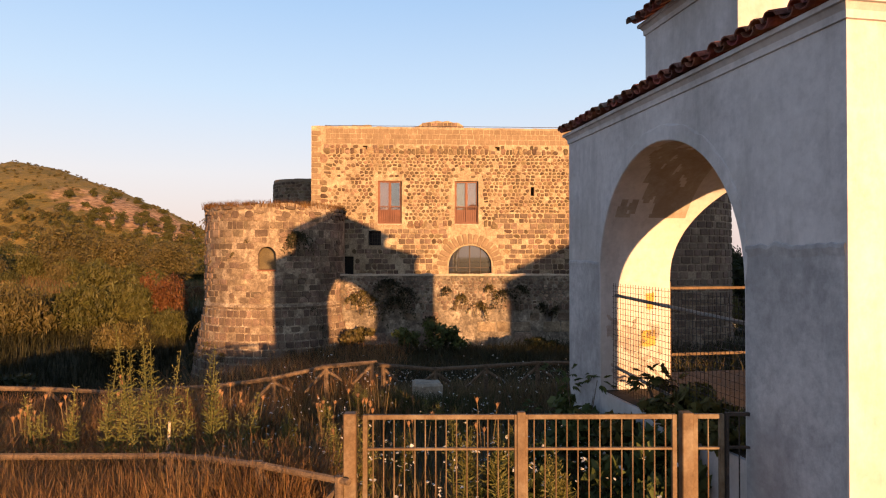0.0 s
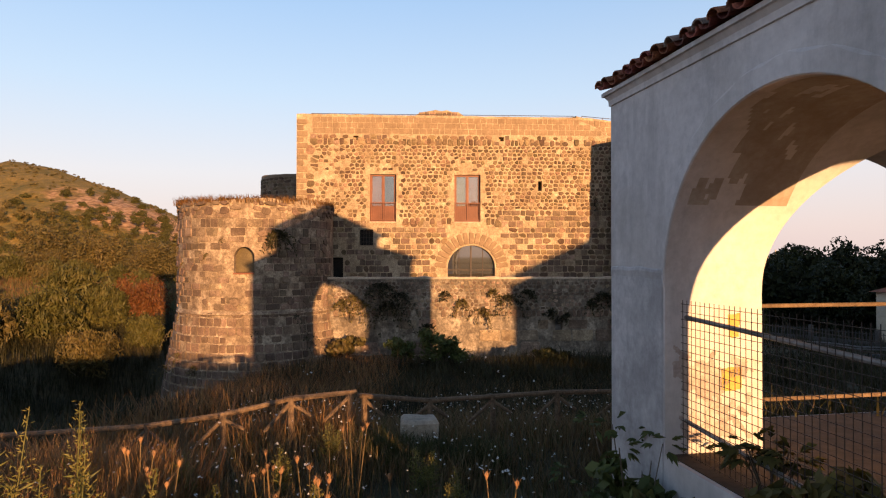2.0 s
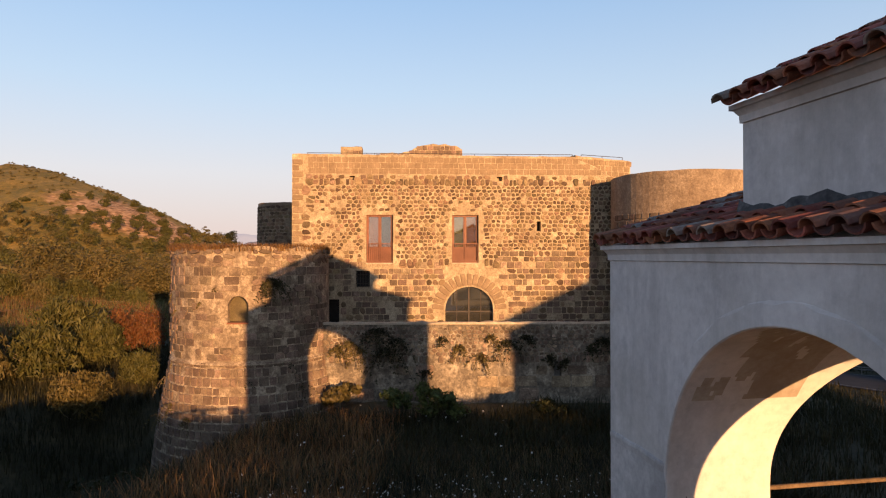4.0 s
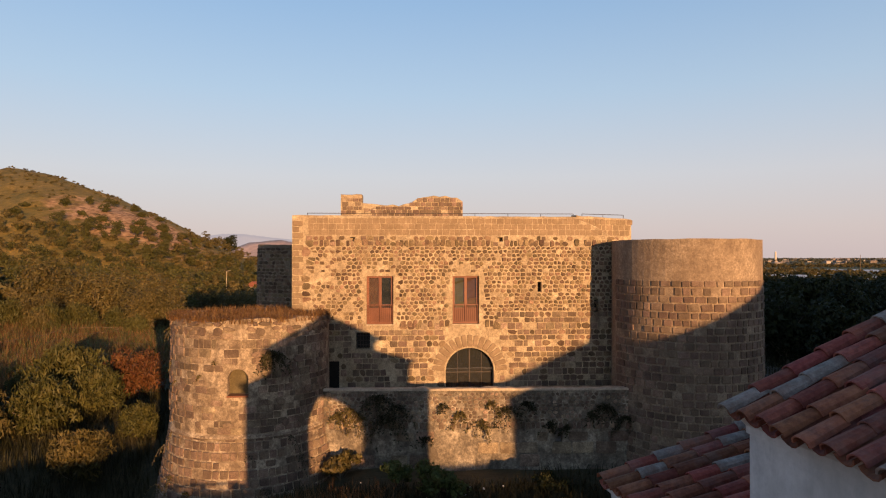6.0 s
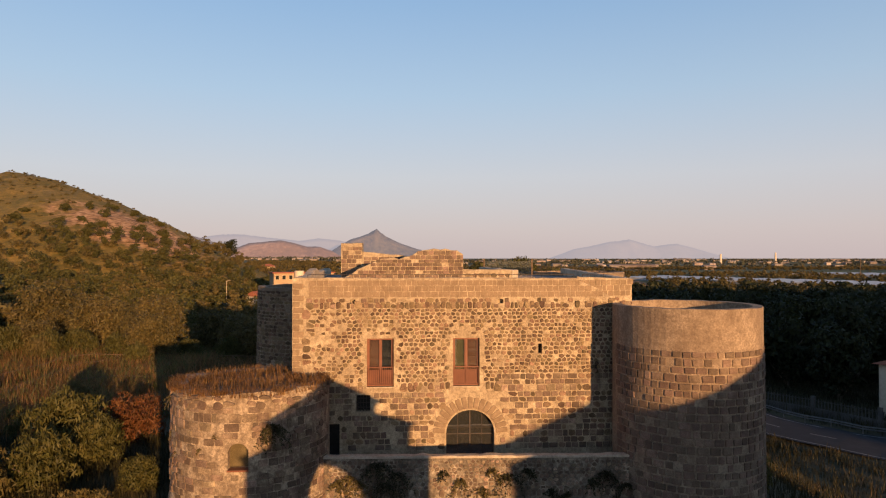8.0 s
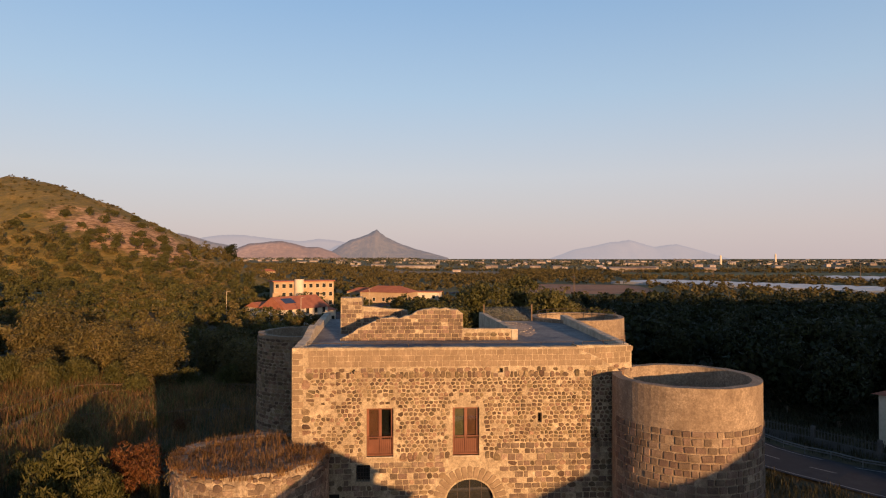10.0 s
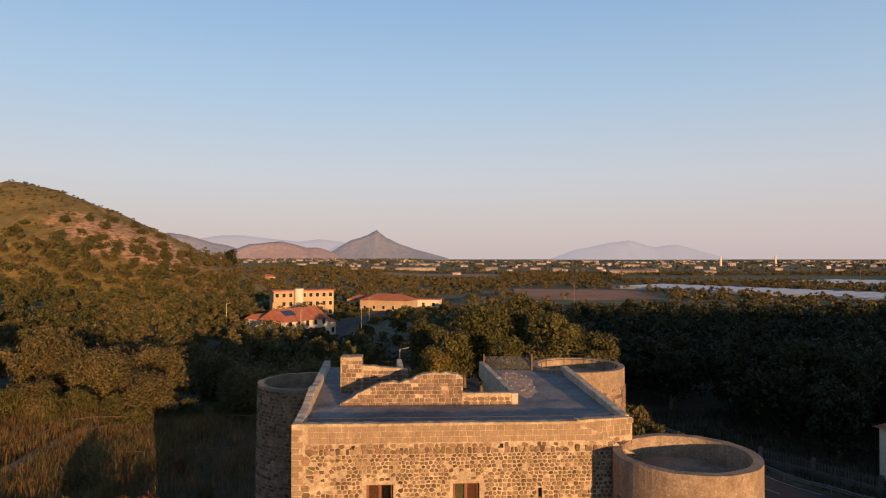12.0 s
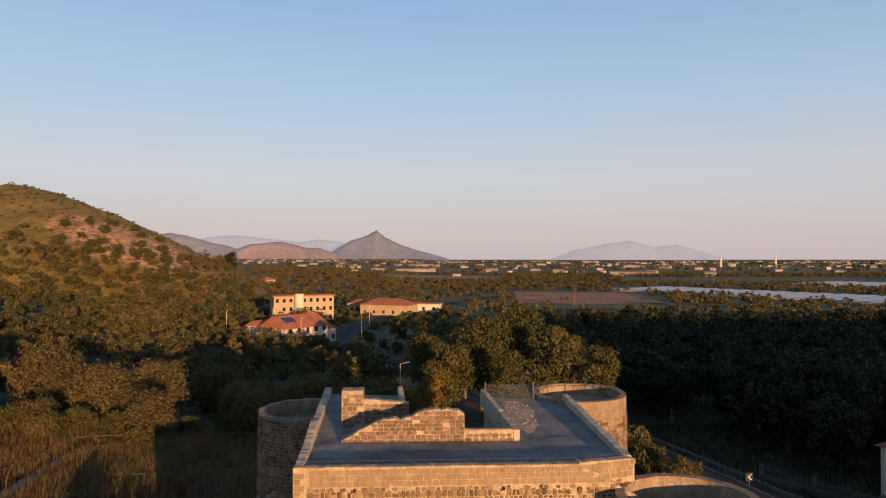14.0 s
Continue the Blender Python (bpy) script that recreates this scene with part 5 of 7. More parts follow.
for x, y, s in ((-52, 60, 0.7), (-58, 64, 0.8), (-46, 66, 0.7), (-63, 60, 0.9), (-41, 70, 0.6), (-55, 54, 0.7), (-68, 66, 1.0), (-36, 54, 0.45), (-45, 48, 0.7), (-28, 53, 0.5), (15, 36, 0.6), (17.5, 44, 1.0), (16, 50, 1.2), (17, 60, 1.1), (19.5, 64, 1.2), (22, 67.5, 1.15), (24, 70, 0.85), (17, 67, 1.3), (-31, 69.5, 0.6), (-35, 74, 0.7), (-27.5, 74.5, 0.65), (-41, 71, 0.75), (-46, 72, 0.8), (-50, 67, 0.8), (-24, 76.5, 0.7), (-19, 77, 0.6), (-43, 64, 0.5), (-47, 61, 0.55), (-50, 72, 0.7), (-54, 66, 0.6), (-39.5, 74.5, 0.8), (-34, 76, 0.8)):
    plant(shrub[rng.randrange(2)], x, y, s, rng.uniform(0, 360))
for t in olive + broad + green + [gold, rust] + shrub:
    for ob in list(t.children_recursive) + [t]:
        if t not in broad:
            bpy.data.objects.remove(ob)


def woods(name, spots, heights, widths, clumps, leaves, size, mat, seed, label, bare=0.12):
    r = np.random.default_rng(seed)
    out = []
    for (x, y) in spots:
        h, w = r.uniform(*heights), r.uniform(*widths)
        one = []
        crown(r, h, w, h * bare, clumps, leaves, size, one)
        v = np.concatenate(one) + np.array([x, y, hz(x, y) - 0.3])
        out.append(v)
    ob = new(name, quads_mesh(name, out, mat))
    return tagged(ob, label, "woods", kind="stuff")


def scatter(n, x0, x1, y0, y1, keep, seed, apart):
    r = random.Random(seed)
    pts = []
    for _ in range(n * 12):
        if len(pts) >= n:
            break
        x, y = r.uniform(x0, x1), r.uniform(y0, y1)
        if keep(x, y) and all((x - a) ** 2 + (y - b) ** 2 > apart ** 2 for a, b in pts[-160:]):
            pts.append((x, y))
    return pts


def near_road(x, y):
    return road_distance(x, y) < 9


# the dark wood to the right of the castle, its shade put into the leaf colour
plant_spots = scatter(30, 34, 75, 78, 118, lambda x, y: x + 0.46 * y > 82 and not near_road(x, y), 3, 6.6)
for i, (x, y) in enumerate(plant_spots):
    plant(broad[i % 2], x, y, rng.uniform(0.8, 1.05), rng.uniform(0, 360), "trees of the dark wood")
for t in broad:
    for ob in list(t.children_recursive) + [t]:
        bpy.data.objects.remove(ob)
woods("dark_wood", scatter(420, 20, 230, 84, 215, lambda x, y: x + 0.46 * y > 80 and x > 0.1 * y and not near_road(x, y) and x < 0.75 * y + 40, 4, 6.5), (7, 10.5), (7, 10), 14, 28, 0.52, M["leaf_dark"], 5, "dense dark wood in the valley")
woods("valley_wood", scatter(110, -20, 34, 118, 190, lambda x, y: not near_road(x, y) and x > -12 - 0.05 * y, 6, 6.0), (7, 10), (6, 9), 16, 34, 0.45, M["leaf_green"], 7, "sunlit wood in the valley")


def no_house(x, y):
    return not (-60 < x < -26 and 176 < y < 204) and not (-75 < x < 2 and 232 < y < 310) and not near_road(x, y)


woods("slope_wood", scatter(360, -190, -18, 98, 330, lambda x, y: no_house(x, y) and x < -0.12 * y - 8 and x > -0.95 * y, 8, 6.5), (4, 7.5), (5, 9), 13, 44, 0.32, M["leaf_green"], 9, "olive and oak scrub on the slope")
woods("slope_scrub", scatter(220, -120, -20, 88, 260, lambda x, y: no_house(x, y) and x < -0.1 * y - 8, 10, 5.0), (3, 7), (4, 7), 12, 40, 0.34, M["leaf_olive"], 11, "green scrub on the slope")
woods("hill_wood", scatter(260, -400, -100, 260, 420, lambda x, y: hill(x, y) < 0.3 + 0.08 * math.sin(x * 0.05) and x > -0.75 * y - 30 and no_house(x, y), 22, 7.0), (2.5, 7), (4, 9), 10, 34, 0.4, M["leaf_olive"], 23, "trees and scrub climbing the foot of the hill", bare=0.05)
def on_bare(x, y):
    u, v = (x + 164) * -0.848 + (y - 345) * 0.53, (x + 164) * 0.53 + (y - 345) * 0.848
    return math.hypot(u / 46, v / 23) < 1.0


woods("hill_scrub", scatter(520, -420, -105, 270, 480, lambda x, y: hill(x, y) > 0.1 and not on_bare(x, y), 12, 3.5), (0.5, 1.8), (1.2, 4.0), 6, 22, 0.28, M["leaf_olive"], 13, "low bushes dotted over the hill", bare=0.0)
woods("hill_bushes", [(-195, 363), (-188, 373), (-173, 332), (-159, 345), (-160, 371), (-137, 346), (-150, 352), (-180, 350), (-168, 366), (-143, 338), (-203, 352), (-148, 330), (-176, 376), (-128, 338), (-186, 338), (-170, 315), (-200, 312), (-215, 330), (-145, 300), (-160, 298), (-220, 345)], (3.0, 5.5), (5, 8.5), 16, 60, 0.36, M["leaf_green"], 14, "round dark bushes on the eroded slope", bare=0.0)
YARDS = [(-42.2, 189, 13), (-51.5, 193, 7), (-35.2, 196, 6), (-52.6, 246, 15), (-23, 282, 14), (-36, 300, 9), (-8, 300, 10)]
woods("yard_shrubs", scatter(170, -75, 4, 170, 312, lambda x, y: not no_house(x, y) and road_distance(x, y) > 6 and all(math.hypot(x - a, y - b) > q for a, b, q in YARDS), 24, 4.0), (1.2, 3.0), (3, 6), 8, 18, 0.5, M["leaf_green"], 25, "low shrubs in the yards of the valley houses", bare=0.0)
plant_far = scatter(5000, -330, 720, 235, 900, lambda x, y: x > -0.32 * y + 20 and no_house(x, y) and not field(x, y), 14, 5.5)
woods("plain_trees", plant_far, (3.0, 5.5), (4, 9), 5, 13, 0.68, M["leaf_olive"], 15, "groves and hedges on the plain")
orchard = [(x0 + i * 8.5 + 0.3 * (j % 3), y0 + j * 13.0 + 0.12 * i * 8.5) for x0, y0, ni, nj in ((-55, 500, 14, 11), (-150, 690, 9, 10), (90, 640, 9, 9), (240, 800, 16, 6)) for i in range(ni) for j in range(nj)]
woods("orchard", [q for q in orchard if not field(*q)], (3.2, 4.6), (4.5, 6.0), 6, 15, 0.6, M["leaf_olive"], 19, "rows of orchard trees on the plain", bare=0.05)
woods("distant_trees", scatter(900, -900, 2200, 850, 2900, lambda x, y: not field(x, y) and x > -0.4 * y, 16, 12.0), (4, 7), (14, 40), 5, 8, 2.2, M["far_leaf"], 17, "tree belts on the far plain")


# ---- grasses and weeds ----
def blades(name, spots, tall, per, mat, seed, label, spread=0.12, wide=0.0065, bend=0.75, level=height):
    r = np.random.default_rng(seed)
    p = np.array(spots)
    n = len(p) * per
    base = np.repeat(p, per, 0) + r.normal(size=(n, 2)) * spread
    z = level(base[:, 0], base[:, 1])
    h = tall * r.uniform(0.45, 1.15, n)
    a = r.uniform(0, 6.283, n)
    b = r.uniform(0.05, bend, n) * h
    w = wide * r.uniform(0.7, 1.5, n)
    side = np.stack([-np.sin(a) * w, np.cos(a) * w, np.zeros(n)], 1)
    foot = np.stack([base[:, 0], base[:, 1], z - 0.03], 1)
    mid = foot + np.stack([np.cos(a) * b * 0.3, np.sin(a) * b * 0.3, h * 0.6], 1)
    tip = foot + np.stack([np.cos(a) * b, np.sin(a) * b, h], 1)
    v = np.stack([foot - side, foot + side, mid + side * 0.8, mid - side * 0.8, mid - side * 0.8, mid + side * 0.8, tip + side * 0.15, tip - side * 0.15], 1).reshape(-1, 3)
    ob = new(name, quads_mesh(name, [v], mat))
    return tagged(ob, label, "grass", kind="stuff")


def field_spots(n, x0, x1, y0, y1, seed, keep=lambda x, y: True):
    r = random.Random(seed)
    out = []
    while len(out) < n:
        x, y = r.uniform(x0, x1), r.uniform(y0, y1)
        if keep(x, y):
            out.append((x, y))
    return out


def open_ground(x, y):
    """Not under the castle, the gatehouse or the path."""
    if y > 30.2 and -11 < x < 15 and y < 53:
        return False
    if -48 < x < -30 and 35 < y < 75 and path_distance(x, y) < 1.3:
        return False
    if math.hypot(x + 7.97, y - 31.2) < 4.0:
        return False
    if x > 20 and road_distance(x, y) < 4.6:
        return False
    lx, ly = (x - 2.12) * 0.983 + (y - 10.9) * 0.182, -(x - 2.12) * 0.182 + (y - 10.9) * 0.983
    return not (-0.05 < lx < 6.2 and -6 < ly < 0.1)


blades("dry_grass", field_spots(7200, -9, 5, 6.4, 23, 1, lambda x, y: open_ground(x, y) and not (x > -0.9 and y < 12.5 and (x * 37.7) % 1 < 0.72)), 0.5, 7, M["grass"], 2, "tall dry grass round the castle")
blades("dry_grass_lit", field_spots(3600, -9, -3.2, 7.6, 12, 3, open_ground), 0.9, 9, M["straw"], 4, "high straw-coloured grass by the fence")
blades("fence_grass", field_spots(4200, -7.5, -1.3, 5.9, 7.8, 13, open_ground), 0.95, 7, M["straw"], 14, "straw grass before the near fence")
blades("side_herbs", field_spots(2600, 4, 26, 11.5, 30, 31, open_ground), 0.6, 7, M["herb_shaded"], 32, "dark rough herbs beside the gatehouse", 0.25, 0.014)
blades("castle_herbs", field_spots(4600, -9, 9, 18, 28.2, 15, open_ground), 0.6, 7, M["herb_shaded"], 16, "dense dark herbs at the foot of the castle", 0.16, 0.012)
blades("hollow_herbs", field_spots(6500, -30, -7, 12, 46, 17, open_ground), 0.8, 7, M["herb_shaded"], 18, "dense dark herbs in the shaded hollow", 0.25, 0.014)
blades("sunlit_weeds", field_spots(1300, -7.5, -1.5, 14, 27, 27, open_ground), 0.85, 6, M["straw"], 28, "reddish dry weeds catching the sun under the tower", 0.2, 0.008)
blades("block_grass", field_spots(420, -1.3, 1.0, 13.2, 13.98, 55, open_ground), 0.5, 7, M["grass_green"], 56, "green grass before the stone block", 0.1)
blades("green_grass", field_spots(2600, -10, 9, 8, 26, 5, open_ground), 0.5, 6, M["grass_green"], 6, "green grass and herbs")
blades("meadow_grass", field_spots(3600, -52, -11, 30, 76, 7, lambda x, y: open_ground(x, y) and y > 44 + 0.4 * (x + 30)), 0.5, 6, M["grass"], 8, "rough meadow grass", 0.35, 0.016)
blades("golden_reeds", field_spots(2600, -62, -15, 33, 76, 29, lambda x, y: open_ground(x, y) and y > 48 + 0.4 * (x + 30)), 1.25, 7, M["straw"], 30, "high golden grass on the meadow", 0.3, 0.015)
blades("gold_meadow", field_spots(6500, -64, -24, 44, 80, 51, open_ground), 1.35, 8, M["straw"], 52, "dense golden grass along the dirt path", 0.3, 0.02)
blades("meadow_tufts", field_spots(3200, -64, -24, 46, 80, 53, open_ground), 1.5, 8, M["weed"], 54, "tall pale green grass along the dirt path", 0.25, 0.02)
blades("meadow_reeds", field_spots(3000, -60, -11, 34, 80, 9, lambda x, y: open_ground(x, y) and y > 44 + 0.4 * (x + 30)), 0.95, 7, M["grass_green"], 10, "high green meadow herbs", 0.3, 0.016)
blades("verge_herbs", field_spots(3600, 26, 75, 58, 100, 19, open_ground), 0.9, 6, M["herb_shaded"], 20, "dark rough herbs beyond the road", 0.5, 0.03)
blades("bank_herbs", field_spots(2600, 9, 40, 24, 66, 21, open_ground), 0.7, 7, M["herb_shaded"], 22, "dark rough herbs on the bank", 0.4, 0.018)
blades("bank_grass", field_spots(220, 9, 34, 26, 66, 11, open_ground), 0.6, 7, M["grass"], 12, "rough grass on the bank", 0.35, 0.016)

# ---- weeds, flowers and plants on the walls ----
def lance(out, p, d, length, wide, r):
    """One narrow leaf from p along d."""
    d = np.array(d) / np.linalg.norm(d)
    s = np.cross(d, r.normal(size=3))
    s = s / (np.linalg.norm(s) + 1e-9) * wide
    p = np.array(p)
    out.append(np.array([p, p + d * length * 0.5 + s, p + d * length, p + d * length * 0.5 - s]))


def tall_weed(x, y, tall, seed, label="tall feathery yellow-green weed in the sun"):
    r = np.random.default_rng(seed)
    w = thing("tall_weed", pose(x, y, hz(x, y)), label, "weed", "tall weeds by the fence")
    for stem in range(3):
        bm = bmesh.new()
        leaves, plumes = [], []
        lean = r.normal(size=2) * 0.08
        h = tall * (1 - 0.14 * stem * r.uniform(0.5, 1.2))
        foot = np.array([*(r.normal(size=2) * 0.05), -0.05])
        tip = foot + np.array([lean[0] * tall, lean[1] * tall, h])
        rod(bm, foot, tip, 0.012, 0.004, 5)
        for k in range(70):
            t = r.uniform(0.12, 0.72)
            p = foot + (tip - foot) * t
            a = r.uniform(0, 6.28)
            lance(leaves, p, (math.cos(a), math.sin(a), r.uniform(0.15, 0.9)), r.uniform(0.1, 0.2), 0.009, r)
        for k in range(34):
            t = 0.5 + 0.5 * k / 34
            p = foot + (tip - foot) * t
            a = k * 2.4
            ln = 0.2 * (1.06 - t) * 2 * r.uniform(0.5, 1.2) + 0.03
            d = np.array([math.cos(a) * 0.75, math.sin(a) * 0.75, 1.0])
            d /= np.linalg.norm(d)
            for q in range(max(3, int(ln / 0.02))):
                lance(plumes, p + d * ln * (q / max(3, int(ln / 0.02))), d + r.normal(size=3) * 0.75, r.uniform(0.03, 0.06), 0.0055, r)
        part("stem", bm, M["weed"], w)
        c = new("leaves", quads_mesh("leaves", leaves, M["weed"]))
        c.parent = w
        c = new("plume", quads_mesh("plume", plumes, M["plume"]))
        c.parent = w


for i, (x, y, t) in enumerate(((-3.72, 8.45, 2.6), (-3.95, 8.5, 2.5), (-4.5, 8.6, 2.2), (-3.05, 8.5, 2.2), (-4.75, 8.2, 1.7), (-3.3, 8.3, 1.65), (-4.2, 8.2, 1.6), (-3.5, 8.05, 1.5), (-2.75, 8.7, 1.5),
                               (-2.3, 9.6, 1.0), (-1.4, 10.4, 1.0), (-0.6, 9.4, 1.05), (0.3, 10.8, 0.95), (-3.2, 11.2, 0.9), (-2.2, 12.0, 0.9), (0.9, 9.8, 0.9), (-0.2, 12.1, 0.8), (-1.0, 7.9, 1.2), (0.8, 7.6, 1.3), (-4.6, 11.0, 0.9), (-1.7, 13.2, 0.75), (-3.8, 12.4, 0.8),
                               (-5.3, 8.6, 1.5), (-1.35, 8.2, 1.35), (0.2, 8.0, 1.3), (0.45, 8.3, 1.15), (-2.1, 7.6, 1.1), (1.3, 7.4, 1.1))):
    tall_weed(x, y, t, 100 + i, "tall feathery yellow-green weed in the sun" if x < -2 else "feathery green weed behind the gate")


def teasel(x, y, tall, seed):
    r = random.Random(seed)
    w = thing("teasel", pose(x, y, hz(x, y)), "dry teasel with brown prickly heads", "weed", "dry teasels")
    bm = bmesh.new()
    for k in range(4):
        a, tl = r.uniform(0, 6.28), tall * r.uniform(0.72, 1.0)
        tip = Vector((math.cos(a) * 0.16, math.sin(a) * 0.16, tl))
        rod(bm, (0, 0, 0), tip, 0.008, 0.005, 5)
        hd = bmesh.new()
        bmesh.ops.create_icosphere(hd, subdivisions=1, radius=0.022, matrix=Matrix.Translation(tip) @ Matrix.Diagonal((1, 1, 1.6, 1)))
        for q in range(5):
            b = q * 1.26
            rod(hd, tip - Vector((0, 0, 0.05)), tip + Vector((math.cos(b) * 0.04, math.sin(b) * 0.04, 0.04)), 0.004, 0.001, 3)
        part("seed_head", hd, M["flowerhead"], w)
    part("stem", bm, M["grass"], w)


for i, (x, y) in enumerate(((-1.45, 9.0), (-1.2, 9.3), (-0.95, 8.8), (-5.8, 9.2), (-6.0, 9.8), (-5.4, 9.5), (-6.6, 9.4), (-1.7, 9.6), (-5.1, 10.2), (-0.3, 8.6), (-2.0, 10.9), (-2.9, 9.9), (0.6, 9.0), (-1.1, 11.6), (-3.4, 10.4), (-6.3, 8.9), (-5.6, 8.7))):
    teasel(x, y, rng.uniform(1.15, 1.55), 200 + i)


def umbels(name, spots, tall, seed, label, size=0.02):
    r = np.random.default_rng(seed)
    quads = []
    for x, y in spots:
        z, h = hz(x, y), tall * r.uniform(0.55, 1.1)
        tip = np.array([x + r.normal() * 0.08, y + r.normal() * 0.08, z + h])
        s = size * r.uniform(0.6, 1.3)
        for k in range(3):
            a = r.uniform(0, 6.28)
            d1 = np.array([math.cos(a), math.sin(a), r.normal() * 0.35]) * s
            d2 = np.array([-math.sin(a), math.cos(a), r.normal() * 0.35]) * s
            c = tip + r.normal(size=3) * s * 0.5
            quads.append(np.array([c - d1, c - d2, c + d1, c + d2]))
    return tagged(new(name, quads_mesh(name, quads, M["petal"])), label, "flowers", kind="stuff")


umbels("wild_flowers", field_spots(800, -4.6, 4.0, 7.5, 19, 31, open_ground), 0.75, 32, "white wild carrot flowers among the grass", 0.015)
umbels("wild_flowers_near", field_spots(120, -1.0, 3.0, 6.6, 9.5, 33, open_ground), 0.95, 34, "white wild carrot flowers behind the gate", 0.02)
umbels("tower_flowers", field_spots(26, -5, 3, 21, 27, 35, open_ground), 0.9, 36, "pale flowers under the tower", 0.028)


def bramble(x, y, wide, tall, seed, mat="leaf_green", label="low dark green bramble mound in shade", size=0.075, z=None, kind="bramble", group="brambles"):
    r = np.random.default_rng(seed)
    b = thing(kind, pose(x, y, hz(x, y) if z is None else z), label, kind.replace("_", " "), group)
    bm = bmesh.new()
    out = []
    for k in range(max(7, int(12 * wide))):
        a = r.uniform(0, 6.28)
        tip = np.array([math.cos(a) * wide / 2 * r.uniform(0.2, 1), math.sin(a) * wide / 2 * r.uniform(0.2, 1), tall * r.uniform(0.35, 1.0)])
        rod(bm, (0, 0, -0.05), tip, 0.012, 0.005, 4)
        leaf_cloud(r, tip, (0.22 * wide ** 0.5, 0.22 * wide ** 0.5, 0.2 * tall ** 0.5), 80, size, out, shell=0.2, droop=0.3)
    part("stem", bm, M["bark"], b)
    c = new("leaves", quads_mesh("leaves", out, M[mat]))
    c.parent = b


k = 0
for x, y, w, t in ((1.0, 8.4, 1.2, 0.6),
                   (2.2, 7.6, 1.2, 0.8), (-9.5, 22, 2.4, 1.0), (-12, 17, 2.6, 1.1), (-14, 24, 3.0, 1.4), (-16, 16, 3.2, 1.3), (4.2, 27.6, 1.4, 0.5), (7.3, 27.8, 1.4, 0.5)):
    k += 1
    # beyond y = 14 the bramble leaves are darkened for shade
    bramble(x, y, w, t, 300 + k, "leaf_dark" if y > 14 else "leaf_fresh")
# the leafy tree-of-heaven sucker before the terrace and the fig by the arch
bramble(0.1, 26.6, 1.9, 1.5, 340, "leaf_fresh", "leafy green sucker shrub before the terrace wall", 0.085, kind="shrub", group="shrubs by the terrace")
bramble(-1.6, 28.2, 1.1, 1.0, 341, "leaf_fresh", "leafy green shrub before the terrace wall", 0.08, kind="shrub", group="shrubs by the terrace")
bramble(-3.9, 29.6, 1.4, 0.9, 342, "leaf_olive", "sunlit bushy herbs at the foot of the wall", 0.1, kind="shrub", group="shrubs by the terrace")
bramble(1.95, 9.6, 1.0, 1.05, 343, "leaf_fresh", "dark leafy shrub against the white wall", 0.09, kind="shrub", group="shrubs by the gatehouse")
bramble(2.25, 8.5, 0.8, 1.1, 344, "leaf_green", "dark leafy shrub against the white wall", 0.09, kind="shrub", group="shrubs by the gatehouse")
bramble(2.55, 7.4, 0.8, 1.1, 345, "leaf_fresh", "dark leafy shrub by the archway sill", 0.1, kind="shrub", group="shrubs by the gatehouse")


def fig(x, y, z, tall, stems, seed, mat="leaf_dark", label="young fig with big lobed leaves growing in the archway", leaf=0.16):
    """Few stems, each ending in a tuft of lobed leaves."""
    r = np.random.default_rng(seed)
    b = thing("shrub", pose(x, y, z), label, "shrub", "shrubs by the gatehouse")
    bm, out = bmesh.new(), []
    for k in range(stems):
        a = k * 2.4 + r.uniform(-0.3, 0.3)
        tip = np.array([math.cos(a) * tall * r.uniform(0.2, 0.55), math.sin(a) * tall * r.uniform(0.2, 0.55), tall * r.uniform(0.6, 1.0)])
        rod(bm, (0, 0, -0.1), tip, 0.012, 0.006, 4)
        for _ in range(5):
            d = r.normal(size=3) * np.array([1, 1, 0.45])
            d /= np.linalg.norm(d)
            q = tip + d * leaf * 0.7
            flat = np.array([-d[1], d[0], 0.0])
            for u in (-0.9, -0.45, 0.0, 0.45, 0.9):
                e = d * math.cos(u) + flat * math.sin(u)
                ln = leaf * (1.0 - 0.35 * abs(u)) * r.uniform(0.85, 1.15)
                s = np.cross(e, np.array([0, 0, 1.0]) + r.normal(size=3) * 0.2)
                s = s / np.linalg.norm(s) * ln * 0.17
                drop = np.array([0, 0, -0.25 * ln])
                out.append(np.array([q, q + e * ln * 0.6 + s, q + e * ln + drop, q + e * ln * 0.6 - s]))
    part("stem", bm, M["bark"], b)
    c = new("leaves", quads_mesh("leaves", out, M[mat]))
    c.parent = b


fig(2.85, 8.5, 1.15, 0.52, 11, 346, "leaf_green")
fig(2.05, 9.75, hz(2.05, 9.75), 1.45 - hz(2.05, 9.75), 11, 348, "leaf_fresh", "leafy fig shrub at the corner of the white wall", 0.14)
bramble(2.8, 7.7, 0.9, 0.45, 349, "leaf_green", "low leafy shrub on the archway sill", 0.08, z=1.12, kind="shrub", group="shrubs by the gatehouse")
bramble(3.05, 6.9, 0.8, 0.4, 350, "leaf_green", "low leafy shrub on the archway sill", 0.08, z=1.12, kind="shrub", group="shrubs by the gatehouse")
fig(2.25, 8.1, hz(2.25, 8.1), 1.0, 9, 347, "leaf_fresh", "dark fig shrub against the white wall")
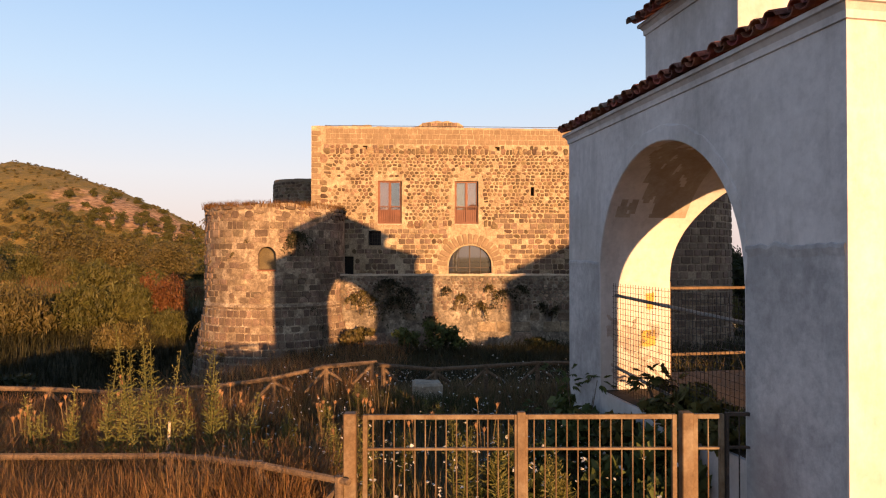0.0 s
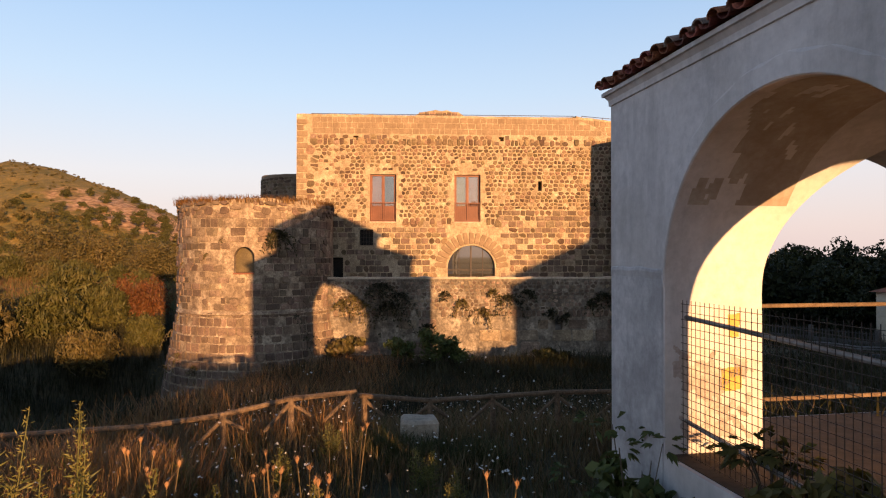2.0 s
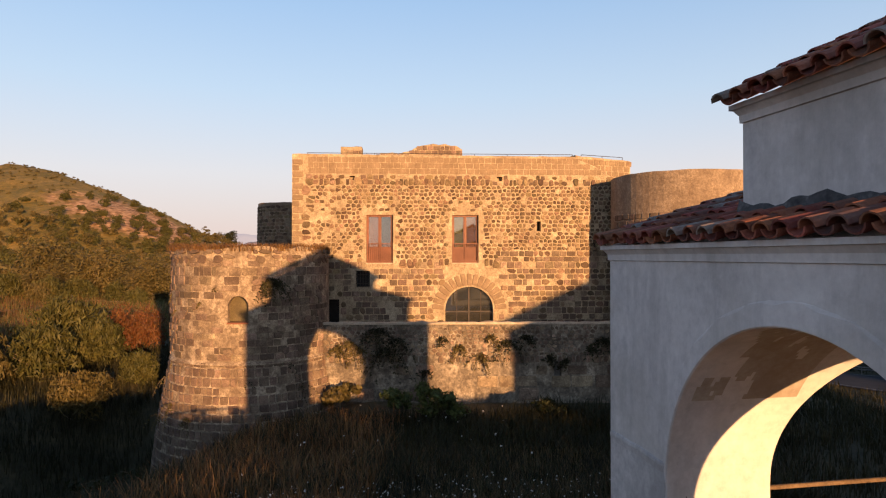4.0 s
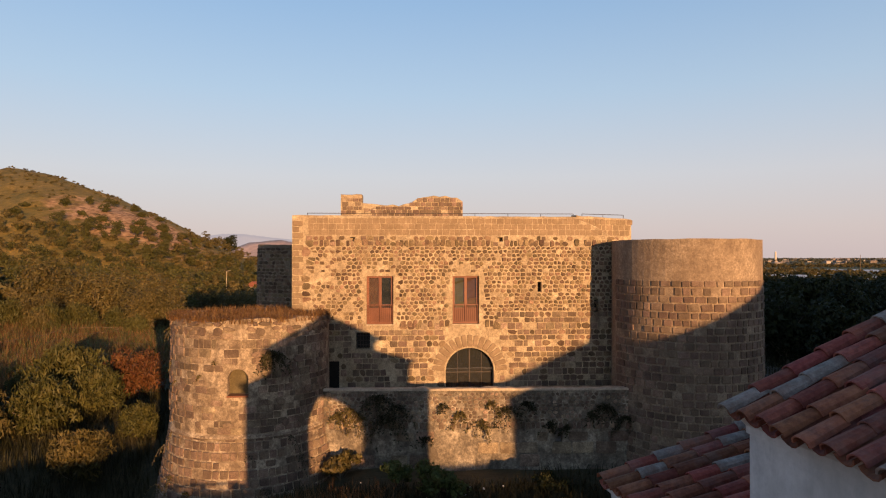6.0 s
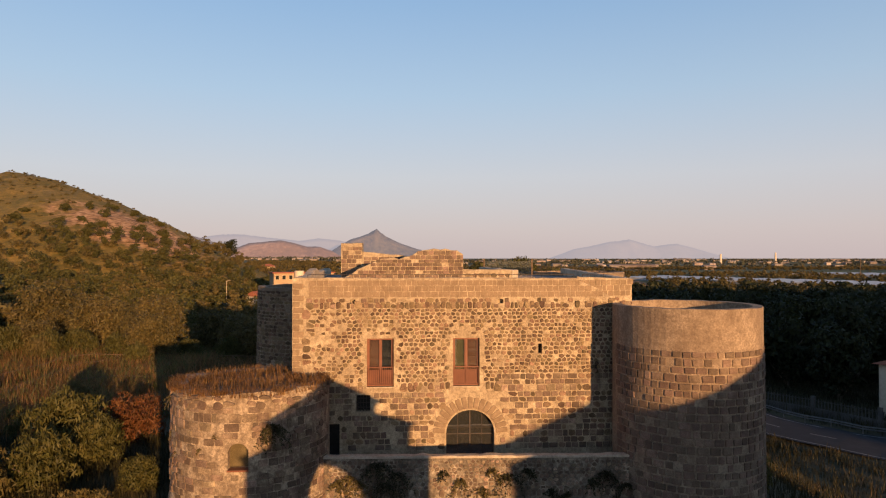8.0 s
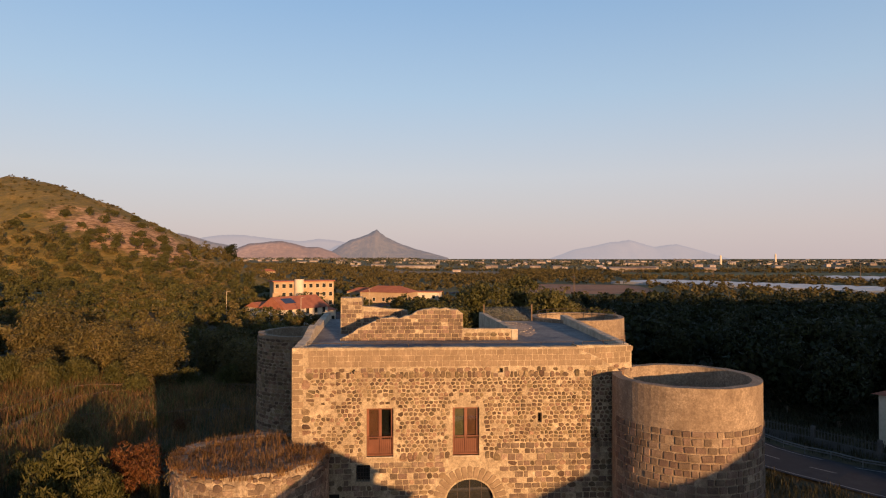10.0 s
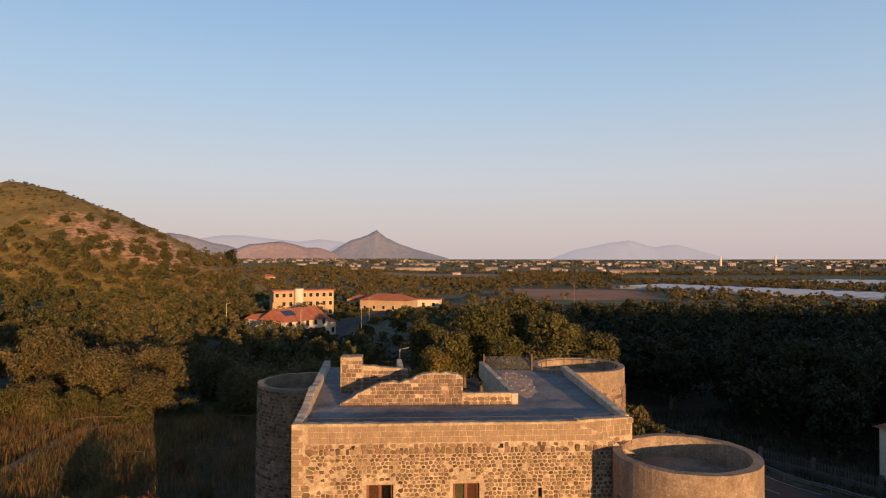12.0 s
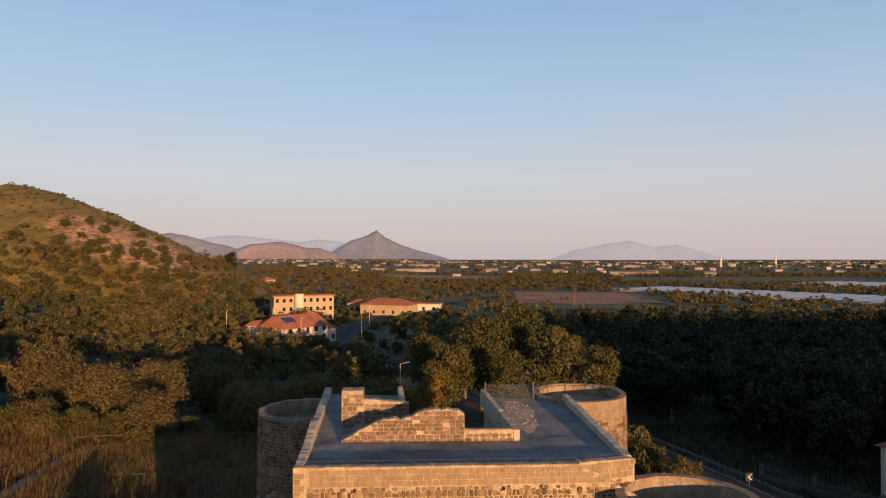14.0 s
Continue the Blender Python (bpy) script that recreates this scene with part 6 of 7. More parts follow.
# plants rooted in the walls: arching stems that hang from one root
def hanging_plant(x, y, z, long, stems, seed, mat="herb_shaded", label="loose caper-like plant hanging from the wall", leaf=0.13):
    r = np.random.default_rng(seed)
    b = thing("wall_plant", pose(x, y, z), label, "wall plant", "plants in the walls")
    bm, out = bmesh.new(), []
    for k in range(stems):
        a = r.uniform(-1.35, 1.35)
        ln, up = long * r.uniform(0.45, 1.0), r.uniform(0.1, 0.8)
        last = np.array([0.0, 0.12, 0.0])
        for q in range(1, 7):
            t = q / 6
            p = np.array([math.sin(a) * ln * 0.95 * t, -math.cos(a) * ln * 0.42 * t * (1.3 - 0.5 * t), ln * (up * t - 1.25 * t * t)])
            rod(bm, last, p, 0.008, 0.005, 3, cap=False)
            for _ in range(4):
                lance(out, last + (p - last) * r.random(), r.normal(size=3) + np.array([0, -0.3, -0.25]), leaf * r.uniform(0.6, 1.4), leaf * 0.24, r)
            last = p
    part("stem", bm, M["bark"], b)
    c = new("leaves", quads_mesh("leaves", out, M[mat]))
    c.parent = b


for i, (x, z, ln, n) in enumerate(((-2.5, 2.0, 1.5, 22), (-2.2, 1.2, 1.5, 20), (-1.8, 1.6, 1.0, 10), (0.9, 1.35, 0.7, 8), (1.75, 1.0, 0.9, 10), (2.1, 1.75, 0.7, 6), (2.9, 1.55, 1.0, 12), (3.6, 1.75, 0.6, 7), (7.0, 1.6, 1.1, 15), (6.3, 1.3, 0.6, 7),
                                   (-3.7, 1.5, 1.0, 12), (-3.2, 1.2, 0.8, 8), (-4.3, 1.3, 0.9, 8), (7.8, 1.1, 1.1, 14), (-0.6, 0.3, 0.6, 6), (4.6, 0.9, 0.7, 8), (5.4, 0.75, 0.5, 6), (0.1, 1.7, 0.5, 5))):
    # sun or shade is put into the leaf colour, plant by plant
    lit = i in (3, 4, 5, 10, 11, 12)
    hanging_plant(x, 30.42 + 0.0214 * (x + 5.3), z, ln, n, 400 + i, "leaf_olive" if lit else "herb_shaded", "sunlit loose plant hanging from the terrace wall" if lit else "loose plant hanging from the terrace wall, leaves darkened for shade")
hanging_plant(-6.35, 28.3, 4.15, 0.95, 40, 440, "herb_shaded", "dark plant rooted in the tower wall")
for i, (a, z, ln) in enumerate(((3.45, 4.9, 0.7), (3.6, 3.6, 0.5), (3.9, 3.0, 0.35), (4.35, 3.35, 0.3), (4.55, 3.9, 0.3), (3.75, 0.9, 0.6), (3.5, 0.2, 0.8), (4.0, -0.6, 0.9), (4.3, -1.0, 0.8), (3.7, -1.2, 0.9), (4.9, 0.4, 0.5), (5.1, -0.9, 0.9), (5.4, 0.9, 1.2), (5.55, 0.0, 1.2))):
    q = 3.16 + 0.2 * max(0.0, 1.1 - z)
    # leaves darkened on the tower's shaded side
    hanging_plant(TL[0] + q * math.cos(a), TL[1] + q * math.sin(a), z, ln, 6 if ln < 0.6 else 9, 450 + i, "leaf_olive" if a < 4.7 else "herb_shaded", "small dry plant rooted in the tower wall", 0.08)


def tower_level(x, y):
    return np.full_like(np.asarray(x, float), 5.36)


ring = [(TL[0] + q * math.cos(a), TL[1] + q * math.sin(a)) for q, a in ((math.sqrt(rng.uniform(0.0, 1)) * 3.1, rng.uniform(0, 6.283)) for _ in range(900))]
rim = [(TL[0] + q * math.cos(a), TL[1] + q * math.sin(a)) for q, a in ((rng.uniform(2.9, 3.26), rng.uniform(3.0, 6.4)) for _ in range(300))]
blades("tower_rim_grass", rim, 0.32, 6, M["straw"], 43, "dry grass spilling over the tower's broken rim", 0.07, 0.01, bend=1.3, level=tower_level)
blades("tower_grass", ring, 0.3, 6, M["straw"], 41, "dry orange grass on the ruined tower", 0.06, 0.009, level=tower_level)

# ---- houses and the road's furniture ----
M["ochre"] = surface("ochre_render", (0.26, 0.175, 0.1), (0.34, 0.235, 0.14), (0.42, 0.3, 0.19), 0.3, 3, bump=0.1)
M["cream"] = surface("cream_render", (0.42, 0.35, 0.26), (0.52, 0.44, 0.34), (0.6, 0.52, 0.42), 0.3, 3, bump=0.1)
M["roof_red"] = surface("far_tile_roof", (0.2, 0.07, 0.04), (0.3, 0.1, 0.055), (0.36, 0.15, 0.085), 0.5, 4, bump=0.3)
M["solar"] = surface("solar_panel", (0.02, 0.03, 0.06), (0.03, 0.045, 0.09), (0.045, 0.06, 0.12), 2, 10, rough=0.2, bump=0)


def far_house(x, y, turn, wide, deep, wall_h, roof_h, mat, label, storeys=2, bays=4, hip=True, name="house", over=0.5):
    h = thing(name, pose(x, y, hz(x, y) - 0.2, 0, 0, turn), label, name.replace("_", " "), "houses in the valley")
    boxpart("wall", (-wide / 2, wide / 2, -deep / 2, deep / 2, 0, wall_h), M[mat], h)
    bm = bmesh.new()
    w, d = wide / 2 + over, deep / 2 + over
    if roof_h:
        if hip:
            rl = max(0.1, (wide - deep) / 2)
            vs = [bm.verts.new(v) for v in ((-w, -d, wall_h), (w, -d, wall_h), (w, d, wall_h), (-w, d, wall_h), (-rl, 0, wall_h + roof_h), (rl, 0, wall_h + roof_h))]
            for f in ((0, 1, 5, 4), (1, 2, 5), (2, 3, 4, 5), (3, 0, 4), (3, 2, 1, 0)):
                bm.faces.new([vs[i] for i in f])
        else:
            vs = [bm.verts.new(v) for v in ((-w, -d, wall_h), (w, -d, wall_h), (w, d, wall_h), (-w, d, wall_h), (-w, 0, wall_h + roof_h), (w, 0, wall_h + roof_h))]
            for f in ((0, 1, 5, 4), (1, 2, 5), (2, 3, 4, 5), (3, 0, 4), (3, 2, 1, 0)):
                bm.faces.new([vs[i] for i in f])
        part("roof", bm, M["roof_red"], h)
    else:
        box(bm, -w, w, -d, d, wall_h, wall_h + 0.35)
        part("roof", bm, M["roof_red"], h)
    for sgn in (-1, 1):
        for s in range(storeys):
            for b in range(bays):
                xx = -wide / 2 + wide * (b + 0.5) / bays
                z = 0.9 + s * wall_h / storeys
                win = new("window")
                win.parent = h
                win.matrix_basis = pose(xx, sgn * (deep / 2 + 0.02), z, 0, 0, 0 if sgn < 0 else 180)
                bm = bmesh.new()
                box(bm, -0.6, 0.6, -0.03, 0.05, 0, 1.45)
                part("pane", bm, M["glass"], win)
                bm = bmesh.new()
                for a0, a1, z0, z1 in ((-0.7, -0.6, -0.1, 1.55), (0.6, 0.7, -0.1, 1.55), (-0.6, 0.6, 1.45, 1.55), (-0.6, 0.6, -0.1, 0.0)):
                    box(bm, a0, a1, -0.08, 0.05, z0, z1)
                part("frame", bm, M["cream"], win)
    return h


hA = far_house(-42.2, 189, 55, 15.7, 10.5, 4.8, 3.3, "cream", "cream house with a red tile roof and solar panels", 2, 5, hip=False)
boxpart("solar_panel", (-6.2, -2.4, -3.6, -1.2, 0, 0.12), M["solar"], hA, "blue solar panels", m=pose(0, 0, 8.1, 29.8, 0, 0))
far_house(-51.5, 193, 55, 9, 6, 4.4, 1.5, "cream", "low annexe with a red tile roof", 1, 2, hip=False)
far_house(-35.2, 196, 55, 5, 5, 4.0, 0.8, "cream", "small annexe with a terrace", 1, 2, hip=False)
hB = far_house(-52.6, 246, 24, 22, 9, 9.4, 0, "ochre", "long three-storey ochre building with a flat roof", 3, 9, name="apartment_building")
bm = bmesh.new()
rod(bm, (-2.0, -5.0, -0.5), (-2.0, -5.0, 10.3), 1.7, seg=24)
part("stair_tower", bm, M["cream"], hB, "round pale stair tower")
boxpart("end_wall", (-11.6, -9.0, -6.0, -1.0, -0.2, 5.5), M["ochre"], hB)
far_house(-23, 282, -20, 22, 11, 4.6, 2.6, "ochre", "low house with red tile roofs", 1, 5)
far_house(-36, 300, -14, 13, 8, 4.2, 1.8, "ochre", "low house behind a yard", 1, 3)
far_house(-8, 300, -10, 14, 8, 3.6, 0, "cream", "flat-roofed shed by a yard", 1, 3, name="shed")
far_house(-112, 420, 10, 9, 7, 6, 1.6, "ochre", "small house on the hill's foot", 2, 2)
far_house(52.3, 69.5, 28, 11, 9, 5.6, 2.0, "cream", "white roadside house with a red tile roof", 2, 3)

# settlements on the plain, too far to tell apart
r = random.Random(91)
verts, faces = [], []
for _ in range(300):
    y = 750 * (1 + 3.2 * r.random() ** 0.8)
    x = r.uniform(-0.32, 0.72) * y
    w, d, h = r.uniform(6, 17) * (1 + y / 4000), r.uniform(8, 14), r.uniform(2.6, 4.8)
    if r.random() < 0.06:
        w, h = w * 3.2, h * 1.3
    z, b = hz(x, y), len(verts)
    verts += [(x + a * w / 2, y + c * d / 2, z + e * h) for e in (0, 1) for a, c in ((-1, -1), (1, -1), (1, 1), (-1, 1))]
    verts += [(x - w / 2, y, z + h * 1.3), (x + w / 2, y, z + h * 1.3)]
    faces += [tuple(b + i for i in f) for f in ((0, 1, 5, 4), (1, 2, 6, 9, 5), (2, 3, 7, 6), (3, 0, 4, 8, 7), (4, 5, 9, 8), (6, 7, 8, 9))]
M["town"] = surface("town_render", (0.15, 0.115, 0.095), (0.25, 0.205, 0.175), (0.42, 0.38, 0.345), 0.02, 0.2, bump=0, vary=0.35, random_by="island")
tagged(from_lists("distant_town", verts, faces, M["town"]), "scattered pale houses and sheds on the far plain", "town", kind="stuff")
for x, y, h in ((920, 1800, 27), (640, 1500, 22), (1180, 1650, 24), (215, 520, 16), (66, 330, 11), (300, 470, 15)):
    bm = bmesh.new()
    rod(bm, (0, 0, 0), (0, 0, h), 3.0 if y > 1000 else 0.22, 2.0 if y > 1000 else 0.14, 10)
    m = part("water_tower" if y > 1000 else "pole", bm, M["cream"] if y > 1000 else M["wood"])
    m.matrix_world = pose(x, y, hz(x, y))
    tagged(m, "tall pale tower on the far plain" if y > 1000 else "tall wooden utility pole on the plain", "tower" if y > 1000 else "pole")

# poles along the valley road
for x, y, h in ((-38, 178, 8), (-24, 196, 8.5), (-26.5, 238, 8), (-5.6, 90, 9.5), (-62, 190, 8)):
    p = thing("street_lamp" if y < 200 and x > -30 and y > 100 else "utility_pole", pose(x, y, hz(x, y)), "slim grey pole beside the valley road", "pole", "poles in the valley")
    bm = bmesh.new()
    rod(bm, (0, 0, -0.3), (0, 0, h), 0.11, 0.07)
    part("pole", bm, M["coping"], p)
    bm = bmesh.new()
    rod(bm, (0, 0, h), (1.2, 0, h + 0.25), 0.05, 0.04, 6)
    part("arm", bm, M["coping"], p)

# guard rails, chevron signs, wall and pickets by the road
M["galv"] = surface("galvanised_steel", (0.12, 0.115, 0.115), (0.17, 0.165, 0.16), (0.25, 0.24, 0.23), 2, 12, rough=0.6, metal=0.4, bump=0.1)
M["sign_black"] = surface("black_sign", (0.012, 0.012, 0.013), (0.02, 0.02, 0.02), (0.03, 0.03, 0.03), 3, 20, rough=0.5, bump=0)
M["sign_white"] = surface("white_sign", (0.6, 0.6, 0.6), (0.72, 0.72, 0.72), (0.8, 0.8, 0.8), 3, 20, rough=0.4, bump=0)


def guard_rail(i0, i1, off):
    pts = []
    for i in range(i0, i1):
        a, b = road_line[i - 1], road_line[i + 1]
        d = Vector((b[0] - a[0], b[1] - a[1], 0)).normalized()
        x, y = road_line[i][0] - d.y * off, road_line[i][1] + d.x * off
        pts.append(Vector((x, y, hz(x, y))))
    g = thing("guard_rail", Matrix.Translation(pts[0]), "galvanised steel guard rail along the road", "guard rail", "guard rails")
    for a, b in zip(pts, pts[1:]):
        bm = bmesh.new()
        rod(bm, a - pts[0] + Vector((0, 0, 0.0)), a - pts[0] + Vector((0, 0, 0.75)), 0.05, seg=6)
        part("post", bm, M["galv"], g)
        bm = bmesh.new()
        for z in (0.5, 0.72):
            rod(bm, a - pts[0] + Vector((0, 0, z)), b - pts[0] + Vector((0, 0, z)), 0.07, seg=6)
        part("beam", bm, M["galv"], g)


near = [i for i, (x, y) in enumerate(road_line) if 56 < y < 92]
guard_rail(near[0], near[-1], -4.2)
for (x, y) in ((33.0, 73.6), (24.9, 78.5)):
    s = thing("road_sign", pose(x, y, hz(x, y), 0, 0, 12), "black curve marker with a white chevron", "road sign", "curve markers")
    boxpart("board", (-0.45, 0.45, -0.03, 0.0, 0.9, 1.8), M["sign_black"], s)
    bm = bmesh.new()
    for sg in (-1, 1):
        a, b = Vector((-0.22, -0.04, 1.35)), Vector((0.16, -0.04, 1.35 + sg * 0.34))
        vs = [bm.verts.new(v) for v in (a, a + Vector((0.2, 0, 0)), b + Vector((0.2, 0, 0)), b)]
        bm.faces.new(vs if sg < 0 else vs[::-1])
    bmesh.ops.solidify(bm, geom=bm.faces[:], thickness=0.008)
    part("chevron", bm, M["sign_white"], s)
    bm = bmesh.new()
    rod(bm, (0, 0.03, -0.2), (0, 0.03, 1.8), 0.03)
    part("post", bm, M["galv"], s)

wl_pts = [(35.5, 76), (39.0, 71.8), (42.5, 66.5), (46.0, 61.0), (49, 55)]
yard = thing("yard_wall", pose(wl_pts[0][0], wl_pts[0][1], hz(38, 68)), "low concrete wall with pale pickets beside the road", "wall")
org = Vector((*wl_pts[0], 0))
for a, b in zip(wl_pts, wl_pts[1:]):
    a, b = Vector((*a, 0)) - org, Vector((*b, 0)) - org
    d = b - a
    m = Matrix.Translation(a) @ pose(0, 0, 0, 0, 0, math.degrees(math.atan2(d.y, d.x)))
    boxpart("plinth", (0, d.length, -0.1, 0.1, -0.3, 0.8), M["old_concrete"], yard, m=m)
    boxpart("pier", (-0.18, 0.18, -0.18, 0.18, -0.3, 2.0), M["old_concrete"], yard, m=m)
    boxpart("top_rail", (0, d.length, -0.02, 0.02, 1.55, 1.6), M["old_concrete"], yard, m=m)
    for k in range(int(d.length / 0.32)):
        boxpart("picket", (0.2 + k * 0.32, 0.27 + k * 0.32, -0.025, 0.025, 0.8, 1.75), M["old_concrete"], yard, m=m)

# thin rails on the castle roof
for pts in ([(6.6, 33.5), (8.75, 34.35)], [(-5.6, 49.0), (-3.0, 48.8)], [(3.4, 48.0), (6.2, 48.2)], [(-6.0, 32.9), (6.2, 33.5)]):
    rl = thing("roof_rail", pose(0, 0, 0), "thin dark steel rail on the roof edge", "railing", "roof rails")
    a, b = [Vector((*q, DECK)) for q in pts]
    tall = 0.5
    for zz in (tall,):
        bm = bmesh.new()
        rod(bm, a + Vector((0, 0, zz)), b + Vector((0, 0, zz)), 0.014, seg=6)
        part("rail", bm, M["iron"], rl)
    n = max(2, int((b - a).length / 1.4))
    for k in range(n + 1):
        bm = bmesh.new()
        rod(bm, a.lerp(b, k / n), a.lerp(b, k / n) + Vector((0, 0, tall)), 0.014, seg=6)
        part("post", bm, M["iron"], rl)

# bare earth and crumbs of mortar left on the deck
dr = random.Random(17)
bm = bmesh.new()
rim_pts = [bm.verts.new((4.75 + (0.95 + 0.16 * dr.uniform(-1, 1)) * math.cos(k * 0.314), 43.6 + (3.9 + 0.5 * dr.uniform(-1, 1)) * math.sin(k * 0.314), DECK + 0.034)) for k in range(20)]
hub = bm.verts.new((4.75, 43.6, DECK + 0.07))
for k in range(20):
    bm.faces.new((hub, rim_pts[k], rim_pts[(k + 1) % 20]))
part("earth_patch", bm, M["bare_deck"], castle, "dry brown earth lying on the roof deck")
bm = bmesh.new()
for _ in range(70):
    u, a = math.sqrt(dr.random()), dr.uniform(0, 6.283)
    bmesh.ops.create_icosphere(bm, subdivisions=1, radius=dr.uniform(0.02, 0.055), matrix=pose(4.75 + 1.0 * u * math.cos(a), 43.6 + 3.9 * u * math.sin(a), DECK + 0.07, 0, 0, dr.uniform(0, 90)) @ Matrix.Diagonal((1, 0.8, 0.6, 1)))
tagged(part("crumbs", bm, M["coping"], castle, "crumbs of stone and mortar"), kind="stuff")
ring_rail = thing("roof_rail", pose(*TBR, 8.9), "curved thin steel rail inside the rear tower's parapet", "railing", "roof rails")
ring_at = [Vector((2.72 * math.cos(a), 2.72 * math.sin(a), 0)) for a in np.linspace(-0.6, math.pi + 0.3, 15)]
for a, b in zip(ring_at, ring_at[1:]):
    for zz in (0.62, 1.0):
        bm = bmesh.new()
        rod(bm, a + Vector((0, 0, zz)), b + Vector((0, 0, zz)), 0.016, seg=6)
        part("rail", bm, M["iron"], ring_rail)
for a in ring_at[::2]:
    bm = bmesh.new()
    rod(bm, a, a + Vector((0, 0, 1.02)), 0.018, seg=6)
    part("post", bm, M["iron"], ring_rail)
screen = thing("glass_screen", pose(2.95, 47.9, DECK + 0.03, 0, 0, 3), "low glass screen between two posts at the roof's rear edge", "screen")
boxpart("pane", (0.05, 3.25, -0.006, 0.006, 0.08, 0.98), M["clear_glass"], screen, "clear glass pane")
for x in (0.0, 3.3):
    boxpart("post", (x - 0.045, x + 0.045, -0.045, 0.045, 0.0, 1.15), M["wood"], screen, bevel=0.006)

# ---- stones of the walls ----
RUBBLE, BLOCKS = stone_shapes(26, 0, 5), stone_shapes(10, 1, 6)


def rubble_cells(u0, u1, v0, v1, hrow, wide, seed, joint=(0.012, 0.03)):
    """Outlines of fitted rubble: each stone fills the room between its neighbours but for the joint."""
    r = random.Random(seed)
    seeds, v = [], v0
    while v < v1:
        h = r.uniform(*hrow)
        u = u0 + r.uniform(0, wide[1])
        while u < u1:
            w = r.uniform(*wide)
            seeds.append((u + w / 2, v + h / 2 + r.uniform(-0.2, 0.2) * h))
            u += w
        v += h
    p = np.array(seeds)
    out = []
    for i in range(len(p)):
        d = p - p[i]
        dist = np.hypot(d[:, 0], d[:, 1])
        poly = [(-0.32, -0.24), (0.32, -0.24), (0.32, 0.24), (-0.32, 0.24)]
        gap = r.uniform(*joint)
        for j in np.argsort(dist)[1:15]:
            nx, ny = d[j] / dist[j]
            lim = dist[j] / 2 - gap
            cut = []
            for (ax, ay), (bx, by) in zip(poly, poly[1:] + poly[:1]):
                ea, eb = ax * nx + ay * ny - lim, bx * nx + by * ny - lim
                if ea <= 0:
                    cut.append((ax, ay))
                if ea * eb < 0:
                    t = ea / (ea - eb)
                    cut.append((ax + (bx - ax) * t, ay + (by - ay) * t))
            poly = cut
            if len(poly) < 3:
                break
        if len(poly) < 3:
            continue
        q = np.array(poly)
        edge = np.roll(q, -1, 0) - q
        q = q[np.hypot(edge[:, 0], edge[:, 1]) > 0.012]
        if len(q) < 3:
            continue
        nxt = np.roll(q, -1, 0)
        k = r.uniform(0.08, 0.22)
        ring = np.stack([q + (nxt - q) * k, nxt + (q - nxt) * k], 1).reshape(-1, 2)
        size = np.ptp(ring, axis=0)
        if size.min() > 0.05:
            out.append((p[i, 0], p[i, 1], ring + np.array([[r.uniform(-0.008, 0.008), r.uniform(-0.008, 0.008)] for _ in ring]), size))
    return out


def cell_stone(ring, depth, r):
    """A stone of that outline: sides, worn shoulder and a slightly tilted face."""
    n = len(ring)
    tx, tz = r.uniform(-0.12, 0.12), r.uniform(-0.12, 0.12)
    c = ring.mean(0)
    verts, faces = [], []
    for y, k in ((0.03, 1.0), (-depth * 0.55, 0.97), (-depth, 0.8)):
        for x, z in c + (ring - c) * k:
            verts.append((x, y - (tx * x + tz * z if y < -depth * 0.9 else 0), z))
    for lev in (0, n):
        for k in range(n):
            k2 = (k + 1) % n
            faces.append((lev + k, lev + k2, lev + n + k2, lev + n + k))
    faces.append(tuple(range(2 * n, 3 * n)))
    return np.array(verts), faces


def lay_unique(name, stones, piece_mat, rest_mat, parent, most=300):
    """Stones of their own shapes (pose, verts, faces): the first as parts, those past that joined."""
    for m, v, f in stones[:most]:
        me = bpy.data.meshes.new(name)
        me.from_pydata([tuple(q) for q in v], [], f)
        me.materials.append(piece_mat)
        ob = new(name, me)
        ob.parent = parent
        ob.matrix_basis = m
    verts, faces, base = [], [], 0
    for m, v, f in stones[most:]:
        a = np.array(m)
        verts.append(v @ a[:3, :3].T + a[:3, 3])
        faces += [tuple(base + k for k in fc) for fc in f]
        base += len(v)
    if verts:
        tagged(from_lists("joined_" + name, np.concatenate(verts), faces, rest_mat, parent), kind="stuff")


def in_hole(x, z, w=0.0):
    for xc in (-2.67, 1.19):
        if abs(x - xc) < 0.66 + w and 4.76 - 0.1 < z < 7.06 + 0.1:
            return True
    if abs(x + 3.42) < 0.37 + w and 3.65 < z < 4.6 or abs(x - 4.55) < 0.14 + w and 6.15 < z < 6.85 or abs(x + 4.75) < 0.3 + w and z < 3.3:
        return True
    return abs(x - 1.37) < 1.12 + w and (z < 2.75 or math.hypot(x - 1.37, (z - 2.72)) < 1.12 + w)


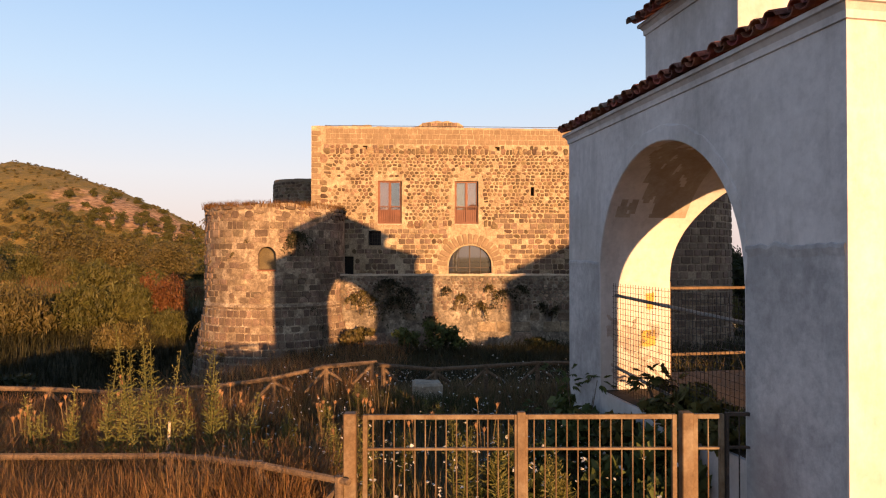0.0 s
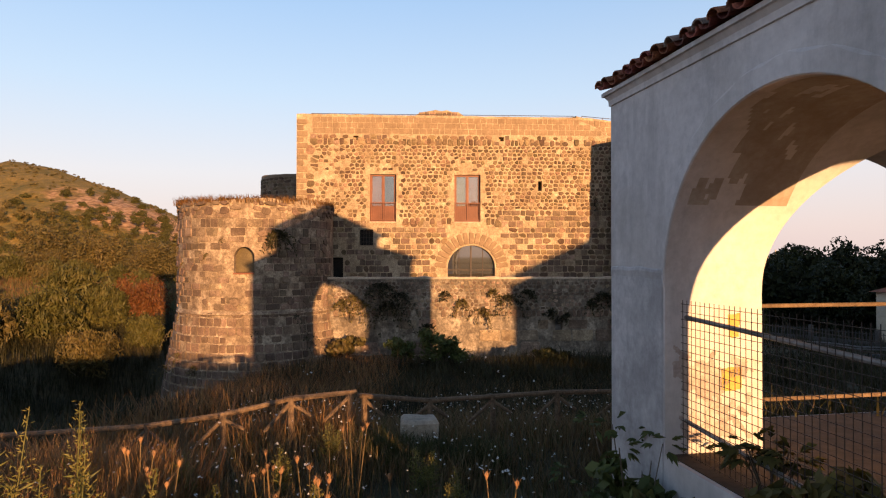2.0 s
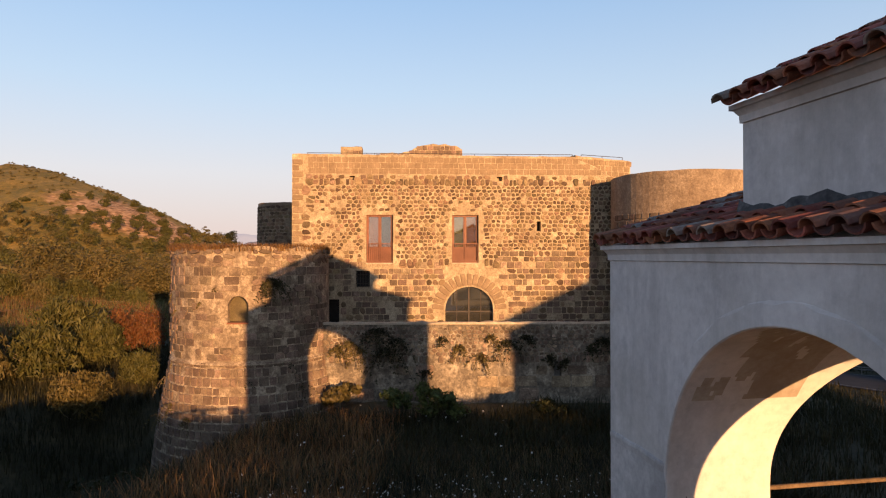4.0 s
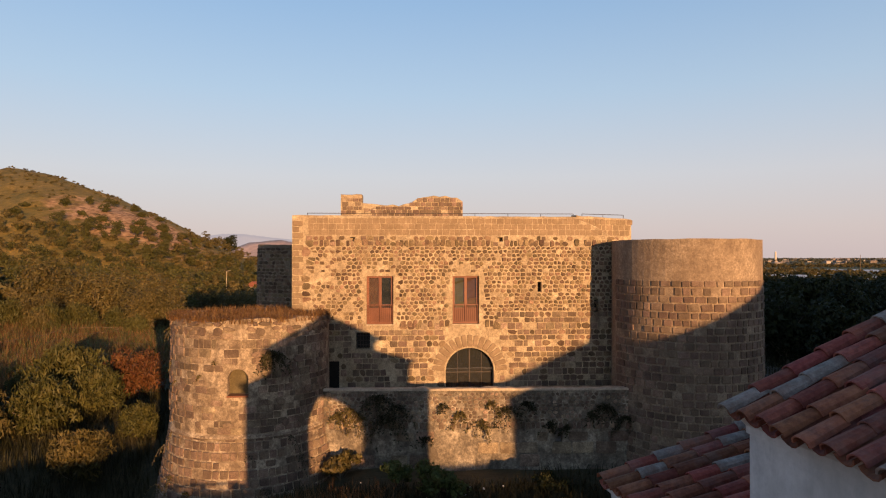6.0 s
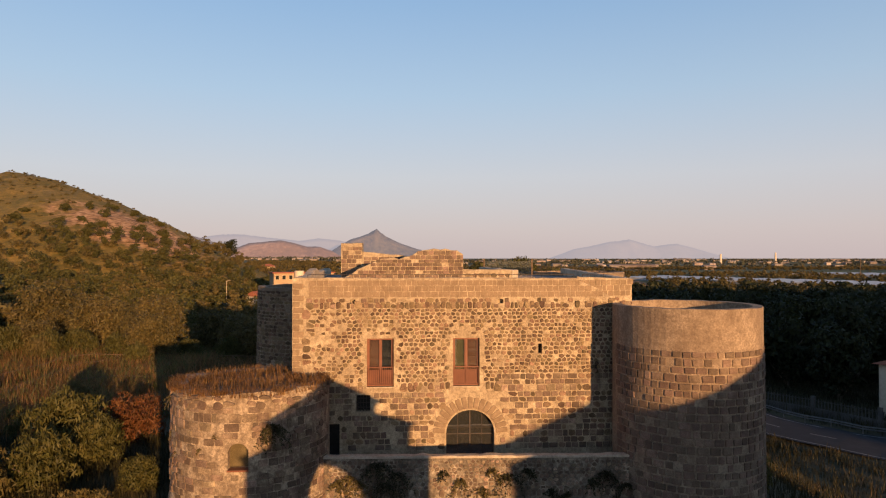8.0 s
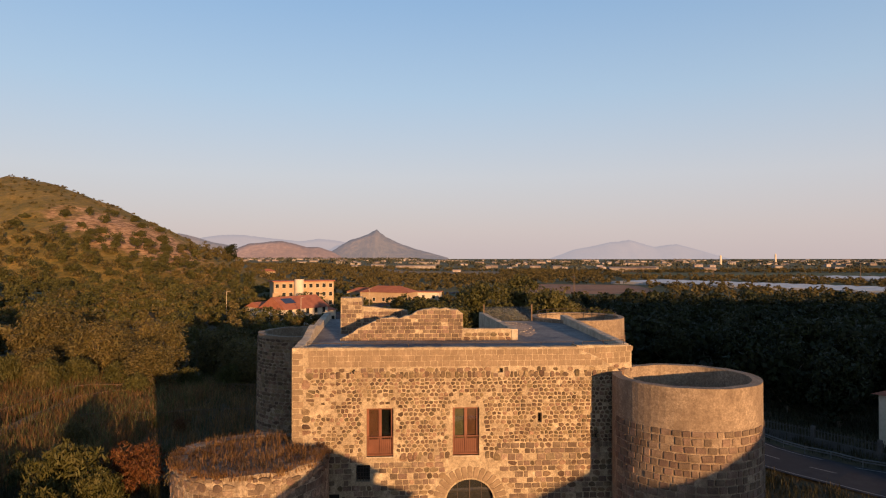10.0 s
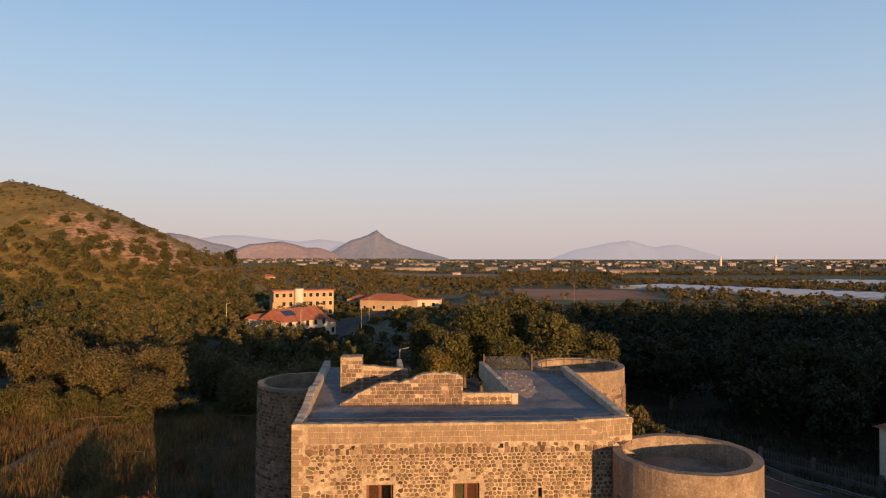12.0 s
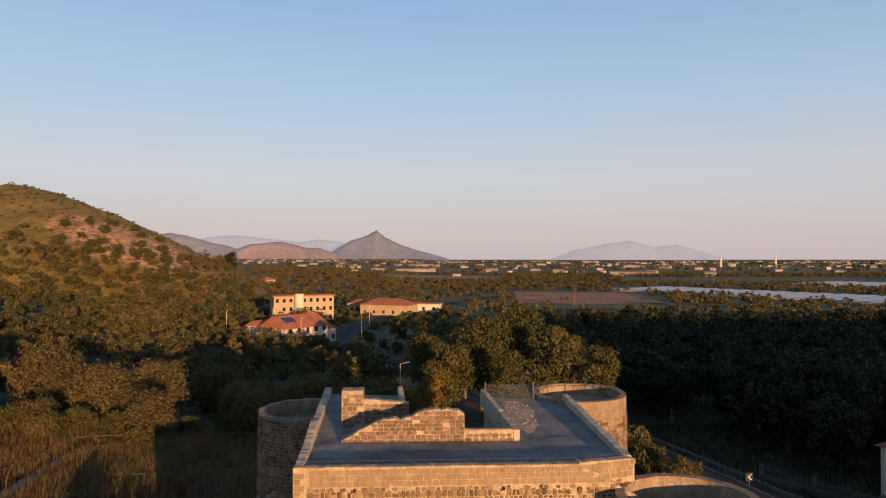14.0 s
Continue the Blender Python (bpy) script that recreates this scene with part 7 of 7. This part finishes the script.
def lay_front():
    r = random.Random(77)
    rub, blk, tan, wrn = [], [], [], []
    def put(lst, x, z, w, h, d, turn=0.0):
        if x > B[0] and z > np.interp(x, [q[0] for q in SLOPE], [q[1] for q in SLOPE]) - 0.12:
            t = (x - B[0]) / (C[0] - B[0])
            p = Vector((x, B[1] + t * (C[1] - B[1]), z))
            lst.append(stone_pose(p, (C[0] - B[0], C[1] - B[1]), w, d, h, turn))
        else:
            p = front(x, 0.004 if x > 5.95 else 0.0)
            lst.append(stone_pose((p.x, p.y, z), FDIR, w, d, h, turn))
    x_end = 8.9
    # courses of tan ashlar under the coping
    z = 8.84
    while z < 9.6:
        x = A[0] + 0.15 + r.uniform(0, 0.1)
        while x < x_end:
            w = r.uniform(0.2, 0.36)
            if x > A[0] + 0.6:
                put(tan, x + w / 2, z + 0.13, w - 0.022, 0.235, r.uniform(0.003, 0.01))
            x += w
        z += 0.255
    # two rows of dark squared stones
    for z in (8.6, 8.36):
        x = A[0] + 0.6
        while x < x_end:
            w = r.uniform(0.2, 0.4)
            if r.random() < 0.82 and not (abs(x + w / 2 + 3.9) < 0.2 or abs(x + w / 2 - 2.75) < 0.2):
                put(blk if r.random() < 0.35 else rub, x + w / 2, z + 0.1 + r.uniform(-0.02, 0.02), w - 0.05, r.uniform(0.16, 0.21), 0.03, r.uniform(-4, 4))
            x += w + 0.01
    # fitted rubble
    fit = []
    for u, v, ringp, size in rubble_cells(A[0] + 0.55, x_end, 4.85, 8.36, (0.135, 0.205), (0.14, 0.31), 78, (0.01, 0.026)):
        skip = 0.1
        if -5.6 < u < -3.9 and 6.7 < v < 8.0:
            skip = 0.55
        if -6.2 < u < -3.8 and v < 6.4:
            skip = 0.4
        for xc in (-2.67, 1.19):
            if abs(u - xc) < 0.85 and 4.6 < v < 7.5:
                skip = 0.7
        if v < 5.35 and u > 2.6:
            skip = 1.0
        if r.random() < skip or in_hole(u, v, size[0] / 2):
            continue
        one = []
        put(one, u, v, 1, 1, 1)
        fit.append((one[0], *cell_stone(ringp * r.uniform(0.86, 1.0), r.uniform(0.02, 0.06), r)))
    # larger squared stones low down
    z = 2.0
    while z < 5.3:
        hrow = r.uniform(0.22, 0.31)
        x = A[0] + 1.5
        while x < x_end:
            w = r.uniform(0.22, 0.44)
            xm, zm = x + w / 2, z + hrow / 2
            ok = (zm < 4.85 or xm > 2.6) and not in_hole(xm, zm, w / 2) and not (math.hypot(xm - 1.37, zm - 2.72) < 1.75 and zm > 2.5) and not (abs(xm - 1.37) < 1.2)
            if ok and r.random() > 0.14:
                put(r.choice((blk, rub, wrn)), xm, zm, w - r.uniform(0.02, 0.05), hrow - r.uniform(0.02, 0.05), r.uniform(0.02, 0.04), r.uniform(-3, 3))
            x += w
        z += hrow
    # quoins at the free corner
    z, k = 4.6, 0
    while z < 9.3:
        h = r.uniform(0.24, 0.32)
        w = 0.5 if k % 2 else 0.32
        put(tan, A[0] + w / 2 + 0.01, z + h / 2, w - 0.03, h - 0.04, 0.03)
        z, k = z + h, k + 1
    # voussoirs round the arched door
    for k in range(17):
        a = math.pi * (k + 0.5) / 17
        p = front(1.37 + 1.42 * math.cos(a))
        tan.append(stone_pose((p.x, p.y, 2.72 + 1.36 * math.sin(a)), FDIR, 0.21, 0.035, 0.52, 90 - math.degrees(a)))
    rub.sort(key=lambda m: abs(m.translation.x - 3.0))
    blk.sort(key=lambda m: abs(m.translation.x - 3.0))
    tan.sort(key=lambda m: abs(m.translation.x - 1.0))
    fit.sort(key=lambda q: abs(q[0].translation.x - 3.0))
    lay_unique("rubble_stone", fit, M["rubble_piece"], M["rubble"], main_wall)
    lay_pieces("rubble_stone", rub, RUBBLE, M["rubble_piece"], M["rubble"], main_wall, 0)
    lay_pieces("squared_stone", blk, BLOCKS, M["block_piece"], M["block"], main_wall)
    lay_pieces("ashlar", tan, BLOCKS, M["tan"], M["tan"], main_wall, 160)
    lay_pieces("squared_stone", wrn, BLOCKS, M["worn_piece"], M["worn"], main_wall, 200)


def lay_round(cx, cy, radius_at, z0, z1, a0, a1, parent, seed, hrow=(0.26, 0.33), wide=(0.34, 0.62), skip=lambda a, z: 0.04, tan_over=99.0, hole=lambda a, z: False, depth=(0.015, 0.035), rubble=False, most=300, mat="", gap=(0.02, 0.05)):
    r = random.Random(seed)
    mats, tans = [], []
    z = z0
    while z < z1 - 0.12:
        h = min(r.uniform(*hrow), z1 - z)
        rad = radius_at(z + h / 2)
        a = a0 + r.uniform(0, 0.1)
        while a < a1:
            w = r.uniform(*wide)
            am = a + w / rad / 2
            if r.random() > skip(am, z) and not hole(am, z + h / 2):
                p = (cx + rad * math.cos(am), cy + rad * math.sin(am), z + h / 2)
                t = (-math.sin(am), math.cos(am))
                m = stone_pose(p, t, w - r.uniform(*gap) if not rubble else w * r.uniform(0.8, 0.97), r.uniform(*depth) + 0.012, h - r.uniform(*gap), r.uniform(-2.5, 2.5) if not rubble else r.uniform(-12, 12))
                (tans if z > tan_over else mats).append(m)
            a += w / rad
        z += h
    mid_a = (a0 + a1) / 2
    mats.sort(key=lambda m: abs(math.atan2(m.translation.y - cy, m.translation.x - cx) % (2 * math.pi) - mid_a))
    mat = mat or ("rubble" if rubble else "block")
    lay_pieces("rubble_stone" if rubble else "squared_stone", mats, RUBBLE if rubble else BLOCKS, M[mat + "_piece"], M[mat], parent, most)
    if tans:
        lay_pieces("ashlar", tans, BLOCKS, M["worn_piece"], M["worn"], parent, min(most, 120))


def radius_by(table):
    return lambda z: float(np.interp(z, [q[0] for q in table], [q[1] for q in table]))


lay_front()
PI = math.pi
lay_round(*TR, radius_by([(-4, 3.55), (-1.2, 3.4), (-0.9, 3.2), (0.5, 3.14), (8.45, 3.1)]), -2.5, 8.3, PI * 1.02, PI * 1.98, tower_r, 81, hrow=(0.28, 0.35), wide=(0.28, 0.5), gap=(0.04, 0.075), skip=lambda a, z: 0.25 if z < -0.6 else (1.0 if 6.7 < z < 8.0 else 0.1), tan_over=8.9)
lay_round(*TL, radius_by([(-6, 4.3), (-4.0, 4.0), (-1.5, 3.7), (0.2, 3.4), (0.95, 3.25), (1.15, 3.24)]), -4.6, 1.1, PI * 0.95, PI * 1.95, tower_l, 82,
          hrow=(0.25, 0.36), wide=(0.22, 0.46), skip=lambda a, z: 0.1, mat="block", most=230, gap=(0.03, 0.07))
TLR = radius_by([(1.0, 3.24), (5.4, 3.2)])
lay_round(*TL, TLR, 1.15, 5.0, PI * 0.95, PI * 1.95, tower_l, 92, hrow=(0.2, 0.36), wide=(0.2, 0.58), skip=lambda a, z: 0.16 if a > 5.0 else 0.38,
          hole=lambda a, z: abs(a - 4.828) < 0.2 and 2.5 < z < 3.75, depth=(0.004, 0.02), mat="worn", most=230)
lay_round(*TL, TLR, 1.3, 5.2, PI * 0.95, PI * 1.95, tower_l, 93, hrow=(0.24, 0.34), wide=(0.24, 0.5), skip=lambda a, z: 0.4 if z > 4.8 or 3.4 < a < 3.8 else 0.9,
          hole=lambda a, z: abs(a - 4.828) < 0.2 and 2.5 < z < 3.75, depth=(0.03, 0.06), rubble=True, mat="block", most=60)
lay_round(*TL, TLR, 5.02, 5.42, PI * 0.9, PI * 2.1, tower_l, 94, hrow=(0.16, 0.22), wide=(0.18, 0.5), skip=lambda a, z: 0.35, depth=(0.02, 0.12), rubble=True, mat="block", most=60)
lay_round(*TBL, radius_by([(-4, 3.3), (8.65, 3.1)]), 1.5, 8.5, PI * 0.9, PI * 1.75, tower_bl, 83, hrow=(0.2, 0.28), wide=(0.25, 0.5), rubble=True, most=120)
lay_round(*TBR, radius_by([(-4, 3.4), (9.6, 3.25)]), 4.0, 8.4, PI * 1.0, PI * 2.1, tower_br, 84, skip=lambda a, z: 0.25, most=120)


def lay_strip(a, b, z0, top, parent, seed, rubble=True, hrow=(0.2, 0.28), wide=(0.22, 0.45), skip=0.08, most=150, mat=""):
    r = random.Random(seed)
    a, b = Vector((*a, 0)), Vector((*b, 0))
    long, mats, z = (b - a).length, [], z0
    while z < z0 + 6:
        h = r.uniform(*hrow)
        s = r.uniform(0, 0.1)
        while s < long - 0.1:
            w = min(r.uniform(*wide), long - s)
            t = (s + w / 2) / long
            if z + h < top(t) and r.random() > skip:
                p = a.lerp(b, t)
                mats.append(stone_pose((p.x, p.y, z + h / 2), b - a, w * r.uniform(0.85, 0.97), r.uniform(0.02, 0.045), h * r.uniform(0.82, 0.97), r.uniform(-6, 6) if rubble else 0))
            s += w
        z += h
    lay_pieces("rubble_stone" if rubble else "squared_stone", mats, RUBBLE if rubble else BLOCKS, M[(mat or ("rubble" if rubble else "block")) + "_piece"], M[mat or ("rubble" if rubble else "block")], parent, most)


def profile(tops):
    return lambda t: float(np.interp(t, [q[0] for q in tops], [q[1] for q in tops]))


lay_strip((-5.25, 37.5), (1.2, 37.75), DECK, profile([(0, 9.5), (0.33, 10.6), (0.5, 10.65), (0.58, 10.75), (0.64, 11.0), (0.95, 11.0), (1, 10.75)]), ruin_f, 85, rubble=False, hrow=(0.16, 0.24), wide=(0.2, 0.4))
lay_strip((1.2, 37.725), (3.78, 37.855), DECK, lambda t: 9.97, ruin_f, 86, hrow=(0.16, 0.24))
lay_strip((-5.7, 40.6), (-4.5, 40.65), DECK, lambda t: 11.42, ruin_b, 87, rubble=False, hrow=(0.2, 0.26), wide=(0.25, 0.45))
lay_strip((-4.49, 40.7), (-1.9, 40.8), DECK, profile([(0, 10.9), (1, 10.65)]), ruin_c, 88, rubble=False, hrow=(0.2, 0.26), wide=(0.25, 0.45))
wr = random.Random(89)
ta, tb = Vector((-5.0, 30.456, 0)), Vector((8.0, 30.735, 0))
small = []
for u, v, ringp, size in rubble_cells(0.1, 12.9, 0.85, 2.28, (0.12, 0.19), (0.13, 0.28), 91, (0.01, 0.025)):
    if wr.random() > 0.14 and v + size[1] / 2 < 2.26:
        q = ta.lerp(tb, u / 13.0)
        small.append((stone_pose((q.x, q.y, v), tb - ta, 1, 1, 1), *cell_stone(ringp * wr.uniform(0.85, 1.0), wr.uniform(0.015, 0.045), wr)))
lay_unique("rubble_stone", small, M["worn_piece"], M["worn"], terrace, 260)
lay_strip((-5.0, 30.456), (8.0, 30.735), -1.8, lambda t: 0.9, terrace, 90, rubble=False, hrow=(0.4, 0.55), wide=(0.5, 1.1), skip=0.66, most=80, mat="worn")

# ---- roof tiles ----
over = 0.13
tiled_slope(-over, EAVE + 0.005, DEEP / 2, PITCH, -LONG - 0.08, 0.04, gate_house, 11, 300)
tiled_slope(DEEP + over, EAVE + 0.005, DEEP / 2, PITCH, -LONG - 0.08, 0.04, gate_house, 12, 0)
tiled_slope(BX0 - 0.2, BEAVE - 0.035, mid, BR, BY0 - 0.08, BY1 + 0.05, gate_house, 13, 300)
tiled_slope(BX1 + 0.2, BEAVE - 0.035, mid, BR, BY0 - 0.08, BY1 + 0.05, gate_house, 14, 0)
ridge = [pose(mid, y, BEAVE + BR * (mid - BX0) + 0.1, 0, 0, 90) for y in np.arange(BY0 - 0.05, BY1 + 0.1, 0.38)]
lay_pieces("ridge_tile", ridge, tile_shapes(3, 15), M["tile_piece"], M["tile"], gate_house, 20)
